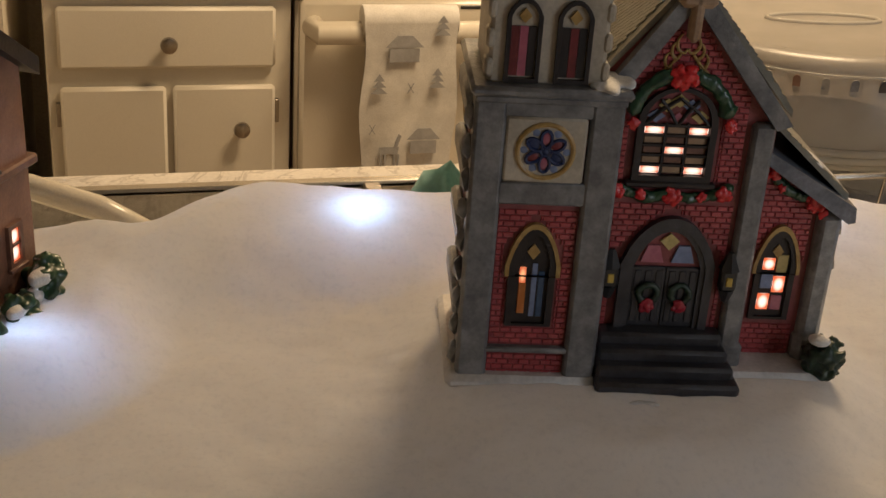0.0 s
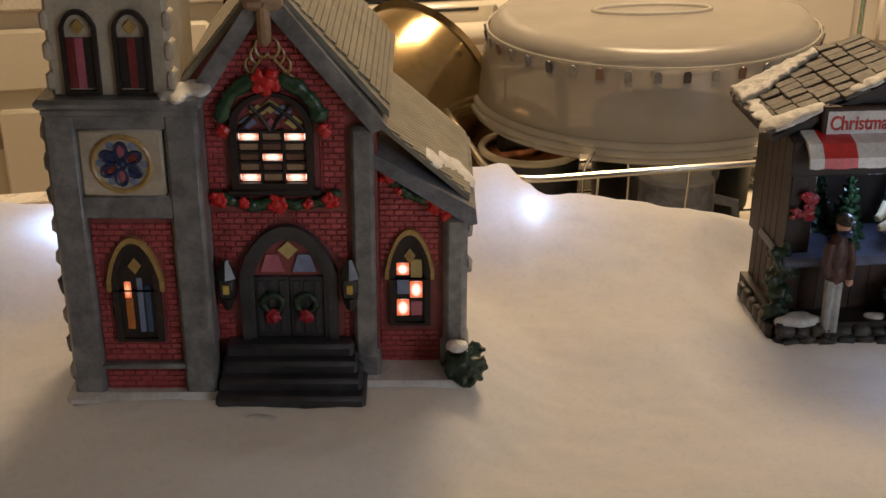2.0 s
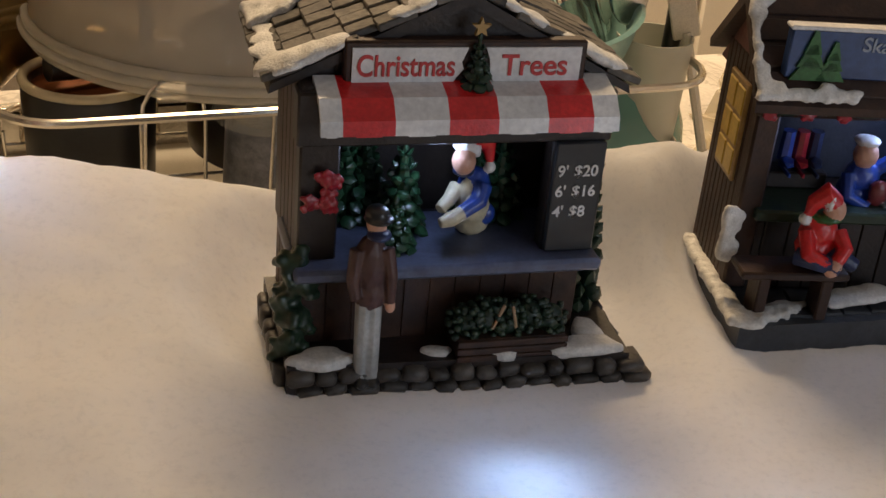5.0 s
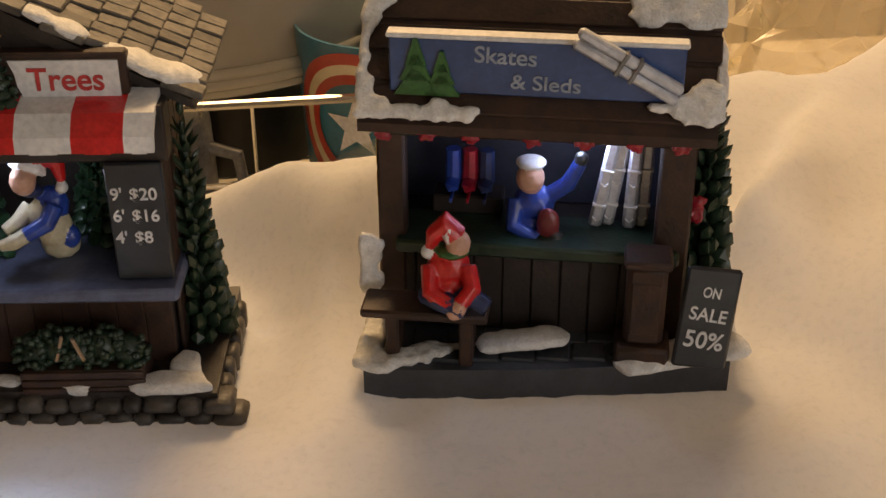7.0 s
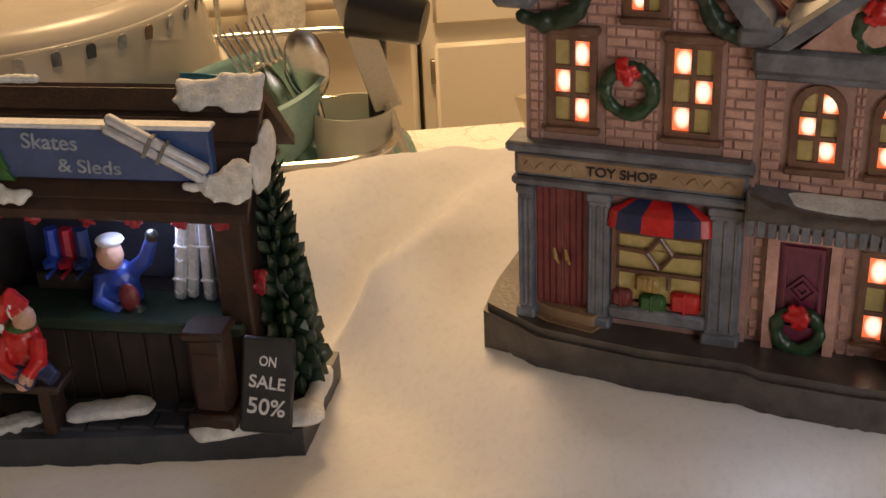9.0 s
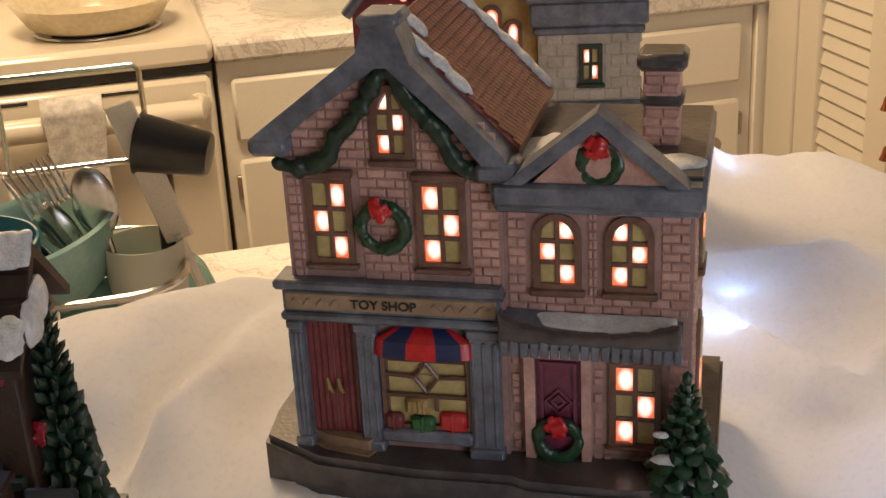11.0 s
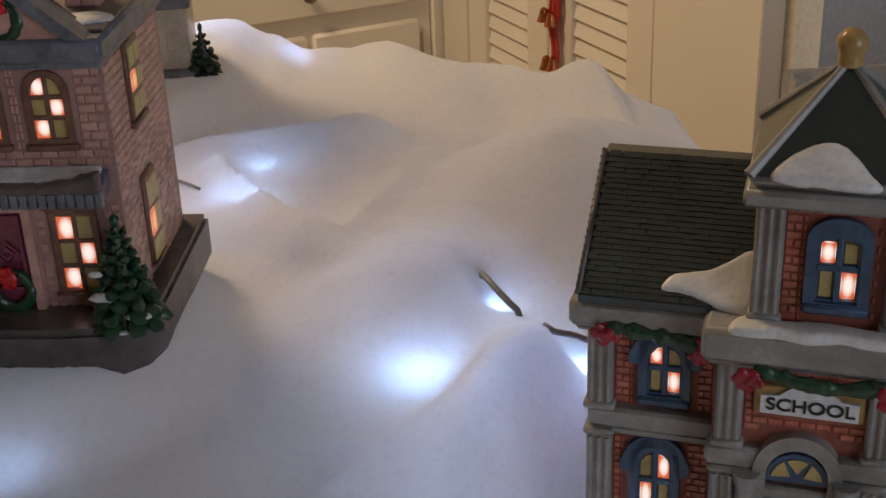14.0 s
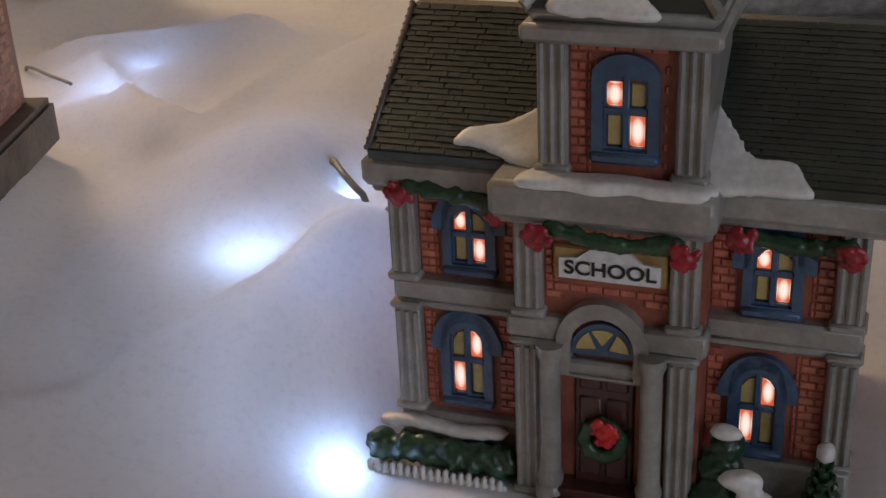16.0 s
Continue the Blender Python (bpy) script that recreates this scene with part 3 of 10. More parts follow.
def thing(name, m, label, category, group=""):
    ob = new(name)
    ob.empty_display_size = 0.02
    ob.matrix_world = m
    return tagged(ob, label, category, group)


def new_bm():
    return bmesh.new()


def words(name, text, u, d, v, size, material, parent, width=None, tilt=0.0, label="", facing=90.0):
    """Raised lettering, its foot's left end at (u, d, v), facing the front."""
    cu = bpy.data.curves.new(name, "FONT")
    cu.body, cu.size, cu.extrude, cu.offset = text, size, 0.0003, size * 0.012
    tmp = bpy.data.objects.new(name, cu)
    scene.collection.objects.link(tmp)
    me = bpy.data.meshes.new_from_object(tmp)
    bpy.data.objects.remove(tmp)
    me.name = name
    if width:
        xs = [p.co.x for p in me.vertices]
        k = width / (max(xs) - min(xs))
        for p in me.vertices:
            p.co.x *= k
    me.materials.clear()
    me.materials.append(M[material])
    ob = new(name, me)
    ob.parent = parent
    ob.matrix_local = pose(u, d, v, facing, 0, 0) @ pose(0, 0, 0, 0, 0, tilt)
    return tagged(ob, label)


def brick_mesh(name, w, h, t, material):
    bm = new_bm()
    e = 0.14 * h
    A = [bm.verts.new(p) for p in ((-w / 2, 0, -h / 2), (w / 2, 0, -h / 2), (w / 2, 0, h / 2), (-w / 2, 0, h / 2))]
    B = [bm.verts.new(p) for p in ((-w / 2 + e, -t, -h / 2 + e), (w / 2 - e, -t, -h / 2 + e), (w / 2 - e, -t, h / 2 - e), (-w / 2 + e, -t, h / 2 - e))]
    bm.faces.new(B)
    for i in range(4):
        bm.faces.new((A[i], A[(i + 1) % 4], B[(i + 1) % 4], B[i]))
    me = bpy.data.meshes.new(name)
    bm.to_mesh(me)
    bm.free()
    me.materials.append(M[material])
    return me


def bricks(parent, panels, bw, bh, material, limit=300):
    """Bricks proud of their wall. panels: (u0, u1, v0, v1, d, free) with free(u, v, w, h) False where an opening is; side panels carry a turn."""
    full, half = brick_mesh("brick", bw * 0.93, bh * 0.86, 0.0006, material), brick_mesh("brick", bw * 0.44, bh * 0.86, 0.0006, material)
    quarter = brick_mesh("brick", bw * 0.21, bh * 0.86, 0.0006, material)
    spots = []
    for u0, u1, v0, v1, m, free in panels:
        rows = int((v1 - v0) / bh)
        for r in range(rows):
            v = v0 + (r + 0.5) * bh
            u = u0 + (bw / 2 if r % 2 else 0)
            while u + bw <= u1 + 1e-6:
                if free(u + bw / 2, v, bw, bh):
                    spots.append((full, u + bw / 2, v, m))
                else:
                    for k in (0.25, 0.75):
                        if free(u + bw * k, v, bw * 0.45, bh):
                            spots.append((half, u + bw * k, v, m))
                        else:
                            for q in (k - 0.125, k + 0.125):
                                if free(u + bw * q, v, bw * 0.2, bh):
                                    spots.append((quarter, u + bw * q, v, m))
                u += bw
            if r % 2 and free(u0 + bw / 4, v, bw * 0.45, bh):
                spots.append((half, u0 + bw / 4, v, m))
            if u1 - u > 0.45 * bw and free(u + bw / 4, v, bw * 0.45, bh):
                spots.append((half, u + bw / 4, v, m))
    rest = new_bm()
    step = max(1.0, len(spots) / limit)
    chosen = {int(i * step) for i in range(min(limit, len(spots)))}
    for i, (me, u, v, m) in enumerate(spots):
        place = m @ pose(u + random.uniform(-1, 1) * bw * 0.02, random.uniform(-0.0002, 0.0002), v, 0, random.uniform(-1, 1), 0)
        if i in chosen:
            ob = new("brick", me)
            ob.parent = parent
            ob.matrix_local = place
        else:
            base = len(rest.verts)
            vs = [rest.verts.new(place @ p.co) for p in me.vertices]
            for poly in me.polygons:
                rest.faces.new([vs[k] for k in poly.vertices])
    if len(rest.verts):
        part("further_bricks", rest, material, parent, kind="stuff")
    else:
        rest.free()


def fir(bm, c, h, r, rings=7, per=9, droop=0.35, mi=0):
    """A moulded fir: tiers of rounded, drooping lobes round a stem."""
    x, y, z = c
    tube(bm, [(x, y, z), (x, y, z + h * 0.9)], [r * 0.62, r * 0.08], 8)
    for k in range(rings):
        f = k / rings
        rr, zz = r * (1 - f) + r * 0.12, z + h * (0.07 + 0.86 * f)
        n = max(5, int(per * (1 - 0.45 * f)))
        for i in range(n):
            a = 2 * math.pi * (i + 0.5 * (k % 2)) / n + random.uniform(-0.2, 0.2)
            q = rr * random.uniform(0.72, 0.90)
            w = rr * random.uniform(2.3, 3.0) / n
            turn = Euler((0, radians(28 + 30 * droop), a)).to_matrix()
            ball(bm, (x + q * math.cos(a), y + q * math.sin(a), zz - droop * rr * 0.3), 1.0, (rr * 0.34, w, h * 0.052), 1, 0.25, turn)
    ball(bm, (x, y, z + h * 0.95), r * 0.16, (1, 1, 1.9), 1)


def clumps(bm, c, size, n, lump, rough=0.35):
    """A moulded bush: many small lumps over an uneven body."""
    ball(bm, c, 1.0, tuple(s * 0.8 for s in size), 2, 0.0)
    for i in range(n):
        a, t = random.uniform(0, 2 * math.pi), random.uniform(-0.9, 1)
        q = math.sqrt(max(0, 1 - t * t))
        k = random.uniform(0.85, 1.05)
        ball(bm, (c[0] + size[0] * q * math.cos(a) * k, c[1] + size[1] * q * math.sin(a) * k, c[2] + size[2] * t * k), lump * random.uniform(0.7, 1.25), (1, 1, 0.8), 1, rough)


def flower(bm, c, r):
    """A painted blossom or bow: uneven petals about a heart, facing the front."""
    for i in range(9):
        a = i * math.pi / 4.5 + random.uniform(-0.3, 0.3)
        q = r * random.uniform(0.45, 0.75)
        ball(bm, (c[0] + q * math.cos(a), c[1] + random.uniform(-0.2, 0.15) * r, c[2] + q * math.sin(a)), r * random.uniform(0.26, 0.40), (1, 0.6, 1), 1, 0.4)
    ball(bm, (c[0], c[1] - r * 0.1, c[2]), r * 0.5, (1, 0.6, 1), 1, 0.35)


def wreath(bm, c, R, r, n=16):
    for i in range(n):
        a = 2 * math.pi * i / n
        ball(bm, (c[0] + R * math.cos(a), c[1] + random.uniform(-0.15, 0.1) * r, c[2] + R * math.sin(a)), r * random.uniform(0.85, 1.15), (1, 0.8, 1), 1, 0.4)


def swag(bm, a, b, sag, r, n=12, y=0.0):
    """A hanging garland of lumps between two points (u, v)."""
    for i in range(n + 1):
        t = i / n
        ball(bm, (a[0] + (b[0] - a[0]) * t, y + random.uniform(-0.1, 0.1) * r, a[1] + (b[1] - a[1]) * t - sag * 4 * t * (1 - t)), r * random.uniform(0.8, 1.2), (1, 0.8, 1), 1, 0.4)


def snow_patch(bm, u0, u1, v0, v1, d, t=0.0025, n=14, flat=False):
    """A painted drift: overlapping flattened lumps over an uneven patch (upright, or lying when flat)."""
    for i in range(n):
        f = (i + 0.5) / n
        u = u0 + (u1 - u0) * f
        v = v0 + (v1 - v0) * random.uniform(0.25, 0.75)
        su, sv = (u1 - u0) / n * 1.6, (v1 - v0) * random.uniform(0.35, 0.6)
        if flat:
            ball(bm, (u, v, d), 1, (su, sv, t), 2, 0.12)
        else:
            ball(bm, (u, d, v), 1, (su, t, sv), 2, 0.12)


def splash(bm, m, outline, thick=0.0022, step=0.0030):
    """A thin sheet of painted snow with a ragged edge on the plane of m."""
    xs, ys = [p[0] for p in outline], [p[1] for p in outline]
    y = min(ys)
    while y <= max(ys):
        x = min(xs)
        while x <= max(xs):
            inside = False
            for (ax, ay), (bx, by) in zip(outline, outline[1:] + outline[:1]):
                if (ay > y) != (by > y) and x < (bx - ax) * (y - ay) / (by - ay) + ax:
                    inside = not inside
            if inside:
                q = m @ Vector((x + random.uniform(-0.2, 0.2) * step, y + random.uniform(-0.2, 0.2) * step, 0))
                ball(bm, q, step * random.uniform(0.85, 1.15), (1, 1, thick / step * random.uniform(0.8, 1.2)), 1, 0.0, m.to_3x3())
            x += step
        y += step


def sheet(bm, m, outline, thick=0.002):
    """A smooth low cushion of painted snow over an outline on the plane of m."""
    n = len(outline)
    P = []
    for i in range(n):
        p0, p1, p2, p3 = [Vector(outline[(i + k) % n]) for k in (-1, 0, 1, 2)]
        for k in range(4):
            t = k / 4
            P.append(0.5 * (2 * p1 + (p2 - p0) * t + (2 * p0 - 5 * p1 + 4 * p2 - p3) * t * t + (3 * p1 - p0 - 3 * p2 + p3) * t ** 3))
    c = sum(P, Vector((0, 0))) / len(P)
    rings = []
    for f, z in ((1.0, -0.0025), (1.0, thick * 0.25), (0.93, thick * 0.75), (0.75, thick), (0.4, thick * 1.05)):
        rings.append([bm.verts.new(m @ Vector((c.x + (p.x - c.x) * f, c.y + (p.y - c.y) * f, z + 0.0003 * noise.noise(Vector((p.x * 300, p.y * 300, f * 9)))))) for p in P])
    for A, B in zip(rings, rings[1:]):
        for i in range(len(A)):
            bm.faces.new((A[i], A[(i + 1) % len(A)], B[(i + 1) % len(A)], B[i]))
    bm.faces.new(rings[-1])
    bm.faces.new(rings[0][::-1])


def window(parent, u, v, w, h, d, frame, cols, rows, lit, rise=0.0, pointed=False, bar=0.0020, border=0.0028, panes=("yellow_pane",), proud=0.002, sill=True, label=""):
    """A moulded window: frame, glazing bars, sill, and one pane for each light, some of them emitting as though lit
    from inside.
    """
    bm = new_bm()
    full, gap = arch(w, h, rise, 10, pointed), arch(w - 2 * border, h - 2 * border, max(0.0, rise - border * 0.4), 10, pointed)
    ring_prism(bm, at(full, u, v), at(gap, u, v + border), d - proud, d + 0.001)
    iw, ih = w - 2 * border, h - 2 * border
    win = part("window", bm, frame, parent, label, smooth=True)
    for c in range(1, cols):
        x = u - iw / 2 + iw * c / cols
        b2 = new_bm()
        box(b2, x - bar / 2, d - proud * 0.7, v + border, x + bar / 2, d, v + h - border, 0.0002)
        part("glazing_bar", b2, frame, win)
    for r in range(1, rows):
        z = v + border + ih * r / rows
        b2 = new_bm()
        box(b2, u - iw / 2, d - proud * 0.65, z - bar / 2, u + iw / 2, d, z + bar / 2, 0.0002)
        part("glazing_bar", b2, frame, win)
    if sill:
        b2 = new_bm()
        box(b2, u - w / 2 - 0.0015, d - proud * 1.8, v - 0.0025, u + w / 2 + 0.0015, d, v + 0.0004, 0.0006)
        part("sill", b2, frame, win, smooth=True)
    for r in range(rows):
        for c in range(cols):
            x0, x1 = u - iw / 2 + iw * c / cols, u - iw / 2 + iw * (c + 1) / cols
            z0, z1 = v + border + ih * r / rows, v + border + ih * (r + 1) / rows
            key = "lit" if (c, r) in lit else panes[(c + r) % len(panes)]
            b2 = new_bm()
            if rise and r == rows - 1:
                top = v + h - border
                k = 5
                pts = [(x0, z0), (x1, z0)]
                for i in range(k + 1):
                    x = x1 + (x0 - x1) * i / k
                    q = min(1.0, abs(x - u) / (iw / 2))
                    f = (1 - q ** 1.3) if pointed else math.sqrt(max(0, 1 - q * q))
                    pts.append((x, max(z0 + 0.0002, top - max(0, rise - border * 0.4) * (1 - f))))
                prism(b2, pts, d - 0.0004, d + 0.001)
            else:
                box(b2, x0, d - 0.0004, z0, x1, d + 0.001, z1)
            part("pane", b2, key, win, "pane glowing orange" if key == "lit" else "")
    return win


# ---- the room ----
def kitchen_shell():
    m = KIT
    def slab(name, a, b, material, kind="structure", label=""):
        bm = new_bm()
        box(bm, *a, *b)
        ob = part(name, bm, material, None, label, kind=kind)
        ob.matrix_world = m
        return ob
    slab("floor", (-2.2, -6.0, FLOOR - 0.1), (4.5, 0.75, FLOOR), "tile_floor")
    # ceiling, west, south and side walls are unseen; they enclose the ambient light
    slab("ceiling", (-2.2, -6.0, CEIL), (4.5, 0.75, CEIL + 0.1), "ceiling_paint")
    slab("wall_north", (-2.2, 0.66, FLOOR), (4.5, 0.76, CEIL), "wall_paint")
    slab("wall_west", (-2.3, -6.0, FLOOR), (-2.2, 0.66, CEIL), "wall_paint")
    slab("wall_south", (-2.2, -6.1, FLOOR), (4.5, -6.0, CEIL), "wall_paint")
    slab("wall_side", (4.5, -6.0, FLOOR), (4.6, 0.76, CEIL), "wall_paint")
    # pantry corner with the folding louvred doors
    slab("wall_pantry", (2.34, -1.05, FLOOR), (2.44, 0.66, CEIL), "wall_paint")
    slab("wall_partition", (2.34, -1.10, FLOOR), (4.5, -1.05, CEIL), "wall_cool")
    slab("wall_left_return", (-0.30, -0.10, FLOOR), (-0.06, 0.66, CEIL), "wall_paint")
    bm = new_bm()
    box(bm, -0.31, -0.125, FLOOR, -0.10, -0.10, CEIL, 0.004)
    part("trim", bm, "enamel", None, "cream door trim beside the cabinets", smooth=True, kind="structure").matrix_world = m


kitchen_shell()


def pulled_knob(parent, u, d, v, r=0.016):
    bm = new_bm()
    lathe(bm, [(0.0, 0), (r * 0.45, 0), (r * 0.4, 0.010), (r * 0.7, 0.014), (r, 0.019), (r * 0.92, 0.025), (r * 0.5, 0.028), (0.0, 0.0285)], (0, 0, 0), 16, pose(u, d, v, 90))
    return part("knob", bm, "knob", parent, "brushed nickel knob", smooth=True)


def raised_panel(name, parent, u0, u1, v0, v1, d):
    """A drawer front or door with a moulded border."""
    bm = new_bm()
    box(bm, u0, d - 0.018, v0, u1, d, v1, 0.006)
    return part(name, bm, "cabinet", parent, smooth=True)


def base_cabinet(u0, u1, columns, label):
    c = thing("base_cabinet", KIT @ pose(u0, 0, FLOOR), label, "cabinet", "kitchen cabinets")
    w, h = u1 - u0, WORKTOP - 0.04 - FLOOR
    bm = new_bm()
    box(bm, 0, 0, 0.09, w, 0.58, h, 0.002)
    box(bm, 0.0, 0.05, 0, w, 0.58, 0.09)
    part("body", bm, "cabinet", c)
    n = columns
    for i in range(n):
        a, b = 0.022 + (w - 0.03) * i / n, (w - 0.03) * (i + 1) / n
        dr = raised_panel("drawer", c, a, b, h - 0.145, h - 0.03, 0)
        pulled_knob(dr, (a + b) / 2, -0.018, h - 0.095)
        mid = (a + b) / 2
        for k, (p, q) in enumerate(((a, mid - 0.006), (mid + 0.006, b))):
            dd = raised_panel("door", c, p, q, 0.13, h - 0.18, 0)
            if k:
                pulled_knob(dd, q - 0.065, -0.018, h - 0.26)
            bh = new_bm()
            x = p - 0.004 if k == 0 else q + 0.004
            box(bh, x - 0.004, -0.012, h - 0.255, x + 0.004, 0.002, h - 0.21, 0.001)
            part("hinge", bh, "knob", dd)
    return c


base_cabinet(-0.0, 0.444, 1, "cream painted base cabinet with drawer and two doors")
base_cabinet(1.245, 1.75, 1, "cream painted base cabinet beside the cooker")
base_cabinet(1.755, 2.28, 1, "cream painted base cabinet beside louvred doors")
bm = new_bm()
box(bm, 2.281, -0.012, FLOOR, 2.34, 0.02, WORKTOP - 0.037, 0.003)
part("trim", bm, "cabinet", None, "cream filler strip beside the cabinets", smooth=True, kind="structure").matrix_world = KIT


def worktop(name, u0, u1, label):
    bm = new_bm()
    box(bm, u0, -0.025, WORKTOP - 0.036, u1, 0.60, WORKTOP, 0.006)
    box(bm, u0, 0.58, WORKTOP, u1, 0.60, WORKTOP + 0.1, 0.004)
    ob = part(name, bm, "marble", None, label, smooth=True, category="worktop")
    ob.matrix_world = KIT


worktop("worktop", -0.03, 0.446, "marble-patterned laminate worktop on cream cabinets")
worktop("worktop", 1.243, 2.30, "marble-patterned laminate worktop beside the cooker")


def cooker():
    c = thing("cooker", KIT @ pose(0.452, 0, FLOOR), "cream enamel electric cooker with towels on its rail", "cooker")
    w, h = 0.785, WORKTOP - FLOOR + 0.012
    bm = new_bm()
    box(bm, 0, 0.0, 0.06, w, 0.60, h - 0.05, 0.006)
    part("body", bm, "enamel", c, smooth=True)
    bm = new_bm()
    box(bm, -0.004, -0.03, h - 0.045, w + 0.004, 0.60, h, 0.01)
    part("hob", bm, "enamel", c, smooth=True)
    # the recess under the hob gets its shade from a black strip
    bm = new_bm()
    box(bm, 0.0, -0.012, h - 0.062, w, 0.0, h - 0.048)
    part("gap", bm, "oven_black", c, "black strip that darkens the recess under the hob")
    bm = new_bm()
    box(bm, 0.006, -0.032, 0.16, w - 0.006, 0.0, h - 0.066, 0.008)
    door = part("oven_door", bm, "enamel", c, smooth=True)
    for k in range(3):
        bm = new_bm()
        box(bm, 0.12 + 0.19 * k, -0.0335, h - 0.082, 0.28 + 0.19 * k, -0.03, h - 0.075, 0.001)
        part("vent_slot", bm, "oven_black", door)
    bm = new_bm()
    tube(bm, [(0.03, -0.03, h - 0.115), (0.03, -0.075, h - 0.115), (w - 0.03, -0.075, h - 0.115), (w - 0.03, -0.03, h - 0.115)], 0.022, 12)
    part("handle", bm, "enamel", door, smooth=True)
    bm = new_bm()
    box(bm, 0.006, -0.028, 0.065, w - 0.006, 0.0, 0.152, 0.006)
    part("drawer", bm, "enamel", c, smooth=True)
    for x, y, r in ((0.19, 0.15, 0.075), (0.60, 0.15, 0.095), (0.19, 0.42, 0.095), (0.60, 0.42, 0.075)):
        bm = new_bm()
        lathe(bm, [(r + 0.02, 0.0005), (r + 0.018, 0.004), (r, 0.002), (r * 0.3, -0.004), (0, -0.004)], (x, y, h + 0.001), 28)
        ring = part("burner", bm, "steel", c, "steel drip pan with black coil", smooth=True)
        bm = new_bm()
        pts = []
        for i in range(90):
            a = i * 0.28
            q = r * (0.2 + 0.75 * i / 90)
            pts.append((x + q * math.cos(a), y + q * math.sin(a), h + 0.007))
        tube(bm, pts, 0.0045, 6)
        part("coil", bm, "oven_black", ring, smooth=True)
    bm = new_bm()
    box(bm, 0, 0.55, h, w, 0.60, h + 0.14, 0.012)
    part("back_panel", bm, "enamel", c, smooth=True)
    return c


cooker()


def hanging_towel(u, d, top, w, drop, material, label, prints=False):
    t = thing("towel", KIT @ pose(u, d, top), label, "towel")
    bm = new_bm()
    nx, nz = 14, 20
    grid = []
    for side in (0, 1):
        for j in range(nz + 1):
            row = []
            for i in range(nx + 1):
                x = w * i / nx
                f = j / nz
                ripple = 0.006 * math.sin(x * 55 + 2 * f) * f
                row.append(bm.verts.new((x + 0.004 * math.sin(9 * f + x * 20), ripple + (0.004 if side else 0), -drop * f + (0.004 * math.sin(20 * x) if j == nz else 0))))
            grid.append(row)
    for s in (0, nz + 1):
        for j in range(nz):
            for i in range(nx):
                A, B = grid[s + j], grid[s + j + 1]
                bm.faces.new((A[i], A[i + 1], B[i + 1], B[i]))
    part("cloth", bm, material, t, smooth="all")
    bm = new_bm()
    tube(bm, [(0, 0.028, 0.0), (w, 0.028, 0.0)], 0.0285, 14)
    part("fold", bm, material, t, smooth=True)
    if prints:
        for x, z, s in ((0.075, -0.05, 1), (0.12, -0.23, 0.9)):
            bm = new_bm()
            prism(bm, [(x - 0.028 * s, z - 0.02), (x + 0.028 * s, z - 0.02), (x + 0.028 * s, z + 0.006), (x - 0.028 * s, z + 0.006)], -0.0075, -0.0065)
            prism(bm, [(x - 0.036 * s, z + 0.008), (x + 0.036 * s, z + 0.008), (x + 0.014 * s, z + 0.03), (x - 0.014 * s, z + 0.03)], -0.0075, -0.0065)
            part("house_print", bm, "towel_print", t, "grey printed house")
        for x, z in ((0.03, -0.13), (0.14, -0.12), (0.145, -0.02)):
            bm = new_bm()
            for q in range(3):
                prism(bm, [(x - 0.016 + 0.003 * q, z + 0.012 * q), (x + 0.016 - 0.003 * q, z + 0.012 * q), (x, z + 0.012 * q + 0.014)], -0.0075, -0.0065)
            part("tree_print", bm, "towel_print", t, "grey printed fir")
        for x, z in ((0.09, -0.12), (0.03, -0.3), (0.15, -0.29), (0.02, -0.2)):
            bm = new_bm()
            for q in range(3):
                a = q * math.pi / 3
                dx, dz = 0.011 * math.cos(a), 0.011 * math.sin(a)
                prism(bm, [(x - dx - 0.001, z - dz), (x - dx + 0.001, z - dz), (x + dx + 0.001, z + dz), (x + dx - 0.001, z + dz)], -0.0075, -0.0065)
            part("star_print", bm, "towel_print", t, "grey printed star")
        x, z = 0.055, -0.25
        bm = new_bm()
        prism(bm, [(x - 0.02, z), (x + 0.016, z), (x + 0.018, z + 0.014), (x - 0.02, z + 0.014)], -0.0075, -0.0065)
        for q in (-0.018, -0.01, 0.008, 0.015):
            prism(bm, [(x + q, z - 0.024), (x + q + 0.003, z - 0.024), (x + q + 0.004, z), (x + q, z)], -0.0075, -0.0065)
        prism(bm, [(x + 0.014, z + 0.012), (x + 0.022, z + 0.036), (x + 0.016, z + 0.04), (x + 0.008, z + 0.014)], -0.0075, -0.0065)
        part("deer_print", bm, "towel_print", t, "grey printed deer")
    return t


hanging_towel(0.563, -0.107, WORKTOP - 0.078, 0.178, 0.325, "towel_plain", "white towel printed with grey houses and deer", True)
hanging_towel(0.945, -0.107, WORKTOP - 0.078, 0.10, 0.30, "towel", "grey patterned towel on the cooker rail")


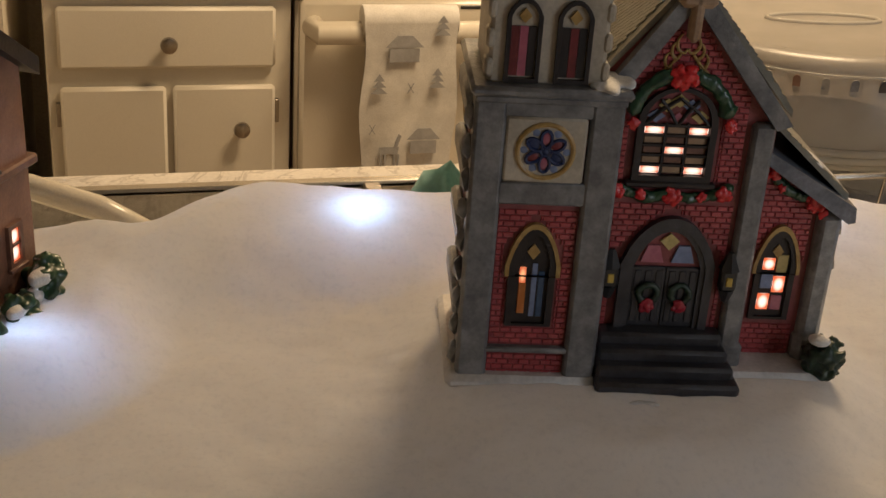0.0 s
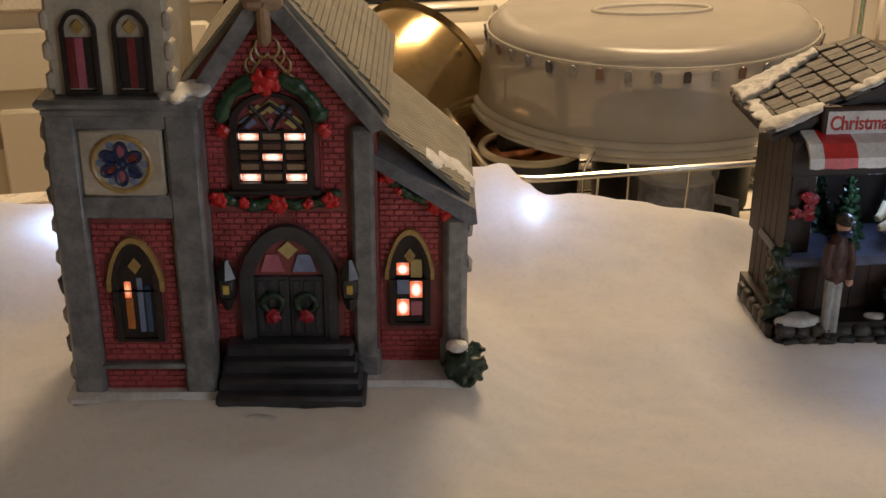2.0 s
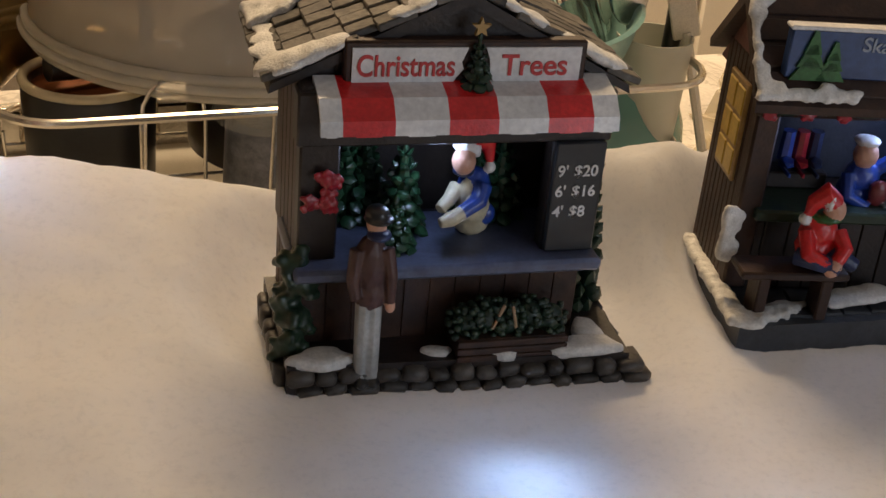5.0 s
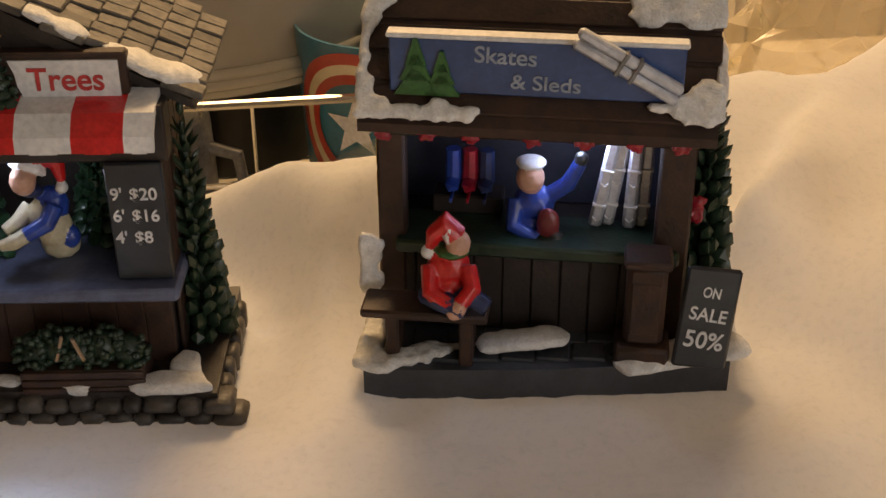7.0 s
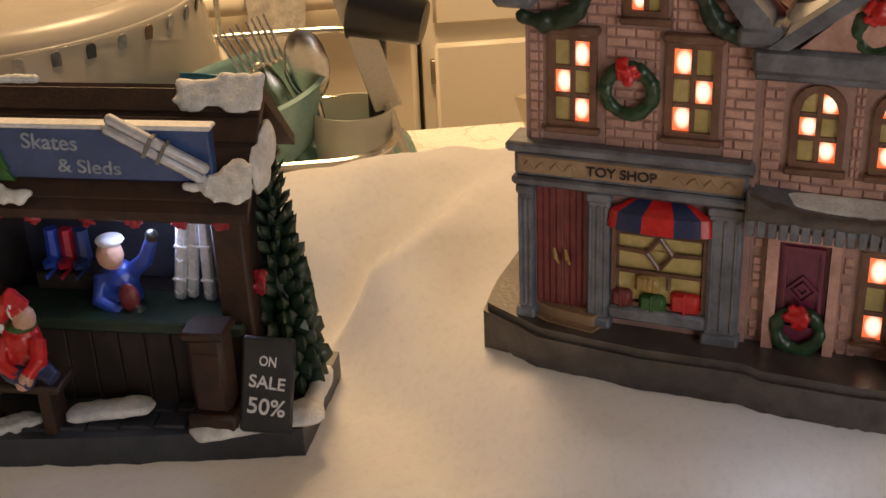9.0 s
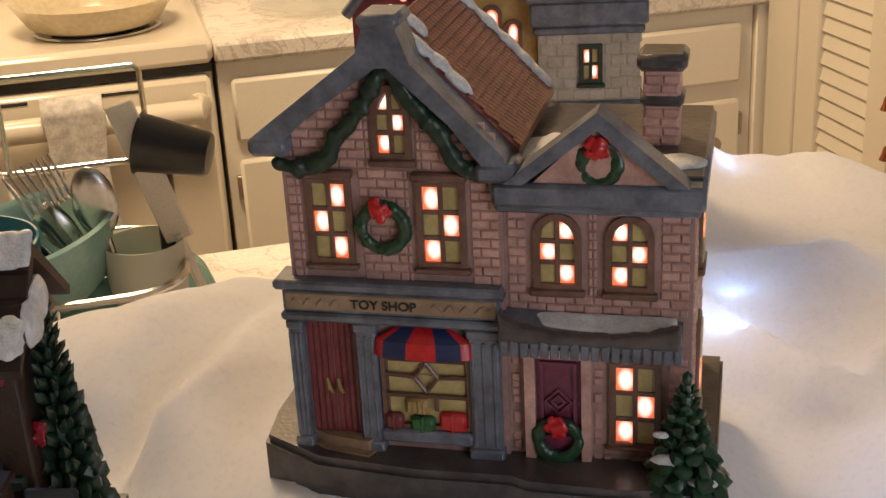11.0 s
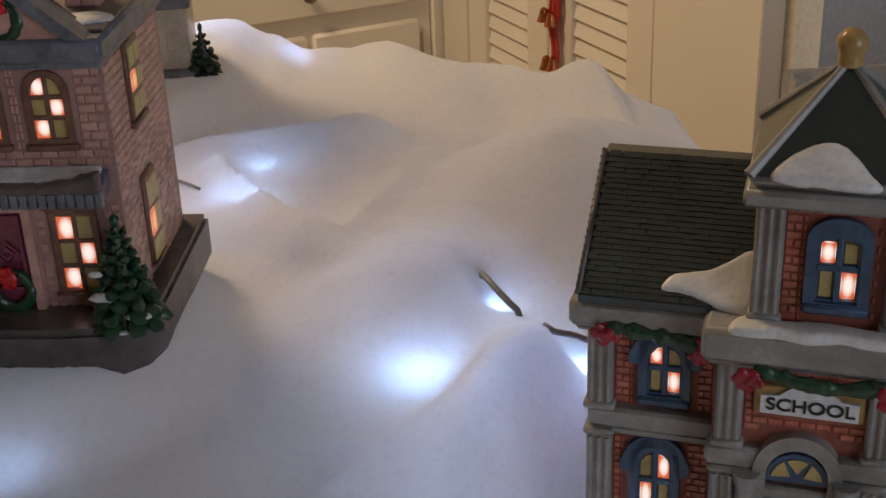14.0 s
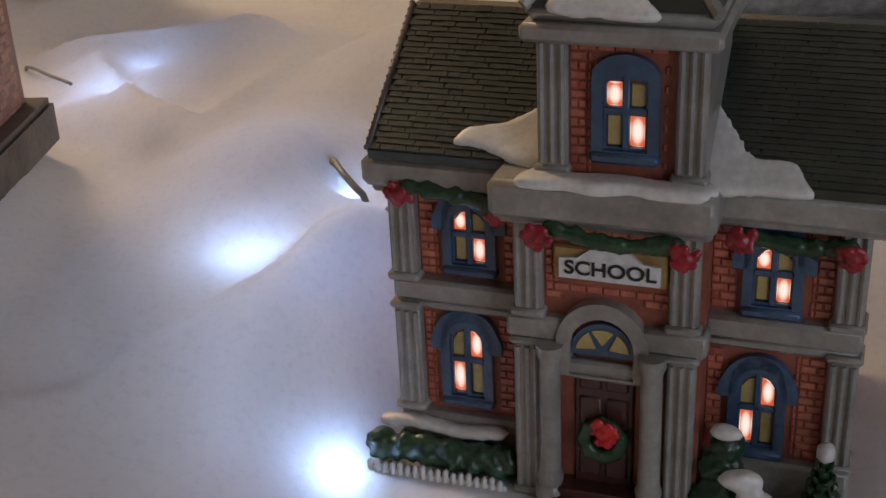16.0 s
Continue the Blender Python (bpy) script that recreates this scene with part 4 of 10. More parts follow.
def louvred_door(name, d0, d1, u):
    """One leaf: stiles, rails and slanting slats."""
    t = thing(name, KIT @ pose(u, 0, FLOOR), "cream painted louvred folding door leaf", "door", "louvred doors")
    tagged(t, kind="structure")
    h = 2.03
    bm = new_bm()
    sw = 0.075
    for a, b in ((d0, d0 - sw), (d1 + sw, d1)):
        box(bm, -0.014, b, 0.01, 0.014, a, h, 0.003)
    for z0, z1 in ((0.01, 0.16), (0.98, 1.09), (h - 0.1, h)):
        box(bm, -0.0135, d1 + sw, z0, 0.0135, d0 - sw, z1, 0.003)
    part("frame", bm, "cabinet", t, smooth=True)
    slat = new_bm()
    box(slat, -0.003, d1 + sw - 0.004, -0.019, 0.003, d0 - sw + 0.004, 0.019, 0.0015)
    first = part("slat", slat, "cabinet", t, smooth=True)
    z = 0.185
    first.matrix_local = pose(0, 0, z, 0, 15, 0)
    z += 0.03
    while z < h - 0.11:
        if not 0.96 < z < 1.11:
            o = first.copy()
            scene.collection.objects.link(o)
            o.matrix_local = pose(0, 0, z, 0, 15, 0)
        z += 0.03
    return t


louvred_door("door_1", -0.13, -0.445, 2.318)
louvred_door("door_2", -0.449, -0.77, 2.318)
bm = new_bm()
box(bm, 2.30, -0.13, FLOOR, 2.34, -0.02, 0.96, 0.003)
box(bm, 2.30, -1.03, FLOOR, 2.34, -0.775, 0.96, 0.003)
box(bm, 2.30, -1.03, 0.96, 2.34, -0.02, 1.06, 0.003)
part("trim", bm, "cabinet", None, "cream door casing", smooth=True, kind="structure").matrix_world = KIT


def door_chime():
    t = thing("bell_hanging", KIT @ pose(2.296, -0.49, -0.2), "red cord with copper bells hanging on a louvred door", "decoration")
    bm = new_bm()
    half = [(0.010, 0.086), (0.012, 0.070), (0.030, 0.060), (0.024, 0.046), (0.038, 0.034), (0.030, 0.018), (0.048, 0.004), (0.044, -0.014), (0.030, -0.020)]
    tube(bm, [(0, y, z) for y, z in half[::-1]] + [(0, 0.0, 0.092)] + [(0, -y, z) for y, z in half], 0.0022, 6)
    part("hook", bm, "black_plastic", t, smooth=True)
    bm = new_bm()
    for y0, amp, top, low, r in ((0.0, 0.004, 0.010, -0.262, 0.0065), (0.016, 0.006, -0.018, -0.225, 0.0045), (-0.014, 0.005, -0.014, -0.215, 0.0045)):
        bm = new_bm()
        tube(bm, [(-0.004, y0 * (1 - 0.06 * k) + amp * math.sin(1.4 * k + 40 * y0), top + (low - top) * k / 10) for k in range(11)], [r * (1.25 if k in (2, 5) else 1.0 - 0.03 * k) for k in range(11)], 8)
        part("cord", bm, "ribbon", t, smooth=True)
    bm = new_bm()
    flower(bm, (-0.012, -0.012, -0.030), 0.014)
    part("bow", bm, "ribbon", t, "small red bow", smooth="all")
    for y, z, r in ((0.018, -0.115, 0.011), (-0.006, -0.118, 0.011), (0.010, -0.198, 0.011), (-0.012, -0.195, 0.011)):
        bm = new_bm()
        lathe(bm, [(0.003, r * 1.3), (r * 0.6, r * 1.1), (r * 0.85, 0), (r * 1.15, -r * 0.8), (r * 1.05, -r * 0.85), (0, -r * 0.3)], (-0.014, y, z), 28)
        part("bell", bm, "copper", t, smooth=True)
    bm = new_bm()
    box(bm, -0.012, 0.012, -0.05, 0.0, 0.04, -0.02, 0.004)
    part("leaf", bm, "green_mid", t)


door_chime()


# things on the far worktop
def far_things():
    bm = new_bm()
    box(bm, -0.09, -0.075, 0, 0.09, 0.075, 0.012, 0.004)
    part("cutting_board", bm, "oven_black", None, "dark glass cutting board on the worktop", smooth=True, category="board").matrix_world = KIT @ pose(0.115, 0.135, WORKTOP + 0.001, 0, 0, 5)
    t = thing("frying_pan", KIT @ pose(1.05, 0.15, WORKTOP + 0.021), "cream enamel frying pan on the hob", "pan")
    bm = new_bm()
    lathe(bm, [(0, 0), (0.105, 0), (0.118, 0.006), (0.145, 0.046), (0.147, 0.048), (0.141, 0.046), (0.114, 0.010), (0, 0.006)], (0, 0, 0), 36)
    part("pan_body", bm, "pan_cream", t, smooth=True)
    bm = new_bm()
    tube(bm, [(0.06, 0.13, 0.04), (0.12, 0.24, 0.055), (0.16, 0.32, 0.06)], [0.012, 0.011, 0.013], 10)
    part("handle", bm, "black_plastic", t, smooth=True)
    t = thing("glass_plate", KIT @ pose(1.47, 0.22, WORKTOP), "clear glass plate on the worktop", "plate")
    bm = new_bm()
    lathe(bm, [(0, 0.002), (0.08, 0.002), (0.135, 0.014), (0.137, 0.016), (0.08, 0.006), (0, 0.006)], (0, 0, 0), 32)
    part("plate", bm, "glass", t, smooth=True)
    t = thing("serving_dish", KIT @ pose(0.33, 0.25, WORKTOP), "shallow cream dish on the worktop", "dish")
    bm = new_bm()
    lathe(bm, [(0, 0.0), (0.07, 0.0), (0.1, 0.018), (0.102, 0.02), (0.07, 0.006), (0, 0.006)], (0, 0, 0), 32)
    part("dish", bm, "pan_cream", t, smooth=True)


far_things()


# ---- the sink counter on this side ----
def sink_counter():
    t = thing("sink_counter", KIT, "marble-patterned laminate counter with a steel sink", "counter")
    zt = WORKTOP
    bm = new_bm()
    outer, inner = [(-1.6, -1.62), (1.60, -1.62), (1.60, -1.0), (-1.6, -1.0)], [(-0.25, -1.54), (1.02, -1.54), (1.02, -1.06), (-0.25, -1.06)]
    V = [[bm.verts.new((*p, z)) for p in o] for o, z in ((outer, zt), (inner, zt), (outer, zt - 0.036), (inner, zt - 0.036))]
    for i in range(4):
        j = (i + 1) % 4
        for q in ((V[0][i], V[0][j], V[1][j], V[1][i]), (V[2][i], V[3][i], V[3][j], V[2][j]), (V[0][i], V[2][i], V[2][j], V[0][j]), (V[1][i], V[1][j], V[3][j], V[3][i])):
            bm.faces.new(q)
    part("top", bm, "marble", t)
    bm = new_bm()
    box(bm, -1.58, -1.60, FLOOR, 1.58, -1.03, zt - 0.038, 0.003)
    part("body", bm, "cabinet", t)
    bm = new_bm()
    ri = 0.022
    box(bm, -0.25 - 0.02, -1.06, zt, 1.04, -1.06 + 0.018, zt + 0.006, 0.003)
    box(bm, -0.25 - 0.02, -1.56, zt, 1.04, -1.54, zt + 0.006, 0.003)
    for x in (-0.27, 0.37, 1.02):
        box(bm, x, -1.54, zt, x + ri, -1.06, zt + 0.006, 0.003)
    part("sink_rim", bm, "steel", t, "brushed steel sink rim", smooth=True)
    for a, b in ((-0.25, 0.37), (0.39, 1.02)):
        bm = new_bm()
        z0 = zt - 0.17
        box(bm, a, -1.545, z0 - 0.003, b, -1.06, z0, 0.001)
        box(bm, a - 0.003, -1.545, z0, a, -1.06, zt)
        box(bm, b, -1.545, z0, b + 0.003, -1.06, zt)
        box(bm, a, -1.548, z0, b, -1.545, zt)
        box(bm, a, -1.06, z0, b, -1.057, zt)
        part("basin", bm, "steel", t, "brushed steel basin")
    return t


sink_counter()
bm = new_bm()
box(bm, -1.6, -2.55, -0.18, 2.6, -1.63, -0.14, 0.006)
bar_top = part("bar_top", bm, "marble", None, "raised counter under the fibre snow", smooth=True, category="counter")
bar_top.matrix_world = KIT
bm = new_bm()
box(bm, -1.6, -2.3, FLOOR, 2.6, -1.66, -0.18, 0.003)
part("wall_bar", bm, "wall_paint", None, "", kind="structure").matrix_world = KIT
# ---- the snow ----
BACK = ((-0.62, 0.62), (-0.30, 0.66), (-0.21, 0.69), (-0.12, 0.77), (-0.02, 0.77), (0.10, 0.83), (0.20, 0.87), (0.27, 0.845), (0.34, 0.845), (0.52, 0.875), (0.60, 0.885),
        (0.71, 0.985), (0.78, 1.04), (0.90, 1.17), (1.02, 1.32), (1.12, 1.33), (1.22, 1.22), (1.32, 1.08), (1.45, 0.98), (1.75, 0.95))
CREST = ((-0.62, 0.0), (-0.23, 0.004), (-0.195, 0.002), (-0.165, 0.007), (-0.10, 0.006), (-0.02, 0.008), (0.10, 0.006), (0.175, 0.001), (0.20, 0.008), (0.225, 0.015), (0.240, 0.004), (0.252, -0.002), (0.28, 0.001), (0.32, -0.003), (0.34, -0.007), (0.38, -0.009), (0.45, -0.004), (0.51, 0.004), (0.55, 0.007),
         (0.615, 0.013), (0.70, 0.011), (0.73, 0.014), (0.76, 0.007), (0.81, 0.0), (0.9, 0.004), (1.04, 0.008), (1.07, -0.008), (1.10, -0.024), (1.13, -0.025), (1.167, -0.009), (1.225, -0.013), (1.26, -0.007), (1.289, 0.017), (1.306, -0.001), (1.33, -0.008), (1.352, -0.05), (1.5, -0.09), (1.76, -0.1))
# rounded drifts: x, y, height, radius
DRIFTS = ((-0.10, 0.70, 0.022, 0.055), (0.235, 0.795, 0.02, 0.035), (0.02, 0.70, 0.012, 0.08), (0.33, 0.70, 0.010, 0.07), (0.80, 0.93, 0.012, 0.06), (0.90, 1.02, 0.02, 0.08),
          (1.12, 1.04, 0.018, 0.07), (1.235, 0.955, 0.05, 0.065), (1.31, 0.93, 0.03, 0.06), (1.00, 1.16, 0.02, 0.09), (1.14, 0.90, 0.012, 0.05), (0.76, 0.74, 0.012, 0.04),
          (1.138, 0.850, 0.022, 0.042), (1.195, 0.789, 0.015, 0.018), (1.186, 0.771, 0.012, 0.018), (1.178, 0.755, 0.008, 0.022), (1.168, 0.725, 0.010, 0.028), (1.155, 0.72, 0.008, 0.03), (1.09, 0.66, -0.010, 0.06), (-0.26, 0.55, 0.012, 0.06))
# edges where one layer of the fibre lies over another: from x, y to x, y, height, width of the soft side
FOLDS = ((1.02, 1.062, 1.13, 1.075, 0.014, 0.05), (1.035, 1.02, 1.082, 0.915, 0.017, 0.05), (1.045, 0.672, 1.165, 0.768, 0.010, 0.055), (0.750, 0.852, 0.803, 0.980, 0.029, 0.06), (-0.22, 0.60, -0.165, 0.70, -0.014, 0.05),
         (0.15, 0.815, 0.28, 0.805, -0.008, 0.04), (1.02, 0.95, 1.10, 0.895, -0.008, 0.05), (1.115, 0.93, 1.21, 1.05, -0.008, 0.06))
# hollows with a bulb in them: x, y, depth, radius
HOLLOWS = ((1.180, 0.84, 0.014, 0.012), (1.213, 0.80, 0.014, 0.013), (0.246, 0.790, 0.008, 0.012), (-0.058, 0.700, 0.008, 0.010), (1.065, 1.048, 0.010, 0.014), (1.054, 0.98, 0.008, 0.012))
PADS = ((0.115, 0.60, 0.118, -0.0142), (0.475, 0.755, 0.095, -0.045), (0.685, 0.790, 0.09, -0.041), (0.925, 0.845, 0.105, -0.0080), (1.285, 0.665, 0.12, -0.089), (0.965, 1.18, 0.08, 0.004), (-0.27, 0.56, 0.09, -0.004))


def lerp_table(table, x):
    for (a, p), (b, q) in zip(table, table[1:]):
        if x <= b:
            f = max(0.0, (x - a) / (b - a))
            f = f * f * (3 - 2 * f)
            return p + (q - p) * f
    return table[-1][1]


def ease(f):
    f = min(1.0, max(0.0, f))
    return f * f * (3 - 2 * f)


def snow_height(x, y):
    z = -0.035 + 0.006 * noise.noise(Vector((x * 5, y * 5, 0))) + 0.003 * noise.noise(Vector((x * 16, y * 16, 3)))
    z -= 0.05 * ease((x - 1.02) / 0.2) * ease((0.80 - y) / 0.2)
    for cx, cy, a, r in DRIFTS:
        z += a * math.exp(-((x - cx) ** 2 + (y - cy) ** 2) / (2 * r * r) * 1.6)
    for x0, y0, x1, y1, a, w in FOLDS:
        dx, dy = x1 - x0, y1 - y0
        ln = math.hypot(dx, dy)
        f = ((x - x0) * dx + (y - y0) * dy) / (ln * ln)
        if -0.3 < f < 1.3:
            s = ((x - x0) * dy - (y - y0) * dx) / ln * (1 if a > 0 else -1) + 0.008 * noise.noise(Vector((f * 3, a * 99, 1))) + 0.02 * (f - 0.5) ** 2
            end = ease((f + 0.3) / 0.3) * ease((1.3 - f) / 0.3)
            z += abs(a) * end * (math.exp(-s / w * 1.5) if s > 0 else math.exp(-(s / 0.007) ** 2))
    for cx, cy, a, r in HOLLOWS:
        z -= a * math.exp(-((x - cx) ** 2 + (y - cy) ** 2) / (r * r))
    e = lerp_table(BACK, x) - 0.03 - y
    if e < 0.12:
        w = ease(1 - max(0.0, e) / 0.12)
        z += (lerp_table(CREST, x) - z) * w
    for cx, cy, r, h in PADS:
        d = math.hypot(x - cx, y - cy) / r
        if d < 1.35:
            w = ease((1.35 - d) / 0.5)
            z += (h - z) * w
    return z


def snow():
    nx, ny = 420, 210
    bm = new_bm()
    rows = []
    for i in range(nx + 1):
        x = -0.62 + 2.37 * i / nx
        yb = lerp_table(BACK, x) + 0.004 * noise.noise(Vector((x * 25, 7, 0)))
        col = []
        for j in range(ny + 1):
            t = j / ny
            y = 0.08 + (yb - 0.08) * t
            z = snow_height(x, y)
            e = (yb - y)
            if e < 0.025:
                z -= 0.02 * (1 - e / 0.025) ** 2
            z += 0.0012 * noise.noise(Vector((x * 60, y * 60, 0))) + 0.0008 * noise.noise(Vector((x * 150, y * 150, 5)))
            col.append(bm.verts.new((x, y, z)))
        # the edge hangs over the back
        col.append(bm.verts.new((x, yb + 0.006, col[-1].co.z - 0.05)))
        col.append(bm.verts.new((x, yb + 0.002, min(-0.138, col[-1].co.z - 0.03))))
        rows.append(col)
    for A, B in zip(rows, rows[1:]):
        for j in range(len(A) - 1):
            bm.faces.new((A[j], B[j], B[j + 1], A[j + 1]))
    part("snow_blanket", bm, "snow", None, "fluffy white fibre snow laid over the counter", smooth="all", kind="stuff", category="snow")


snow()

# small lights of the chain under the snow
LEDS = ((-0.060, 0.722, 1.6), (-0.217, 0.532, 0.8), (0.244, 0.803, 1.0), (0.500, 0.633, 1.3), (0.60, 0.60, 0.3), (1.135, 0.788, 1.7), (1.180, 0.842, -0.5), (1.063, 1.046, 1.3), (1.050, 0.985, 0.9),
        (1.083, 1.285, 0.6), (1.022, 1.295, 0.7), (1.162, 0.690, 2.4), (1.213, 0.80, -0.5), (0.955, 0.736, 0.25))


def led_chain():
    for x, y, p in LEDS:
        # those given as negative lie shallow, in a hollow
        z = snow_height(x, y) - (0.011 if p < 0 else 0.030 if x == 0.500 else 0.024)
        p = abs(p)
        t = thing("string_light", pose(x, y, z), "small cool white bulb of a light chain under the snow", "light", "string lights")
        bm = new_bm()
        ball(bm, (0, 0, 0), 0.0022, (1, 1, 1.3), 1)
        part("bulb", bm, "led", t, smooth=True)
        bm = new_bm()
        tube(bm, [(0, 0, -0.003), (0, 0, -0.010)], 0.002, 8)
        part("socket", bm, "cable", t, smooth=True)
        lamp("string_light_glow", "POINT", (x, y, z + 0.003), 0.054 * p, (0.55, 0.72, 1.0), 0.004)


led_chain()


# ---- the church ----
def gable(bm, u0, u1, v0, apex, d0, d1):
    prism(bm, [(u0, 0), (u1, 0), (u1, v0), apex, (u0, v0)], d0, d1)


def church():
    c = thing("church", pose(0.0146, 0.5419, -0.0152, 0, 0, 6.6) @ Matrix.Scale(1.059, 4), "glazed ceramic church, red brick panels, grey stone trim, lit windows", "model house", "lit village houses")
    # body of the tower, nave and wing
    bm = new_bm()
    box(bm, 0.002, 0.002, 0, 0.069, 0.075, 0.156, 0.0015)
    prism(bm, [(0.062, 0), (0.152, 0), (0.152, 0.146), (0.1015, 0.207), (0.062, 0.158)], 0.021, 0.145)
    prism(bm, [(0.150, 0), (0.200, 0), (0.200, 0.088), (0.150, 0.122)], 0.031, 0.12)
    part("wall", bm, "red_mortar", c, "red brick walls")
    # grey stone base course and snow-white plinth
    bm = new_bm()
    box(bm, -0.006, -0.006, -0.004, 0.074, 0.09, 0.004, 0.003)
    box(bm, 0.06, 0.006, -0.004, 0.2005, 0.118, 0.0035, 0.003)
    part("plinth", bm, "glaze_snow", c, "white snowy plinth", smooth=True)
    # tower corner piers, belts
    bm = new_bm()
    for u0, u1 in ((-0.001, 0.0145), (0.0545, 0.0705)):
        box(bm, u0, -0.003, 0, u1, 0.012, 0.154, 0.0018)
    box(bm, 0.013, -0.0022, 0.0985, 0.056, 0.004, 0.1105, 0.001)
    box(bm, 0.013, -0.0022, 0.143, 0.056, 0.004, 0.154, 0.001)
    box(bm, 0.013, -0.0022, 0.0165, 0.056, 0.004, 0.0195, 0.0008)
    for v in (0.030, 0.066, 0.102, 0.135):
        box(bm, -0.0035, 0.010, v, 0.003, 0.074, v + 0.012, 0.002)
    for k in range(9):
        ball(bm, (-0.002, 0.006 + 0.001 * (k % 2), 0.012 + 0.016 * k), 0.0045, (0.8, 1, 1.5), 1, 0.35)
    part("pier", bm, "grey_glaze", c, "grey stone corner piers", smooth=True)
    bm = new_bm()
    box(bm, -0.0035, -0.006, 0.1535, 0.0735, 0.078, 0.1585, 0.0018)
    box(bm, -0.001, -0.004, 0.150, 0.071, 0.07, 0.154, 0.001)
    part("cornice", bm, "grey_glaze", c, smooth=True)
    bm = new_bm()
    snow_patch(bm, 0.055, 0.073, -0.006, 0.02, 0.159, 0.0022, 6, True)
    part("snow_cap", bm, "paint_snow", c, smooth="all")
    # belfry
    bm = new_bm()
    box(bm, 0.004, 0.002, 0.1575, 0.0595, 0.062, 0.232, 0.002)
    part("belfry", bm, "cream", c, smooth=True)
    for u in (0.0195, 0.043):
        win = new_bm()
        ring_prism(win, at(arch(0.0165, 0.0395, 0.008, 10, True), u, 0.1595), at(arch(0.0125, 0.0355, 0.006, 10, True), u, 0.1615), -0.0005, 0.003)
        w = part("window", win, "wood_dark", c, "narrow pointed belfry window", smooth=True)
        for k, key in enumerate(("maroon", "pink_pane", "wood_dark") if u < 0.03 else ("wood_dark", "maroon", "black")):
            b2 = new_bm()
            box(b2, u - 0.006 + 0.004 * k, 0.0008, 0.1625, u - 0.0022 + 0.004 * k, 0.003, 0.186)
            part("pane", b2, key, w)
        b2 = new_bm()
        prism(b2, [(u, 0.1875), (u + 0.003, 0.191), (u, 0.1945), (u - 0.003, 0.191)], 0.0005, 0.003)
        part("pane", b2, "gold", w)
    for k in range(5):
        for u in (0.0045, 0.0590):
            b2 = new_bm()
            box(b2, u - 0.0022, 0.001, 0.161 + k * 0.014, u + 0.0022, 0.012, 0.170 + k * 0.014, 0.0014)
            part("quoin", b2, "cream", c, smooth=True)
    bm = new_bm()
    for u, v in ((0.0175, 0.2165), (0.0485, 0.2165), (0.012, 0.226), (0.052, 0.226)):
        clumps(bm, (u, 0.001, v), (0.0100, 0.0035, 0.0062), 60, 0.0015, 0.2)
    part("greenery", bm, "green", c, "dark green moulded fir boughs", smooth="all")
    bm = new_bm()
    prism(bm, [(0.02, 0.2145), (0.0455, 0.2145), (0.0455, 0.227), (0.033, 0.242), (0.02, 0.227)], -0.004, 0.01)
    part("dormer", bm, "cream", c)
    bm = new_bm()
    prism(bm, at(arch(0.009, 0.016, 0.005, 8, True), 0.033, 0.2145), -0.0052, 0.0)
    part("dormer_window", bm, "wood_dark", c)
    bm = new_bm()
    prism(bm, [(0.0312, 0.2185), (0.0348, 0.2185), (0.0352, 0.2235), (0.033, 0.2265), (0.0308, 0.2235)], -0.0058, 0.0)
    part("bell", bm, "pink_pane", c)
    bm = new_bm()
    n = 8
    base = [bm.verts.new((0.032 + 0.037 * math.cos(a + math.pi / 8), 0.032 + 0.037 * math.sin(a + math.pi / 8), 0.232)) for a in [2 * math.pi * i / n for i in range(n)]]
    tip = bm.verts.new((0.032, 0.032, 0.32))
    bm.faces.new(base[::-1])
    for i in range(n):
        bm.faces.new((base[i], base[(i + 1) % n], tip))
    part("spire", bm, "roof_grey", c)
    # rose window in its square
    bm = new_bm()
    box(bm, 0.0145, -0.0028, 0.1105, 0.0535, 0.004, 0.1435, 0.0012)
    rose = part("rose_window", bm, "cream", c, "round rose window in a cream square", smooth=True)
    bm = new_bm()
    tube(bm, [(0.034 + 0.0135 * math.cos(a), -0.003, 0.127 + 0.0135 * math.sin(a)) for a in [i * math.pi / 12 for i in range(24)]], 0.0013, 6, closed=True)
    part("rim", bm, "gold", rose, smooth=True)
    for i in range(6):
        a = i * math.pi / 3 + 0.5
        bm = new_bm()
        cx, cz = 0.034 + 0.0062 * math.cos(a), 0.127 + 0.0062 * math.sin(a)
        tube(bm, [(cx + 0.0042 * math.cos(a) * math.cos(t) - 0.0026 * math.sin(a) * math.sin(t), -0.0035, cz + 0.0042 * math.sin(a) * math.cos(t) + 0.0026 * math.cos(a) * math.sin(t)) for t in [k * math.pi / 6 for k in range(12)]], 0.0009, 5, closed=True)
        part("tracery", bm, "navy", rose, smooth=True)
    bm = new_bm()
    ball(bm, (0.034, -0.0035, 0.127), 0.002, (1, 0.7, 1), 1)
    part("boss", bm, "navy", rose, smooth=True)
    for i in range(6):
        a = i * math.pi / 3 + 0.5
        b2 = new_bm()
        ball(b2, (0.034 + 0.0064 * math.cos(a), -0.0028, 0.127 + 0.0064 * math.sin(a)), 0.0034, (1, 0.25, 1), 1)
        part("pane", b2, ("maroon", "pink_pane", "navy")[i % 3], rose, smooth=True)
    bm = new_bm()
    for i in range(6):
        a = i * math.pi / 3 + 1.02
        ball(bm, (0.034 + 0.0102 * math.cos(a), -0.0026, 0.127 + 0.0102 * math.sin(a)), 0.0024, (1, 0.25, 1), 1)
    part("glass", bm, "blue_pane", rose, smooth=True)
    # pointed tower window
    def lancet(u, v, w, h, d, panes, lit=()):
        bm = new_bm()
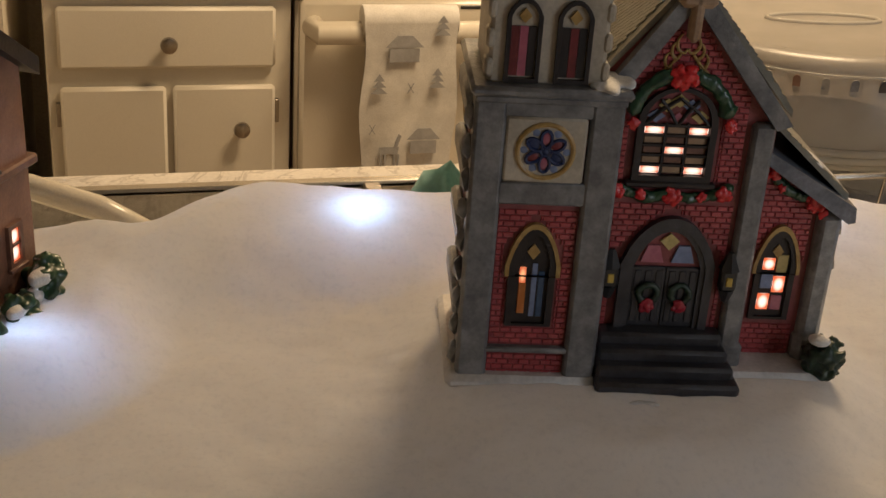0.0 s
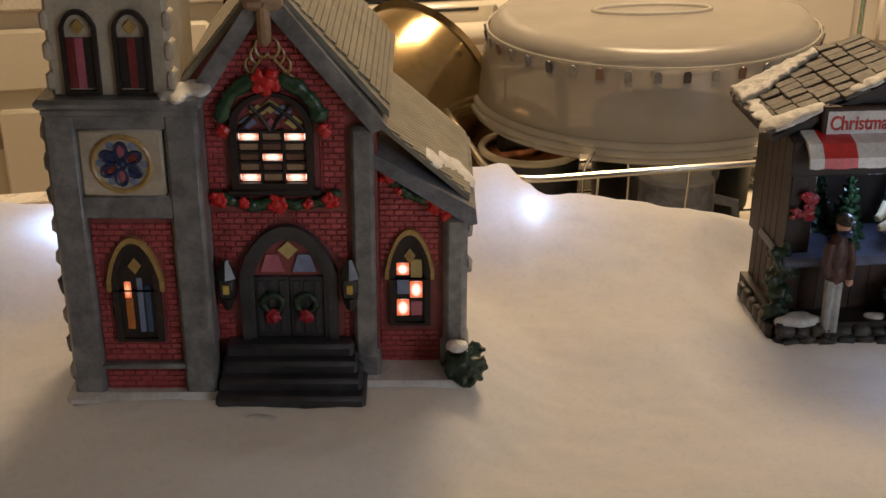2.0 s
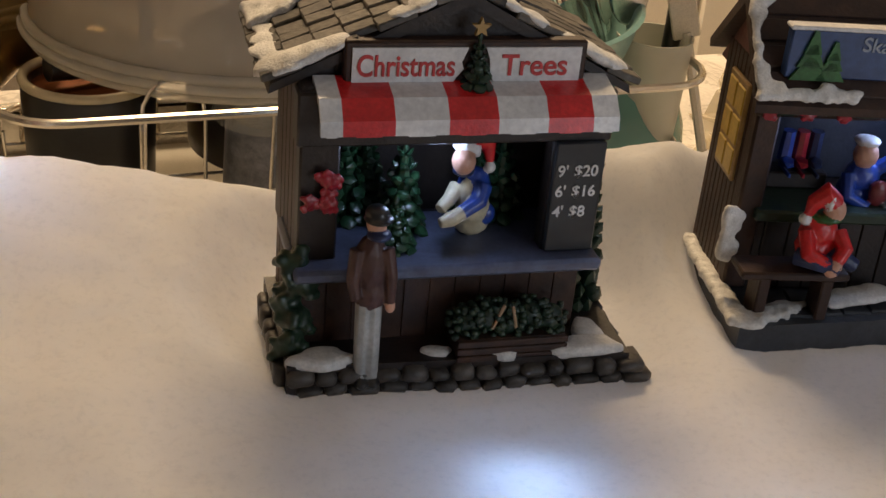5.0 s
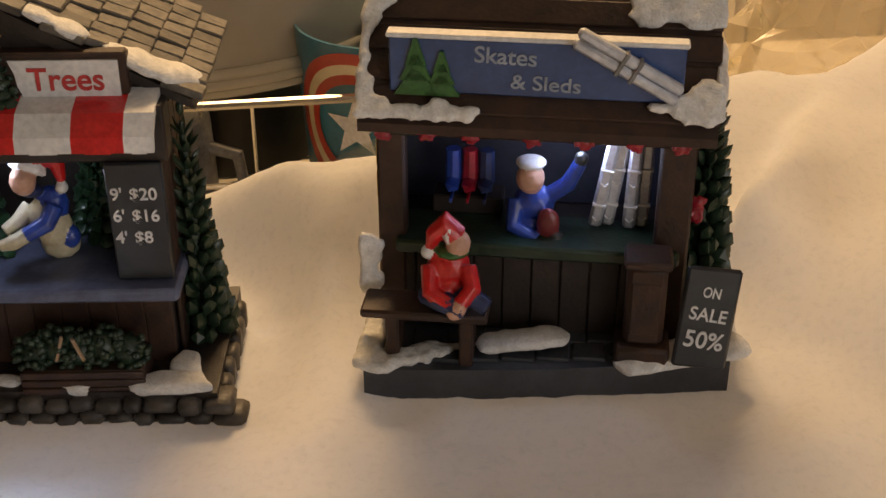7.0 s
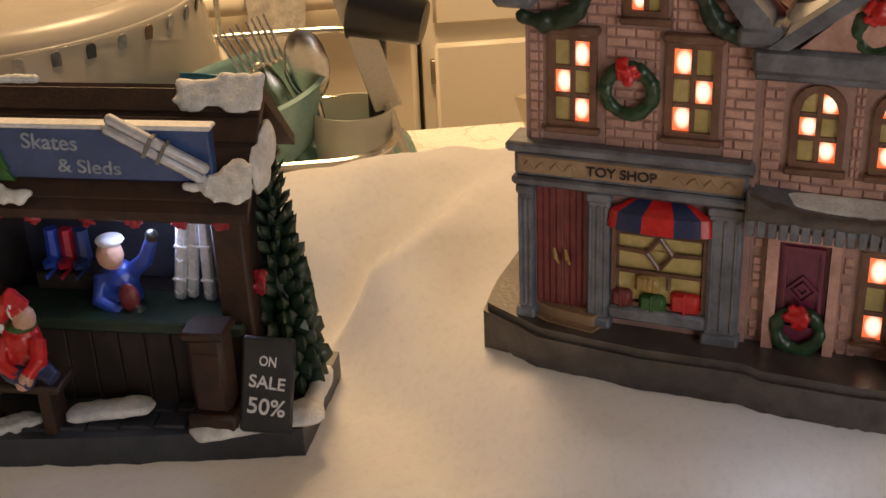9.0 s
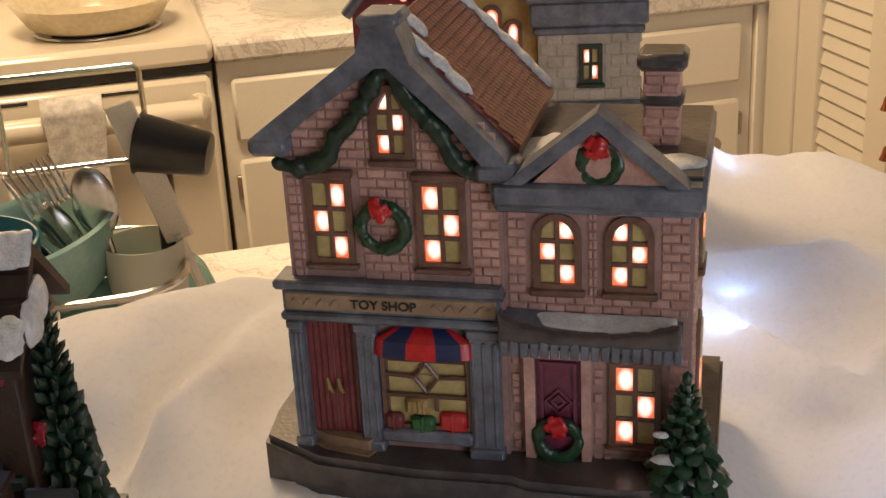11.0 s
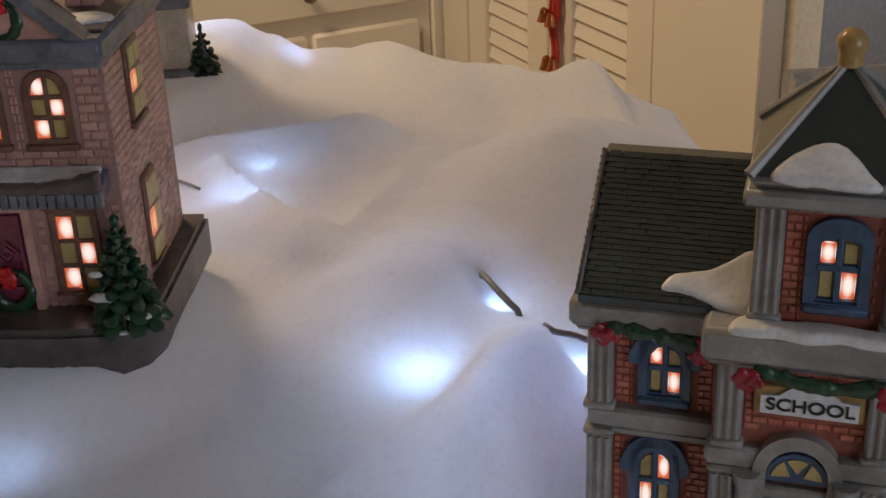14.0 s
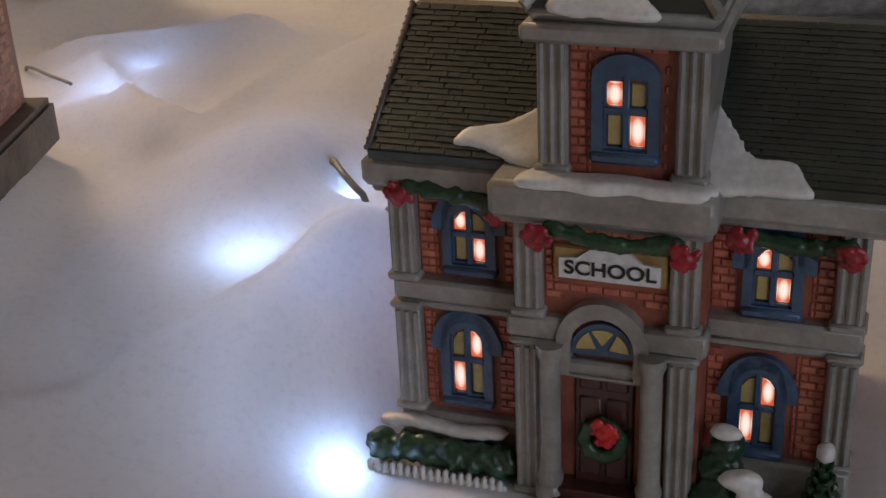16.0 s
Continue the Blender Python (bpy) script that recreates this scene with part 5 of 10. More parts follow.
        ring_prism(bm, at(arch(w, h, w * 0.85, 12, True), u, v), at(arch(w * 0.72, h - w * 0.2, w * 0.6, 12, True), u, v + w * 0.06), d - 0.0025, d + 0.001)
        win = part("window", bm, "wood_dark", c, "pointed window with gold hood", smooth=True)
        bm = new_bm()
        o, i = at(arch(w * 1.18, h + w * 0.12, w * 0.98, 12, True), u, v), at(arch(w * 1.0, h, w * 0.85, 12, True), u, v)
        ring_prism(bm, [(x, max(z, v + h * 0.52)) for x, z in o], [(x, max(z, v + h * 0.52)) for x, z in i], d - 0.0032, d)
        part("hood", bm, "gold", win, smooth=True)
        # dark sheet added behind the panes to cover the red wall
        b2 = new_bm()
        prism(b2, at(arch(w * 0.74, h - w * 0.2, w * 0.6, 12, True), u, v + w * 0.06), d - 0.0006, d + 0.0008)
        part("leading", b2, "wood_dark", win, "dark sheet behind the panes")
        for x0, x1, z0, z1, key in panes:
            b2 = new_bm()
            box(b2, u + x0 * w, d - 0.0012, v + z0 * h, u + x1 * w, d + 0.001, v + z1 * h, 0.0003)
            part("pane", b2, key, win, "pane glowing orange" if key.startswith("lit") else "")
        b2 = new_bm()
        prism(b2, [(u, v + 0.68 * h), (u + 0.14 * w, v + 0.76 * h), (u, v + 0.84 * h), (u - 0.14 * w, v + 0.76 * h)], d - 0.0014, d)
        part("pane", b2, "gold", win)
        return win
    lancet(0.034, 0.0315, 0.0235, 0.054, 0.002, ((-0.26, -0.10, 0.12, 0.44, "candle"), (-0.26, -0.12, 0.44, 0.60, "lit_dim"), (0.0, 0.12, 0.09, 0.64, "blue_pane"), (0.15, 0.28, 0.09, 0.56, "blue_frame")))
    lancet(0.1695, 0.025, 0.024, 0.052, 0.031, ((-0.32, -0.02, 0.55, 0.68, "lit"), (0.02, 0.3, 0.52, 0.72, "yellow_pane"), (-0.32, -0.02, 0.34, 0.5, "blue_pane"), (0.0, 0.3, 0.3, 0.48, "lit"), (-0.32, -0.02, 0.1, 0.28, "lit"), (0.02, 0.3, 0.1, 0.26, "pink_pane")))
    # nave: gable coping with cross
    bm = new_bm()
    for s, end in ((-1, (0.060, 0.150)), (1, (0.1585, 0.139))):
        a, b = (0.1015, 0.209), end
        prism(bm, [a, b, (b[0] - 0.009 * s * 0 + (-0.0085 if s > 0 else 0.0085), b[1] - 0.003), (0.1015, 0.196)], 0.014, 0.026)
    part("coping", bm, "grey_glaze", c, "grey gable coping", smooth=True)
    bm = new_bm()
    for s in (-1, 1):
        e = 0.045 if s < 0 else 0.0575
        dz = 0.055 if s < 0 else 0.0655
        prism(bm, [(0.1015, 0.211), (0.1015 + s * e, 0.211 - dz), (0.1015 + s * e, 0.207 - dz), (0.1015, 0.2065)], 0.02, 0.15)
    roof = part("roof", bm, "roof_grey", c, "grey shingled roof")
    bm = new_bm()
    for r in range(22):
        for k in range(30):
            f = (r + 0.5) / 22
            for s in (-1, 1):
                e, dz = (0.045, 0.055) if s < 0 else (0.0575, 0.0655)
                m = pose(0.1015 + s * e * f, 0.026 + k * 0.0041 + (0.002 if r % 2 else 0), 0.2110 - dz * f, 0, s * (math.degrees(math.atan2(dz, e)) - 7), 0)
                box(bm, -0.0016, 0, -0.0006, 0.0016, 0.0035, 0.0007, 0.0, m)
    part("shingles", bm, "roof_grey", roof, kind="stuff")
    bm = new_bm()
    box(bm, 0.0985, 0.0095, 0.179, 0.1045, 0.018, 0.208, 0.0022)
    box(bm, 0.0925, 0.0095, 0.1955, 0.1105, 0.018, 0.2025, 0.0024)
    box(bm, 0.0950, 0.0115, 0.2035, 0.1080, 0.026, 0.2115, 0.0030)
    ball(bm, (0.1015, 0.018, 0.2135), 0.0048, (1, 1.2, 1.0), 2, 0.15)
    part("cross", bm, "tan", c, "tan moulded cross at the gable", smooth=True)
    bm = new_bm()
    tube(bm, [(0.1015, 0.02 + 0.13 * f, 0.213 + 0.008 * math.sin(40 * f) * 0.15) for f in [i / 14 for i in range(15)]], 0.0025, 8)
    part("ridge", bm, "gold", c, smooth=True)
    # gable ornament, wreath and great window
    for s in (-1, 1):
        for q, up, curl in ((0.0030, 0.178, 1.0), (0.0058, 0.1745, 0.8), (0.0088, 0.1695, 0.7)):
            bm = new_bm()
            tube(bm, [(0.1015 + s * (q + 0.0026 * curl * math.sin(t)), 0.0198, up + 0.0030 * curl * math.cos(t) - 0.0010 * t) for t in [0.5 * k for k in range(11)]], [0.0004 + 0.0005 * math.sin(math.pi * k / 10) for k in range(11)], 6)
            part("scroll", bm, "gold", c, "gilt scroll in the gable", smooth=True)
        bm = new_bm()
        tube(bm, [(0.1015 + s * 0.003, 0.0198, 0.171), (0.1015 + s * 0.007, 0.0198, 0.166), (0.1015 + s * 0.013, 0.0198, 0.1605)], 0.0008, 5)
        part("scroll", bm, "gold", c, "gilt scroll in the gable", smooth=True)
    bm = new_bm()
    for k in range(19):
        a = math.pi * (0.06 + 0.88 * k / 18)
        ball(bm, (0.1015 + 0.0235 * math.cos(a), 0.0175, 0.140 + 0.0215 * math.sin(a)), 0.0042 * random.uniform(0.85, 1.2), (1, 0.7, 1), 1, 0.4)
    part("garland", bm, "green", c, "dark green garland over the window", smooth="all")
    for u, v, r in ((0.1015, 0.1615, 0.0078), (0.074, 0.1005, 0.0055), (0.0875, 0.099, 0.004), (0.1025, 0.0985, 0.006), (0.129, 0.101, 0.0055), (0.079, 0.1365, 0.0042), (0.1275, 0.1365, 0.0042), (0.1185, 0.0985, 0.0035)):
        bm = new_bm()
        flower(bm, (u, 0.0165 - (0.002 if r > 0.007 else 0), v), r)
        part("bow", bm, "bright_red", c, "red bow" if r > 0.005 else "red blossom", smooth="all")
    bm = new_bm()
    swag(bm, (0.074, 0.103), (0.1025, 0.1), 0.004, 0.0035, 9, 0.0185)
    swag(bm, (0.1025, 0.1), (0.131, 0.103), 0.004, 0.0035, 9, 0.0185)
    part("garland", bm, "green", c, "dark green garland above the door", smooth="all")
    bm = new_bm()
    w, h, u, v, d = 0.040, 0.0495, 0.1015, 0.1055, 0.0205
    ring_prism(bm, at(arch(w, h, 0.019, 14), u, v), at(arch(w - 0.007, h - 0.0055, 0.0165, 14), u, v + 0.0035), d - 0.003, d + 0.001)
    win = part("window", bm, "wood_dark", c, "great arched window, five panes lit", smooth=True)
    for k in range(1, 6):
        z = v + 0.0035 + 0.0052 * k
        b2 = new_bm()
        box(b2, u - 0.0165, d - 0.0018, z - 0.0007, u + 0.0165, d, z + 0.0007, 0.0002)
        part("glazing_bar", b2, "wood_dark", win)
    for k in range(1, 3):
        x = u - 0.0165 + 0.011 * k
        b2 = new_bm()
        box(b2, x - 0.0007, d - 0.0018, v + 0.0035, x + 0.0007, d, v + 0.031, 0.0002)
        part("glazing_bar", b2, "wood_dark", win)
    for s in (-1, 1):
        for pts in ([(u + s * 0.0165, d - 0.001, v + 0.0295), (u + s * 0.009, d - 0.001, v + 0.037), (u, d - 0.001, v + 0.0435)], [(u + s * 0.0005, d - 0.001, v + 0.030), (u + s * 0.004, d - 0.001, v + 0.036), (u + s * 0.0095, d - 0.001, v + 0.0425)]):
            b2 = new_bm()
            tube(b2, pts, 0.0010, 6)
            part("tracery", b2, "wood_dark", win, smooth=True)
    b2 = new_bm()
    box(b2, u - 0.023, d - 0.004, v - 0.003, u + 0.023, d, v + 0.0005, 0.001)
    part("sill", b2, "wood_dark", win, smooth=True)
    lit = {(0, 0), (2, 0), (1, 2), (0, 4), (2, 4)}
    for r in range(5):
        for k in range(3):
            x0, z0 = u - 0.0165 + 0.011 * k, v + 0.0035 + 0.0052 * r
            b2 = new_bm()
            box(b2, x0 + 0.0004, d - 0.0008, z0 + 0.0004, x0 + 0.0106, d + 0.001, z0 + 0.0048, 0.0008)
            key = "lit" if (k, r) in lit else ("tan" if (k + r) % 2 else "brown_frame")
            part("pane", b2, key, win, "pane glowing orange" if key == "lit" else "")
    for x, z, key in ((-0.011, 0.034, "blue_pane"), (0.0, 0.0325, "pink_pane"), (0.011, 0.034, "yellow_pane"), (-0.006, 0.0395, "yellow_pane"), (0.006, 0.0395, "blue_pane"), (0.0, 0.042, "yellow_pane")):
        b2 = new_bm()
        prism(b2, [(u + x - 0.0045, v + z), (u + x, v + z - 0.0035), (u + x + 0.0045, v + z), (u + x, v + z + 0.0035)], d - 0.0006, d + 0.001)
        part("pane", b2, key, win)
    # door
    bm = new_bm()
    u, v, d, w, h = 0.1065, 0.0235, 0.0205, 0.049, 0.063
    ring_prism(bm, at(arch(w, h, 0.026, 14, True), u, v), at(arch(w - 0.009, h - 0.005, 0.0225, 14, True), u, v), d - 0.004, d + 0.001)
    ring_prism(bm, at(arch(w - 0.009, h - 0.005, 0.0225, 14, True), u, v), at(arch(w - 0.014, h - 0.008, 0.02, 14, True), u, v), d - 0.0025, d + 0.001)
    dw = part("doorway", bm, "dark_grey", c, "dark grey arched doorway", smooth=True)
    for s in (-1, 1):
        b2 = new_bm()
        box(b2, u if s > 0 else u - 0.0175, d - 0.0012, v, u + 0.0175 if s > 0 else u, d + 0.001, v + 0.0345, 0.0006)
        for k in range(3):
            x = u + s * (0.0035 + 0.0055 * k)
            box(b2, x - 0.0018, d - 0.0018, v + 0.003, x + 0.0018, d, v + 0.0325, 0.0004)
        leaf = part("door", b2, "door_black", dw, "black door leaf with a wreath", smooth=True)
        b3 = new_bm()
        wreath(b3, (u + s * 0.0085, d - 0.003, v + 0.0200), 0.0050, 0.0022, 14)
        part("wreath", b3, "green_dark", c, smooth="all")
        b3 = new_bm()
        flower(b3, (u + s * 0.0085, d - 0.0042, v + 0.0135), 0.0050)
        part("bow", b3, "red", c, "red bow", smooth="all")
    for x, z, key in ((-0.008, 0.0425, "pink_pane"), (0.008, 0.0425, "blue_pane"), (0.0, 0.0490, "yellow_pane")):
        b2 = new_bm()
        prism(b2, [(u + x - 0.006, v + z - 0.0055), (u + x + 0.006, v + z - 0.0055), (u + x + 0.003, v + z + 0.004), (u + x - 0.003, v + z + 0.004)] if x else [(u, v + z - 0.005), (u + 0.005, v + z), (u, v + z + 0.0045), (u - 0.005, v + z)], d - 0.001, d + 0.001)
        part("pane", b2, key, dw)
    # wall lanterns
    for uu in (0.076, 0.1375):
        b2 = new_bm()
        box(b2, uu - 0.0042, 0.0100, 0.0490, uu + 0.0042, 0.0175, 0.0615, 0.0016)
        tube(b2, [(uu, 0.014, 0.0605), (uu, 0.014, 0.0700)], [0.0056, 0.0016], 6)
        tube(b2, [(uu, 0.014, 0.0495), (uu, 0.014, 0.0425)], [0.0046, 0.0020], 6)
        tube(b2, [(uu, 0.014, 0.046), (uu, 0.0205, 0.0465)], 0.0012, 6)
        ln = part("lantern", b2, "black", c, "black wall lantern with gold glass", smooth=True)
        b3 = new_bm()
        box(b3, uu - 0.0016, 0.0092, 0.0525, uu + 0.0016, 0.0125, 0.0575, 0.0004)
        part("glass", b3, "yellow", ln)
    # nave right pier, wing
    bm = new_bm()
    box(bm, 0.139, 0.0155, 0, 0.1505, 0.034, 0.1385, 0.002)
    box(bm, 0.137, 0.0145, 0, 0.1525, 0.034, 0.016, 0.0018)
    box(bm, 0.0625, 0.0165, 0, 0.0695, 0.03, 0.15, 0.0018)
    part("pier", bm, "grey_glaze", c, smooth=True)
    bm = new_bm()
    box(bm, 0.1885, 0.024, 0, 0.2025, 0.045, 0.089, 0.0035)
    for v, k in ((0.058, 0.0035), (0.078, 0.002)):
        ball(bm, (0.2025, 0.034, v), 0.0045, (0.8, 1.5, 1.2), 1, 0.2)
    box(bm, 0.187, 0.0225, 0, 0.2038, 0.045, 0.02, 0.004)
    part("buttress", bm, "grey_light", c, "pale grey stepped buttress", smooth=True)
    bm = new_bm()
    prism(bm, [(0.1465, 0.1185), (0.1465, 0.1255), (0.2065, 0.0945), (0.2075, 0.0865), (0.2035, 0.0855)], 0.020, 0.125)
    wr = part("wing_roof", bm, "blue_grey", c, "blue-grey wing roof with snow", smooth=True)
    bm = new_bm()
    prism(bm, [(0.150, 0.137), (0.150, 0.1395), (0.2035, 0.0985), (0.203, 0.0955)], 0.027, 0.125)
    part("upper_roof", bm, "roof_grey", c, "grey slates above the wing eave", kind="stuff")
    bm = new_bm()
    for r in range(15):
        for k in range(22):
            f = (r + 0.5) / 15
            m = pose(0.150 + 0.0535 * f, 0.028 + k * 0.0042 + (0.002 if r % 2 else 0), 0.1395 - 0.041 * f, 0, 31, 0)
            box(bm, -0.0021, 0, -0.0006, 0.0021, 0.0037, 0.0008, 0.0, m)
    part("shingles", bm, "roof_grey", wr, kind="stuff")
    bm = new_bm()
    for f in (0.62, 0.76, 0.88, 0.96):
        ball(bm, (0.150 + 0.0535 * f, 0.044 + 0.010 * math.sin(9 * f), 0.1395 - 0.041 * f + 0.0002), 0.0095, (0.9, 1.2, 0.14), 2, 0.3, Euler((0, radians(37), 0)).to_matrix())
    part("snow_cap", bm, "paint_snow", c, smooth="all")
    for u, v, r in ((0.157, 0.110, 0.006), (0.1635, 0.1015, 0.003), (0.184, 0.0935, 0.0065), (0.190, 0.0885, 0.0045)):
        bm = new_bm()
        flower(bm, (u, 0.0265, v), r)
        part("bow", bm, "bright_red", c, smooth="all")
    bm = new_bm()
    swag(bm, (0.159, 0.107), (0.183, 0.0955), 0.003, 0.0035, 8, 0.029)
    part("garland", bm, "green", c, smooth="all")
    # steps
    for k in range(4):
        b2 = new_bm()
        box(b2, 0.0705 + 0.001 * k, -0.013 + 0.0075 * k, -0.003, 0.1455 - 0.0022 * k, 0.022, 0.0062 + 0.0058 * k, 0.0018)
        part("step", b2, "dark_grey", c, "dark grey step" if k == 0 else "", smooth=True)
    bm = new_bm()
    snow_patch(bm, 0.088, 0.10, -0.023, -0.019, 0.0, 0.002, 4, True)
    part("snow_cap", bm, "paint_snow", c, smooth="all")
    # bush by the wing
    bm = new_bm()
    clumps(bm, (0.2015, 0.013, 0.0115), (0.0125, 0.0100, 0.0120), 110, 0.0020, 0.2)
    part("bush", bm, "green_dark", c, "dark green bush with snow", smooth="all")
    bm = new_bm()
    ball(bm, (0.1965, 0.0115, 0.0222), 0.0070, (1, 0.9, 0.42), 2, 0.3)
    part("snow_cap", bm, "paint_snow", c, smooth="all")
    I = Matrix.Identity(4)
    def tower_free(u, v, w, h):
        x = abs(u - 0.034)
        return not (x < 0.0122 + w / 2 and v < 0.059 and v > 0.031 or x < 0.0142 + w / 2 and 0.059 <= v < 0.077 or x < 0.0145 * max(0.1, (0.092 - v) / 0.016) + w / 2 and 0.077 <= v < 0.092)
    def nave_free(u, v, w, h):
        if v < 0.092:
            top = 0.0275 * min(1, max(0.0, (0.0895 - v) / 0.024)) ** 0.7
            return abs(u - 0.1065) > top + w / 2 and v > 0.012
        if v < 0.104:
            return False
        if abs(u - 0.1015) < 0.0225 + w / 2 and v < 0.152:
            return False
        return abs(u - 0.1015) < (0.2 - v) * 0.80 - 0.006
    def wing_free(u, v, w, h):
        top = 0.0155 * min(1, max(0.0, (0.0795 - v) / 0.022)) ** 0.7
        return (abs(u - 0.1695) > top + w / 2 or v < 0.022 or v > 0.08) and v < 0.112 - (u - 0.153) * 0.62
    T = Matrix.Translation
    bricks(c, [(0.0148, 0.0545, 0.0205, 0.0975, T((0, 0.0018, 0)), tower_free), (0.0148, 0.0545, 0.002, 0.016, T((0, 0.0018, 0)), lambda u, v, w, h: True),
               (0.0695, 0.139, 0.006, 0.185, T((0, 0.0208, 0)), nave_free), (0.1525, 0.1885, 0.003, 0.112, T((0, 0.0308, 0)), wing_free)], 0.0056, 0.0031, "red_brick")
    return c


def narrow_wing(c, u0=0.150, k=0.89):
    """The side wing is a little narrower than its height suggests."""
    for ob in c.children_recursive:
        if ob.name.startswith("brick"):
            ob.location.x = min(ob.location.x, u0) + max(0.0, ob.location.x - u0) * k
        elif ob.type == "MESH":
            for v in ob.data.vertices:
                v.co.x = min(v.co.x, u0) + max(0.0, v.co.x - u0) * k


narrow_wing(church())


# ---- figures: one plain moulded mesh each ----
def figure(parent, name, lumps, keys, label):
    """lumps: (centre, radius, stretch, index of colour); rods: (list of points, radius, colour)."""
    bm = new_bm()
    for q in lumps:
        if isinstance(q[0], list):
            before = len(bm.faces)
            tube(bm, q[0], q[1], 8)
            bm.faces.ensure_lookup_table()
            for f in bm.faces[before:]:
                f.material_index = q[2]
        else:
            ball(bm, q[0], q[1], q[2], 2, 0.0, None, q[3])
    return part(name, bm, keys, parent, label, smooth="all")


# ---- the tree stall ----
def tree_stall():
    c = thing("market_stall", pose(0.408, 0.695, -0.040, 0, 0, 11.5) @ Matrix.Diagonal((0.965, 1, 1, 1)), "resin market stall selling trees, with red and white awning", "model stall", "market stalls")
    bm = new_bm()
    prism(bm, [(-0.004, 0.002), (0.151, -0.004), (0.151, 0.078), (-0.004, 0.078)], -0.004, 0.0105, "z")
    base = part("base", bm, "wood_dark", c, "dark base edged with stones", smooth=True)
    u = -0.004
    while u < 0.150:
        w = random.uniform(0.008, 0.015)
        for v0, v1 in ((-0.004, 0.0015), (0.002, 0.0085)):
            b2 = new_bm()
            x0 = u + (0.004 if v0 < 0 else 0)
            box(b2, x0, -0.0015 - 0.045 * max(0.0, u) + random.uniform(-0.0012, 0.0006), v0 + random.uniform(-0.0005, 0.0005), x0 + w - 0.0006, 0.006, v1 + random.uniform(-0.0012, 0.0010), 0.0018)
            for p in b2.verts:
                p.co += 0.0010 * noise.noise_vector(p.co * 170)
            part("stone", b2, "stone", base, smooth="all")
        u += w
    for k in range(6):
        for u in (-0.0055, 0.1520):
            b2 = new_bm()
            box(b2, u - 0.003, 0.006 + 0.0108 * k, -0.003, u + 0.003, 0.0163 + 0.0108 * k, 0.008 + random.uniform(-0.001, 0.001), 0.0016)
            for p in b2.verts:
                p.co += 0.0010 * noise.noise_vector(p.co * 170)
            part("stone", b2, "stone", base, smooth="all")
    bm = new_bm()
    box(bm, 0.004, 0.022, 0.008, 0.131, 0.080, 0.046, 0.0015)
    box(bm, 0.004, 0.072, 0.04, 0.131, 0.080, 0.125, 0.001)
    box(bm, 0.002, 0.024, 0.04, 0.008, 0.088, 0.125, 0.001)
    box(bm, 0.127, 0.024, 0.04, 0.133, 0.080, 0.125, 0.001)
    part("wall", bm, "wood_dark", c, smooth=True)
    for k in range(11):
        b2 = new_bm()
        u = 0.0035 + 0.0116 * k
        box(b2, u, 0.0205, 0.010, u + 0.0115, 0.0225, 0.0445, 0.0004)
        part("plank", b2, "wood", c)
    for k in range(6):
        for u in (0.0015, 0.1318):
            if k == 5:
                continue
            b2 = new_bm()
            box(b2, u, 0.027 + 0.0102 * k, 0.010, u + 0.0018, 0.0365 + 0.0102 * k, 0.124, 0.0005)
            part("plank", b2, "wood", c)
    for u0, u1, d in ((0.0015, 0.0185, 0.0205), (0.1110, 0.1335, 0.0205)):
        bm = new_bm()
        box(bm, u0, d, 0.046, u1, d + 0.0095, 0.122, 0.001)
        part("post", bm, "wood_dark", c, smooth=True)
    bm = new_bm()
    box(bm, 0.0, 0.02, 0.101, 0.137, 0.032, 0.124, 0.001)
    part("lintel", bm, "wood_dark", c, smooth=True)
    bm = new_bm()
    box(bm, -0.001, 0.0095, 0.0445, 0.1370, 0.062, 0.0505, 0.0016)
    part("counter", bm, "counter_blue", c, "blue-grey counter top", smooth=True)
    # awning stripes
    edges = (0.0075, 0.0165, 0.038, 0.0605, 0.0815, 0.103, 0.123, 0.1345)
    for k in range(7):
        b2 = new_bm()
        n = 4
        for i in range(n):
            a, b = edges[k] + (edges[k + 1] - edges[k]) * i / n, edges[k] + (edges[k + 1] - edges[k]) * (i + 1) / n
            pts = [(0.032, 0.1270), (0.016, 0.1235), (0.0095, 0.1165), (0.0085, 0.1108 - 0.0008 * math.sin(math.pi * (i + 0.5) / n)), (0.0105, 0.1108), (0.012, 0.1165), (0.018, 0.1210), (0.032, 0.1240)]
            prism(b2, pts, a, b, "x")
        part("awning_stripe", b2, "bright_red" if k % 2 else "white", c)
    # sign
    bm = new_bm()
    box(bm, 0.0195, 0.0275, 0.1215, 0.1235, 0.0345, 0.1425, 0.001)
    sg = part("sign", bm, "wood", c, "brown sign with two white panels", smooth=True)
    for u0, u1 in ((0.0225, 0.0705), (0.0795, 0.1205)):
        b2 = new_bm()
        if u0 < 0.05:
            pts = [(u0, 0.124), (u1 - 0.006, 0.124), (u1 - 0.004, 0.1275), (u1 - 0.001, 0.131), (u1 - 0.002, 0.134), (u1 + 0.0005, 0.140), (u0, 0.140)]
        else:
            pts = [(u0 + 0.004, 0.124), (u1, 0.124), (u1, 0.140), (u0 - 0.001, 0.140), (u0 + 0.001, 0.135), (u0 + 0.0015, 0.130)]
        prism(b2, pts, 0.0265, 0.029)
        part("panel", b2, "white", sg)
    words("lettering", "Christmas", 0.0242, 0.0262, 0.1285, 0.0125, "red_letter", sg, 0.0410)
    words("lettering", "Trees", 0.0855, 0.0262, 0.1285, 0.0125, "red_letter", sg, 0.029)
    bm = new_bm()
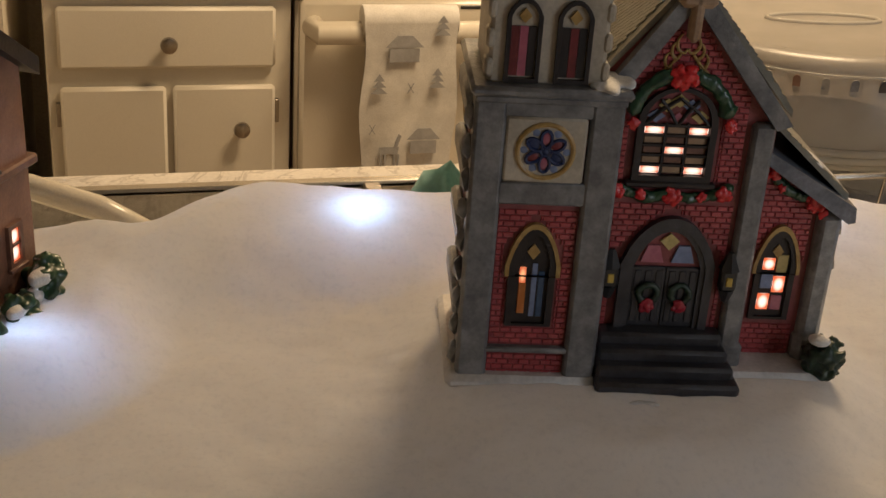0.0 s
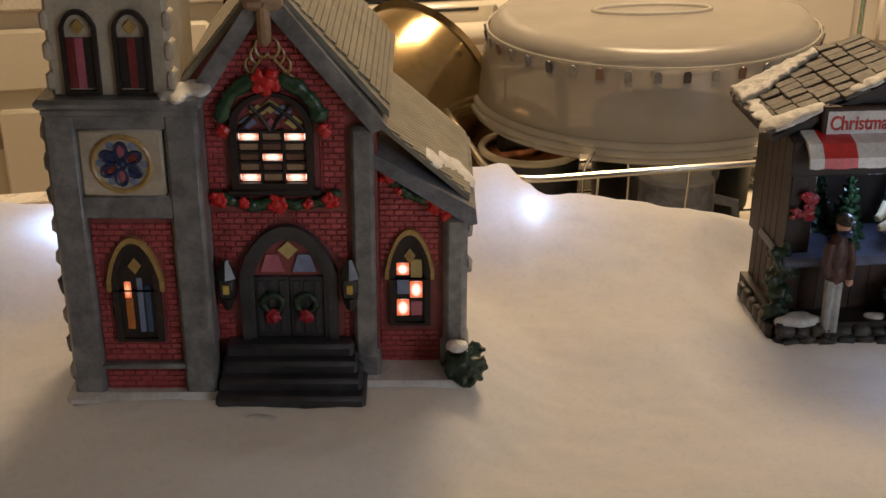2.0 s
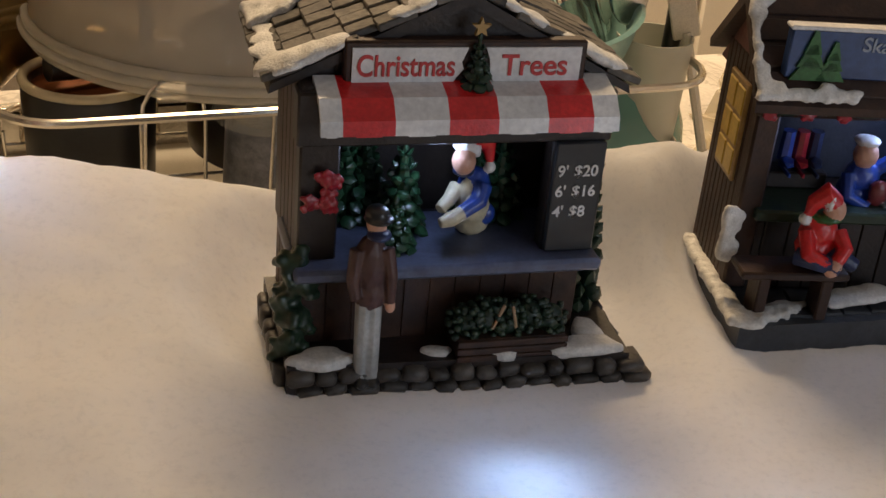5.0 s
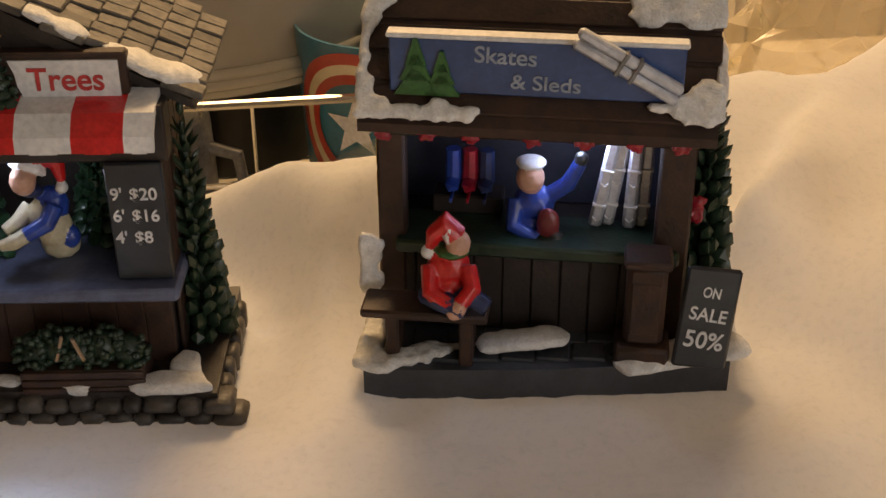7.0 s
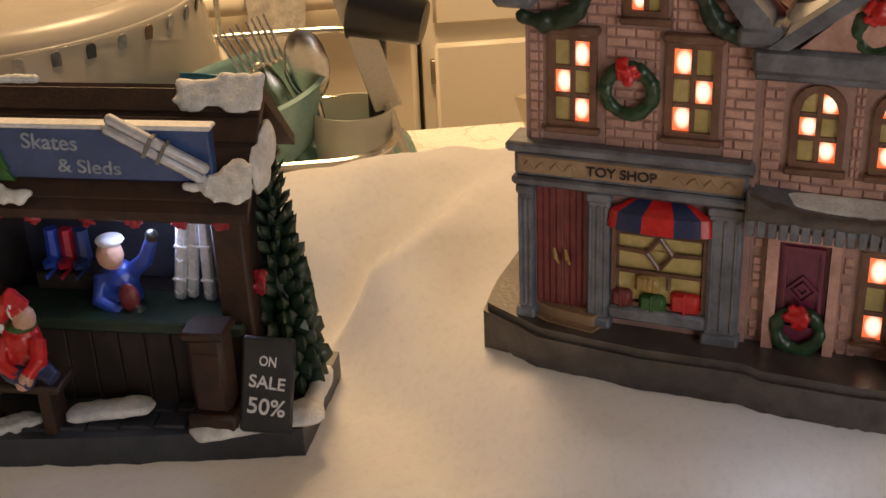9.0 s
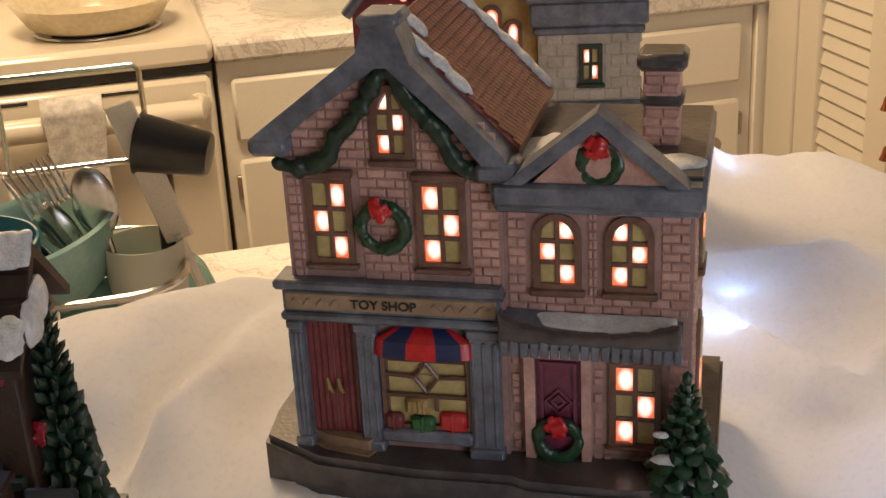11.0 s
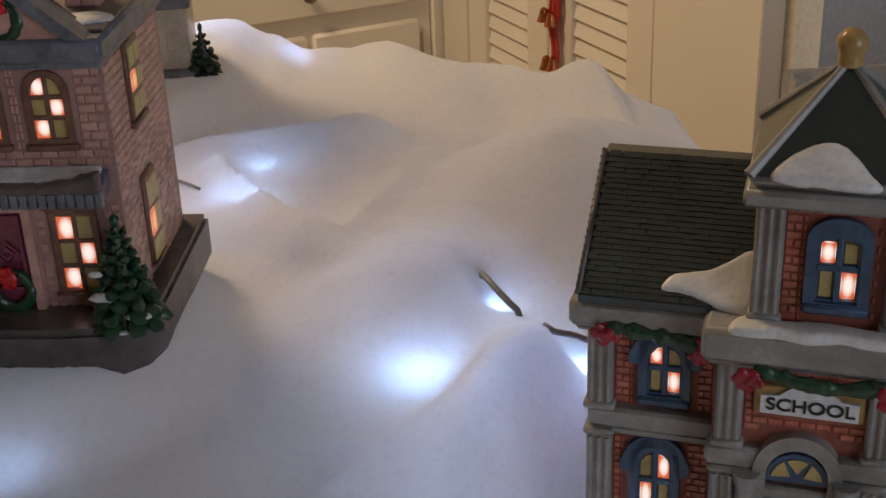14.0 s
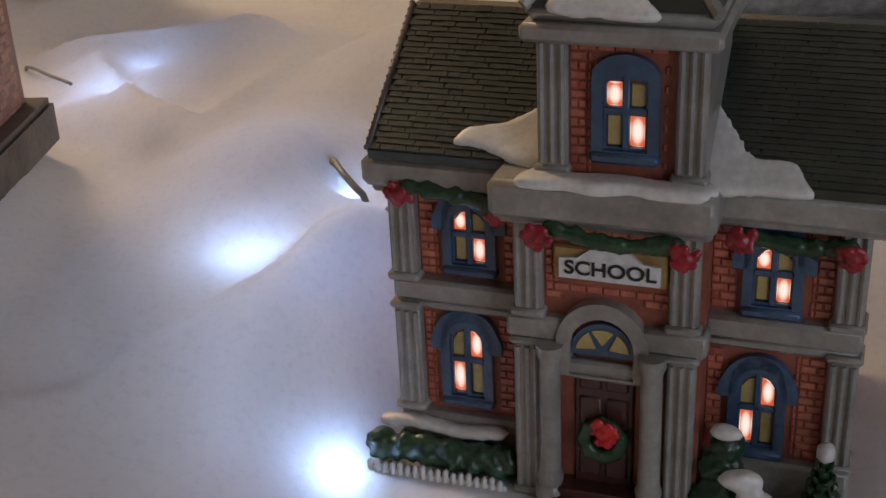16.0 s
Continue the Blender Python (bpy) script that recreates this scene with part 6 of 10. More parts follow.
    fir(bm, (0.0748, 0.025, 0.1205), 0.026, 0.0075, 6, 7)
    part("sign_tree", bm, "green_dark", c, smooth=True)
    bm = new_bm()
    pts = [(0.0748 + (0.0042 if i % 2 == 0 else 0.0018) * math.sin(i * math.pi / 5), 0.1490 + (0.0042 if i % 2 == 0 else 0.0018) * math.cos(i * math.pi / 5)) for i in range(10)]
    prism(bm, pts, 0.0238, 0.0262)
    part("star", bm, "gold", c, "small tan star")
    # roof: a front gable with shingles
    bm = new_bm()
    prism(bm, [(0.0715, 0.161), (-0.0095, 0.1235), (-0.0105, 0.1195), (0.0715, 0.155), (0.1475, 0.1175), (0.1465, 0.1215)], 0.0315, 0.112)
    rf = part("roof", bm, "wood_dark", c)
    bm = new_bm()
    prism(bm, [(0.004, 0.12), (0.137, 0.12), (0.137, 0.1215), (0.0715, 0.156), (0.004, 0.125)], 0.0345, 0.09)
    part("gable", bm, "wood_dark", c)
    for s in (-1, 1):
        run, fall = (0.082, 0.0375) if s < 0 else (0.076, 0.0395)
        ang = math.degrees(math.atan2(fall, run))
        for r in range(7):
            for k in range(8):
                f = (r + 0.55) / 7
                b2 = new_bm() if (r, k, s) == (0, 0, -1) else None
                if b2:
                    box(b2, -0.0086, 0, -0.0004, 0.0086, 0.0092, 0.0028, 0.0006)
                    first = part("shingle", b2, "shingle", rf)
                    ob = first
                else:
                    ob = first.copy()
                    scene.collection.objects.link(ob)
                ob.matrix_local = pose(0.0715 + s * run * f, 0.0300 + k * 0.0101 + (0.004 if r % 2 else 0) + random.uniform(-0.001, 0.001), 0.1622 - fall * f + random.uniform(-0.0004, 0.0006), random.uniform(-2, 2), s * (ang - 5 + random.uniform(-3, 2)), random.uniform(-4, 4))
    bm = new_bm()
    for u, d, sz in ((-0.0065, 0.04, 0.010), (-0.001, 0.037, 0.011), (0.007, 0.036, 0.010), (0.016, 0.0345, 0.008), (0.044, 0.035, 0.007), (0.052, 0.035, 0.008), (0.06, 0.036, 0.007), (0.09, 0.036, 0.007), (0.101, 0.036, 0.008), (0.120, 0.036, 0.007), (0.128, 0.036, 0.010), (0.136, 0.038, 0.010), (0.142, 0.043, 0.009)):
        v = 0.1645 - abs(u - 0.0715) * (0.457 if u < 0.0715 else 0.52)
        ball(bm, (u, d, v), sz, (1.1, 0.9, 0.32), 2, 0.3, Euler((0, radians(-24 if u < 0.0715 else 27), 0)).to_matrix())
    for k in range(4):
        ball(bm, (-0.006 + 0.002 * k, 0.055 + 0.013 * k, 0.1285), 0.010, (1, 1, 0.25), 2, 0.3)
    part("snow_cap", bm, "paint_snow", c, "white painted snow", smooth="all")
    bm = new_bm()
    splash(bm, pose(-0.0095, 0, 0.1270, 0, -24.8, 0) @ pose(0, 0, 0.0024), [(-0.002, 0.084), (0.010, 0.083), (0.024, 0.091), (0.040, 0.098), (0.058, 0.104), (0.060, 0.110), (0.030, 0.112), (-0.003, 0.112)], 0.0026)
    part("snow_cap", bm, "paint_snow", c, "white painted snow")
    # inside: trees and seller
    for u, d, h, r in ((0.029, 0.06, 0.047, 0.012), (0.052, 0.045, 0.046, 0.0115), (0.040, 0.068, 0.044, 0.011), (0.102, 0.056, 0.046, 0.0105), (0.093, 0.064, 0.044, 0.010), (0.046, 0.03, 0.022, 0.010)):
        b2 = new_bm()
        fir(b2, (u, d, 0.0505), h, r, 7, 8)
        part("small_tree", b2, "green", c, "small green moulded fir for sale", smooth=True)
    u = 0.081
    seller = figure(c, "seller_figure", [((u + 0.003, 0.037, 0.060), 0.0092, (0.95, 0.8, 1.15), 0), ((u + 0.004, 0.040, 0.051), 0.0098, (0.95, 0.8, 0.8), 0), ((u + 0.003, 0.038, 0.071), 0.0082, (1.0, 0.8, 1.1), 1), ((u - 0.0025, 0.0330, 0.066), 0.0062, (0.7, 0.5, 1.6), 0), ((u - 0.0055, 0.0305, 0.0860), 0.0062, (0.95, 1, 1.1), 2), ((u - 0.004, 0.0345, 0.0795), 0.0050, (1.1, 1, 0.6), 5),
                             ([(u + 0.006, 0.032, 0.073), (u + 0.003, 0.027, 0.067), (u - 0.006, 0.024, 0.063)], [0.0046, 0.0042, 0.0036], 1), ([(u - 0.006, 0.024, 0.063), (u - 0.012, 0.022, 0.0605), (u - 0.0175, 0.021, 0.0595)], [0.0036, 0.0036, 0.0026], 0), ([(u - 0.006, 0.036, 0.071), (u - 0.011, 0.031, 0.066), (u - 0.0165, 0.027, 0.0635)], [0.0040, 0.0036, 0.0028], 0), ((u + 0.010, 0.036, 0.0560), 0.0052, (0.9, 0.8, 1.1), 1),
                             ([(u - 0.004, 0.036, 0.0920), (u + 0.002, 0.038, 0.0955), (u + 0.0085, 0.038, 0.0910), (u + 0.0095, 0.037, 0.0830)], [0.0064, 0.0060, 0.0042, 0.0022], 3), ([(u - 0.0105, 0.033, 0.0930), (u - 0.0050, 0.0295, 0.0945), (u + 0.0010, 0.0325, 0.0905), (u + 0.0025, 0.036, 0.0865)], [0.0018, 0.0024, 0.0024, 0.0018], 4), ((u + 0.0095, 0.036, 0.0800), 0.0030, (1, 1, 1), 4)],
           ["apron", "blue", "skin", "bright_red", "white", "navy"], "small seller in blue with cream apron and red cap")
    seller.matrix_local = pose(0.080, 0.036, 0.0560) @ Matrix.Scale(0.92, 4) @ pose(-0.081, -0.036, -0.0505)
    u = 0.0325
    customer = figure(c, "customer_figure", [((u, 0.002, 0.058), 0.0098, (1, 0.75, 1.55), 0), ((u + 0.001, 0.002, 0.046), 0.0095, (1, 0.75, 1.0), 0), ((u + 0.002, 0.002, 0.0785), 0.0058, (1, 1, 1.1), 1), ((u + 0.002, 0.002, 0.0825), 0.0066, (1, 1, 0.5), 2), ((u + 0.0025, 0.0, 0.0805), 0.0082, (1, 1, 0.18), 2),
                               ([(u - 0.002, 0.002, 0.042), (u - 0.002, 0.001, 0.004)], [0.005, 0.0042], 3), ([(u + 0.003, 0.002, 0.042), (u + 0.0035, 0.0, 0.004)], [0.005, 0.0042], 3), ((u - 0.002, -0.002, 0.003), 0.0042, (1, 1.4, 0.6), 2), ((u + 0.0045, -0.002, 0.003), 0.0042, (1, 1.4, 0.6), 2),
                               ([(u - 0.008, 0.0, 0.067), (u - 0.010, -0.002, 0.054), (u - 0.008, -0.004, 0.045)], [0.004, 0.0036, 0.003], 0), ([(u + 0.008, 0.0, 0.067), (u + 0.0105, -0.003, 0.055), (u + 0.0105, -0.003, 0.043)], [0.004, 0.0036, 0.003], 0), ((u + 0.0108, -0.003, 0.041), 0.003, (1, 1, 1.2), 1),
                               ((u + 0.003, -0.001, 0.0735), 0.0062, (1.1, 1, 0.4), 4)], ["coat_brown", "skin", "black", "trousers", "navy"], "small customer in brown coat and pale trousers")
    customer.matrix_local = pose(0.0295, 0.002, 0.003) @ Matrix.Diagonal((0.80, 0.85, 0.98, 1)) @ pose(-0.0325, -0.002, -0.003)
    # price board
    bm = new_bm()
    box(bm, 0.1115, 0.0172, 0.0510, 0.1345, 0.0205, 0.1020, 0.0008)
    pb = part("price_board", bm, "board", c, "black price board with white figures", smooth=True)
    for v, a, b in ((0.0868, "9'", "$20"), (0.0775, "6'", "$16"), (0.0680, "4'", "$8")):
        words("lettering", a, 0.1130, 0.0169, v, 0.0072, "chalk", pb)
        words("lettering", b, 0.1206, 0.0169, v, 0.0072, "chalk", pb)
    # poinsettia, shrubs, crate of cut trees, snow
    for k in range(5):
        bm = new_bm()
        flower(bm, (0.0105 + random.uniform(-0.005, 0.005), 0.017, 0.084 + random.uniform(-0.007, 0.008)), 0.005)
        part("blossom", bm, "red", c, "red blossom on the post", smooth="all")
    bm = new_bm()
    for k in range(6):
        clumps(bm, (-0.001 + random.uniform(-0.002, 0.004), 0.016 + 0.004 * (k % 2), 0.011 + 0.0078 * k), (0.008, 0.007, 0.006), 12, 0.003)
    part("shrub", bm, "green_dark", c, "dark green climbing shrub", smooth="all")
    bm = new_bm()
    fir(bm, (0.1385, 0.046, 0.006), 0.112, 0.0125, 14, 11)
    part("side_tree", bm, "green_dark", c, "tall dark green fir at the side wall", smooth=True)
    bm = new_bm()
    box(bm, 0.071, -0.0005, 0.008, 0.121, 0.021, 0.0195, 0.001)
    for k in range(3):
        box(bm, 0.0705, -0.0015, 0.009 + 0.0037 * k, 0.1215, 0.0, 0.012 + 0.0037 * k, 0.0004)
    part("crate", bm, "wood", c, "brown crate", smooth=True)
    for k in range(5):
        bm = new_bm()
        u0 = 0.076 + 0.0095 * k
        clumps(bm, (u0, 0.007, 0.0245 + 0.002 * (k % 2)), (0.0085, 0.0075, 0.0085), 46, 0.0020, 0.35)
        part("bough", bm, "green_dark", c, "dark green cut bough in the crate", smooth="all")
    bm = new_bm()
    for a, b in (((0.086, 0.001, 0.024), (0.090, -0.0005, 0.036)), ((0.097, 0.001, 0.024), (0.094, -0.0005, 0.035))):
        tube(bm, [a, b], 0.0008, 5)
    part("twine", bm, "tan", c, smooth=True)
    for u0, u1, d0, d1, v in ((-0.003, 0.026, 0.0, 0.012, 0.0115), (0.056, 0.070, 0.002, 0.010, 0.0105), (0.083, 0.101, -0.002, 0.004, 0.0115), (0.116, 0.149, -0.006, 0.011, 0.0120), (0.130, 0.143, 0.004, 0.024, 0.0128)):
        bm = new_bm()
        a, b = (u1 - u0) / 2, (d1 - d0) / 2
        sheet(bm, pose((u0 + u1) / 2, (d0 + d1) / 2, v - 0.0006), [(a * (1 + 0.25 * math.sin(3 * t + u0 * 900)) * math.cos(t), b * (1 + 0.25 * math.sin(2 * t + u0 * 500)) * math.sin(t)) for t in [k * math.pi / 6 for k in range(12)]], 0.0030)
        part("snow_patch", bm, "paint_snow", c, "white painted snow on the base", smooth="all")
    # a small shaded bulb under the roof lights the counter
    lm = lamp("stall_lamp", "POINT", (0, 0, 0), 0.028, (0.66, 0.76, 1.0), 0.006)
    lm.parent = c
    lm.matrix_local = pose(0.062, 0.030, 0.097)
    return c


tree_stall()


# ---- the skate stall ----
def skate_stall():
    c = thing("market_stall", pose(0.6111, 0.7445, -0.0366, 0, 0, 3), "dark resin market stall for skates and sleds, snow on its roof", "model stall", "market stalls")
    bm = new_bm()
    prism(bm, [(-0.005, -0.002), (0.060, 0.006), (0.143, 0.021), (0.144, 0.085), (-0.005, 0.1)], -0.005, 0.0095, "z")
    base = part("base", bm, "slate_tile", c, "dark slate paved base")
    for k in range(9):
        for r in range(2):
            u = 0.006 + 0.0145 * k + 0.006 * r
            d = 0.0045 + 0.0125 * r + u * 0.14
            b2 = new_bm()
            box(b2, u, d, 0.0085, u + 0.0138, d + 0.0118, 0.0108, 0.0007)
            part("slab", b2, "slate_tile", base)
    for name, q in (("counter_base", (-0.002, 0.037, 0.008, 0.122, 0.088, 0.048)), ("back_wall", (-0.002, 0.080, 0.048, 0.122, 0.088, 0.112)), ("side_wall", (-0.002, 0.037, 0.048, 0.002, 0.080, 0.112)), ("side_wall", (0.116, 0.037, 0.048, 0.122, 0.080, 0.112))):
        bm = new_bm()
        box(bm, *q, 0.001)
        part(name, bm, "stall_inside" if name == "back_wall" else "wood_dark", c, smooth=True)
    for k in range(9):
        b2 = new_bm()
        box(b2, -0.0035, 0.0385 + 0.0054 * k, 0.010, -0.0018, 0.0435 + 0.0054 * k, 0.118, 0.0005)
        part("plank", b2, "wood", c)
    for k in range(10):
        b2 = new_bm()
        box(b2, 0.0 + 0.012 * k, 0.0345, 0.010, 0.0116 + 0.012 * k, 0.0375, 0.0475, 0.0005)
        part("plank", b2, "wood_dark", c)
    for u0, u1 in ((-0.0035, 0.008), (0.1085, 0.1225)):
        b2 = new_bm()
        box(b2, u0, 0.0335, 0.010, u1, 0.042, 0.104, 0.0012)
        part("post", b2, "wood", c, smooth=True)
    bm = new_bm()
    box(bm, 0.004, 0.029, 0.0475, 0.119, 0.058, 0.0535, 0.0012)
    part("counter", bm, "green_dark", c, "very dark green counter top", smooth=True)
    bm = new_bm()
    box(bm, -0.0045, 0.0325, 0.0985, 0.1235, 0.040, 0.1085, 0.0012)
    part("lintel", bm, "wood", c, smooth=True)
    # roof: front slope, ridge and back slope
    bm = new_bm()
    prism(bm, [(0.024, 0.1075), (0.0245, 0.1035), (0.062, 0.1415), (0.098, 0.108), (0.0995, 0.112), (0.062, 0.1485)], -0.009, 0.1285, "x")
    rf = part("roof", bm, "wood", c, "dark brown plank roof")
    for k in range(4):
        f = 0.08 + 0.23 * k
        b2 = new_bm()
        m = pose(0, 0.0245 + 0.0375 * f, 0.108 + 0.0405 * f, 47.2, 0, 0)
        box(b2, -0.0095, 0.0, -0.0006, 0.129, 0.0105, 0.0013, 0.0005, m)
        part("plank", b2, "wood", rf)
    bm = new_bm()
    prism(bm, [(0.028, 0.105), (0.096, 0.105), (0.062, 0.142)], -0.003, 0.1225, "x")
    part("gable", bm, "wood_red", c)
    # sign
    bm = new_bm()
    box(bm, 0.003, 0.030, 0.1185, 0.1145, 0.036, 0.1408, 0.0008)
    sg = part("sign", bm, "sign_blue", c, "blue sign with white edge", smooth=True)
    bm = new_bm()
    box(bm, 0.002, 0.0295, 0.1403, 0.1155, 0.037, 0.1423, 0.0006)
    part("edging", bm, "white", sg)
    words("lettering", "Skates", 0.0355, 0.0297, 0.1322, 0.0092, "sign_letter", sg, 0.0235, -2)
    words("lettering", "& Sleds", 0.0495, 0.0297, 0.1222, 0.0082, "sign_letter", sg, 0.0265, -2)
    for u, s in ((0.0135, 1.0), (0.0235, 0.8)):
        b2 = new_bm()
        for k in range(3):
            w, z = (0.0085 - 0.0022 * k) * s, 0.1180 + 0.0060 * k * s
            prism(b2, [(u - w, z), (u + w, z), (u + w * 0.2, z + 0.0105 * s), (u - w * 0.2, z + 0.0105 * s)], 0.0285, 0.031)
        part("sign_tree", b2, "green_mid", c, "green cut-out tree on the sign")
    sk = new_bm()
    for k in (0, 1):
        m = pose(0.0925 + 0.0017 * k, 0.0265, 0.1318 + 0.0042 * k, 0, 29, 0)
        box(sk, -0.0225, -0.002, -0.002, 0.0225, 0.0025, 0.0021, 0.0012, m)
    m = pose(0.0935, 0.0265, 0.1339, 0, 29, 0)
    skis = part("skis", sk, "silver", c, "pair of silver-white skis on the sign", smooth=True)
    b2 = new_bm()
    for x in (-0.003, 0.003):
        box(b2, x - 0.0008, -0.0027, -0.0048, x + 0.0008, 0.003, 0.0048, 0.0002, m)
    part("binding", b2, "grey_glaze", skis)
    # snow on the roof, posts and ground
    def drift(lst):
        b = new_bm()
        for x, y, z, sx, sy, sz, tl in lst:
            ball(b, (x, y, z), 1, (sx * 1.15, sy * 1.35, sz), 2, 0.3, Euler((radians(tl), 0, 0)).to_matrix())
        return part("snow_cap", b, "paint_snow", c, "white painted snow", smooth="all")
    slope = pose(0, 0.0225, 0.1085, 47.2, 0, 0) @ Matrix.Diagonal((1, 0.885, 1, 1))
    for outline in ([(-0.011, 0.001), (0.008, 0.000), (0.018, 0.001), (0.030, 0.002), (0.043, 0.005), (0.034, 0.008), (0.024, 0.0095), (0.014, 0.0085), (0.004, 0.009), (-0.003, 0.012), (-0.006, 0.022), (-0.0065, 0.034), (-0.004, 0.05), (0.006, 0.060), (0.034, 0.0615), (0.030, 0.065), (-0.0085, 0.065), (-0.0105, 0.03)],
                    [(0.104, 0.012), (0.111, 0.009), (0.118, 0.004), (0.126, 0.003), (0.1295, 0.012), (0.128, 0.024), (0.124, 0.027), (0.120, 0.025), (0.116, 0.017)],
                    [(0.092, 0.052), (0.096, 0.056), (0.093, 0.064), (0.128, 0.066), (0.129, 0.050), (0.120, 0.047), (0.112, 0.052), (0.102, 0.048)]):
        b2 = new_bm()
        splash(b2, slope @ pose(0, 0, 0.0022), outline, 0.0024)
        part("snow_cap", b2, "paint_snow", c, "white painted snow")
    drift([(0.1290, 0.045, 0.119, 0.003, 0.008, 0.011, 0), (0.1290, 0.056, 0.125, 0.003, 0.008, 0.011, 0)])
    for m, outline, t in ((pose(0, 0.0300, 0, 90, 0, 0), [(-0.012, 0.030), (-0.006, 0.026), (-0.002, 0.031), (-0.004, 0.040), (-0.001, 0.047), (-0.003, 0.053), (-0.009, 0.054), (-0.012, 0.047), (-0.010, 0.039)], 0.003),
                          (pose(0, 0, 0.0105), [(-0.011, 0.086), (-0.0105, 0.004), (-0.006, -0.004), (0.004, -0.003), (0.012, 0.004), (0.030, 0.013), (0.032, 0.019), (0.018, 0.017), (0.008, 0.012), (0.001, 0.008), (-0.001, 0.030), (-0.003, 0.086)], 0.0034)):
        b2 = new_bm()
        splash(b2, m, outline, t)
        part("snow_cap", b2, "paint_snow", c, "white painted snow")
    drift([(0.046 + 0.006 * k, 0.0185 + 0.001 * k, 0.0135 + 0.0006 * k, 0.007, 0.006, 0.003, 0) for k in range(5)])
    drift([(0.104 + 0.0065 * k, 0.0165 + 0.002 * k, 0.0105 + 0.0004 * k, 0.008, 0.007, 0.0045, 0) for k in range(7)] + [(0.1425, 0.034 + 0.009 * k, 0.010, 0.004, 0.007, 0.005, 0) for k in range(4)])
    # red blossoms along the eave
    for u in (0.0, 0.0175, 0.0345, 0.0585, 0.0785, 0.0985, 0.1155):
        b2 = new_bm()
        flower(b2, (u, 0.0285, 0.1015), 0.0042)
        part("blossom", b2, "red", c, smooth="all")
    bm = new_bm()
    swag(bm, (0.0, 0.1025), (0.118, 0.1035), 0.0004, 0.0024, 44, 0.0305)
    part("garland", bm, "green_dark", c, smooth="all")
    # side window
    bm = new_bm()
    box(bm, -0.0055, 0.046, 0.060, -0.0030, 0.072, 0.108, 0.0008)
    win = part("window", bm, "gold", c, "side window with yellow panes", smooth=True)
    for r in range(3):
        for k in range(2):
            b2 = new_bm()
            box(b2, -0.0062, 0.0475 + 0.012 * k, 0.0625 + 0.0148 * r, -0.0050, 0.0580 + 0.012 * k, 0.0755 + 0.0148 * r, 0.0006)
            part("pane", b2, "yellow", win)
    # fir at the far side
    bm = new_bm()
    fir(bm, (0.1275, 0.060, 0.008), 0.124, 0.0155, 17, 13)
    part("side_tree", bm, "green_dark", c, "tall dark green fir against the wall", smooth=True)
    bm = new_bm()
    for u, d, v in ((0.1245, 0.040, 0.066), (0.125, 0.041, 0.072)):
        flower(bm, (u, d, v), 0.0042)
    part("blossom", bm, "red", c, smooth="all")
    # bench with the sitting figure
    b = new_bm()
    box(b, -0.0068, 0.004, 0.0305, 0.0445, 0.022, 0.0345, 0.001)
    bench = part("bench", b, "wood", c, "brown bench", smooth=True)
    for u in (0.003, 0.033):
        b2 = new_bm()
        box(b2, u, 0.006, 0.0085, u + 0.0055, 0.020, 0.031, 0.0008)
        part("leg", b2, "wood", bench)
    u = 0.030
    sitter = figure(c, "sitting_figure", [((u, 0.013, 0.050), 0.0105, (1.0, 0.8, 1.2), 0), ((u, 0.013, 0.043), 0.0105, (1.05, 0.85, 0.9), 0), ((u + 0.0048, 0.010, 0.0650), 0.0060, (0.95, 1, 1.1), 1), ((u + 0.002, 0.011, 0.0605), 0.0068, (1.2, 1.1, 0.4), 4),
                              ([(u + 0.003, 0.011, 0.0685), (u - 0.001, 0.011, 0.0745), (u - 0.006, 0.012, 0.068), (u - 0.0085, 0.012, 0.061)], [0.0062, 0.0056, 0.0045, 0.002], 0), ((u + 0.0005, 0.011, 0.0700), 0.0064, (0.42, 1.0, 0.95), 2), ((u - 0.0092, 0.012, 0.0585), 0.0034, (1, 1, 1), 2),
                              ([(u - 0.008, 0.010, 0.053), (u - 0.007, 0.003, 0.043), (u + 0.004, -0.001, 0.038)], [0.0045, 0.0042, 0.0034], 0), ([(u + 0.009, 0.010, 0.053), (u + 0.012, 0.003, 0.046), (u + 0.007, -0.001, 0.040)], [0.0045, 0.0042, 0.0034], 0), ((u + 0.0065, -0.002, 0.0385), 0.0036, (1, 1, 1.1), 1), ((u + 0.0045, -0.0025, 0.0355), 0.003, (1.2, 1, 1), 1),
                              ([(u - 0.010, 0.010, 0.038), (u - 0.002, 0.002, 0.039), (u + 0.009, -0.002, 0.037)], [0.0052, 0.005, 0.0042], 3), ([(u + 0.004, 0.010, 0.039), (u + 0.012, 0.004, 0.041), (u + 0.019, 0.002, 0.037)], [0.0052, 0.005, 0.004], 3)],
           ["bright_red", "skin", "white", "navy", "green_mid"], "small sitting figure in red coat and cap")
    sitter.matrix_local = pose(0.028, 0.013, 0.0375) @ Matrix.Scale(0.88, 4) @ pose(-0.030, -0.013, -0.0345)
    # seller, boots and sledges inside
    u = 0.060
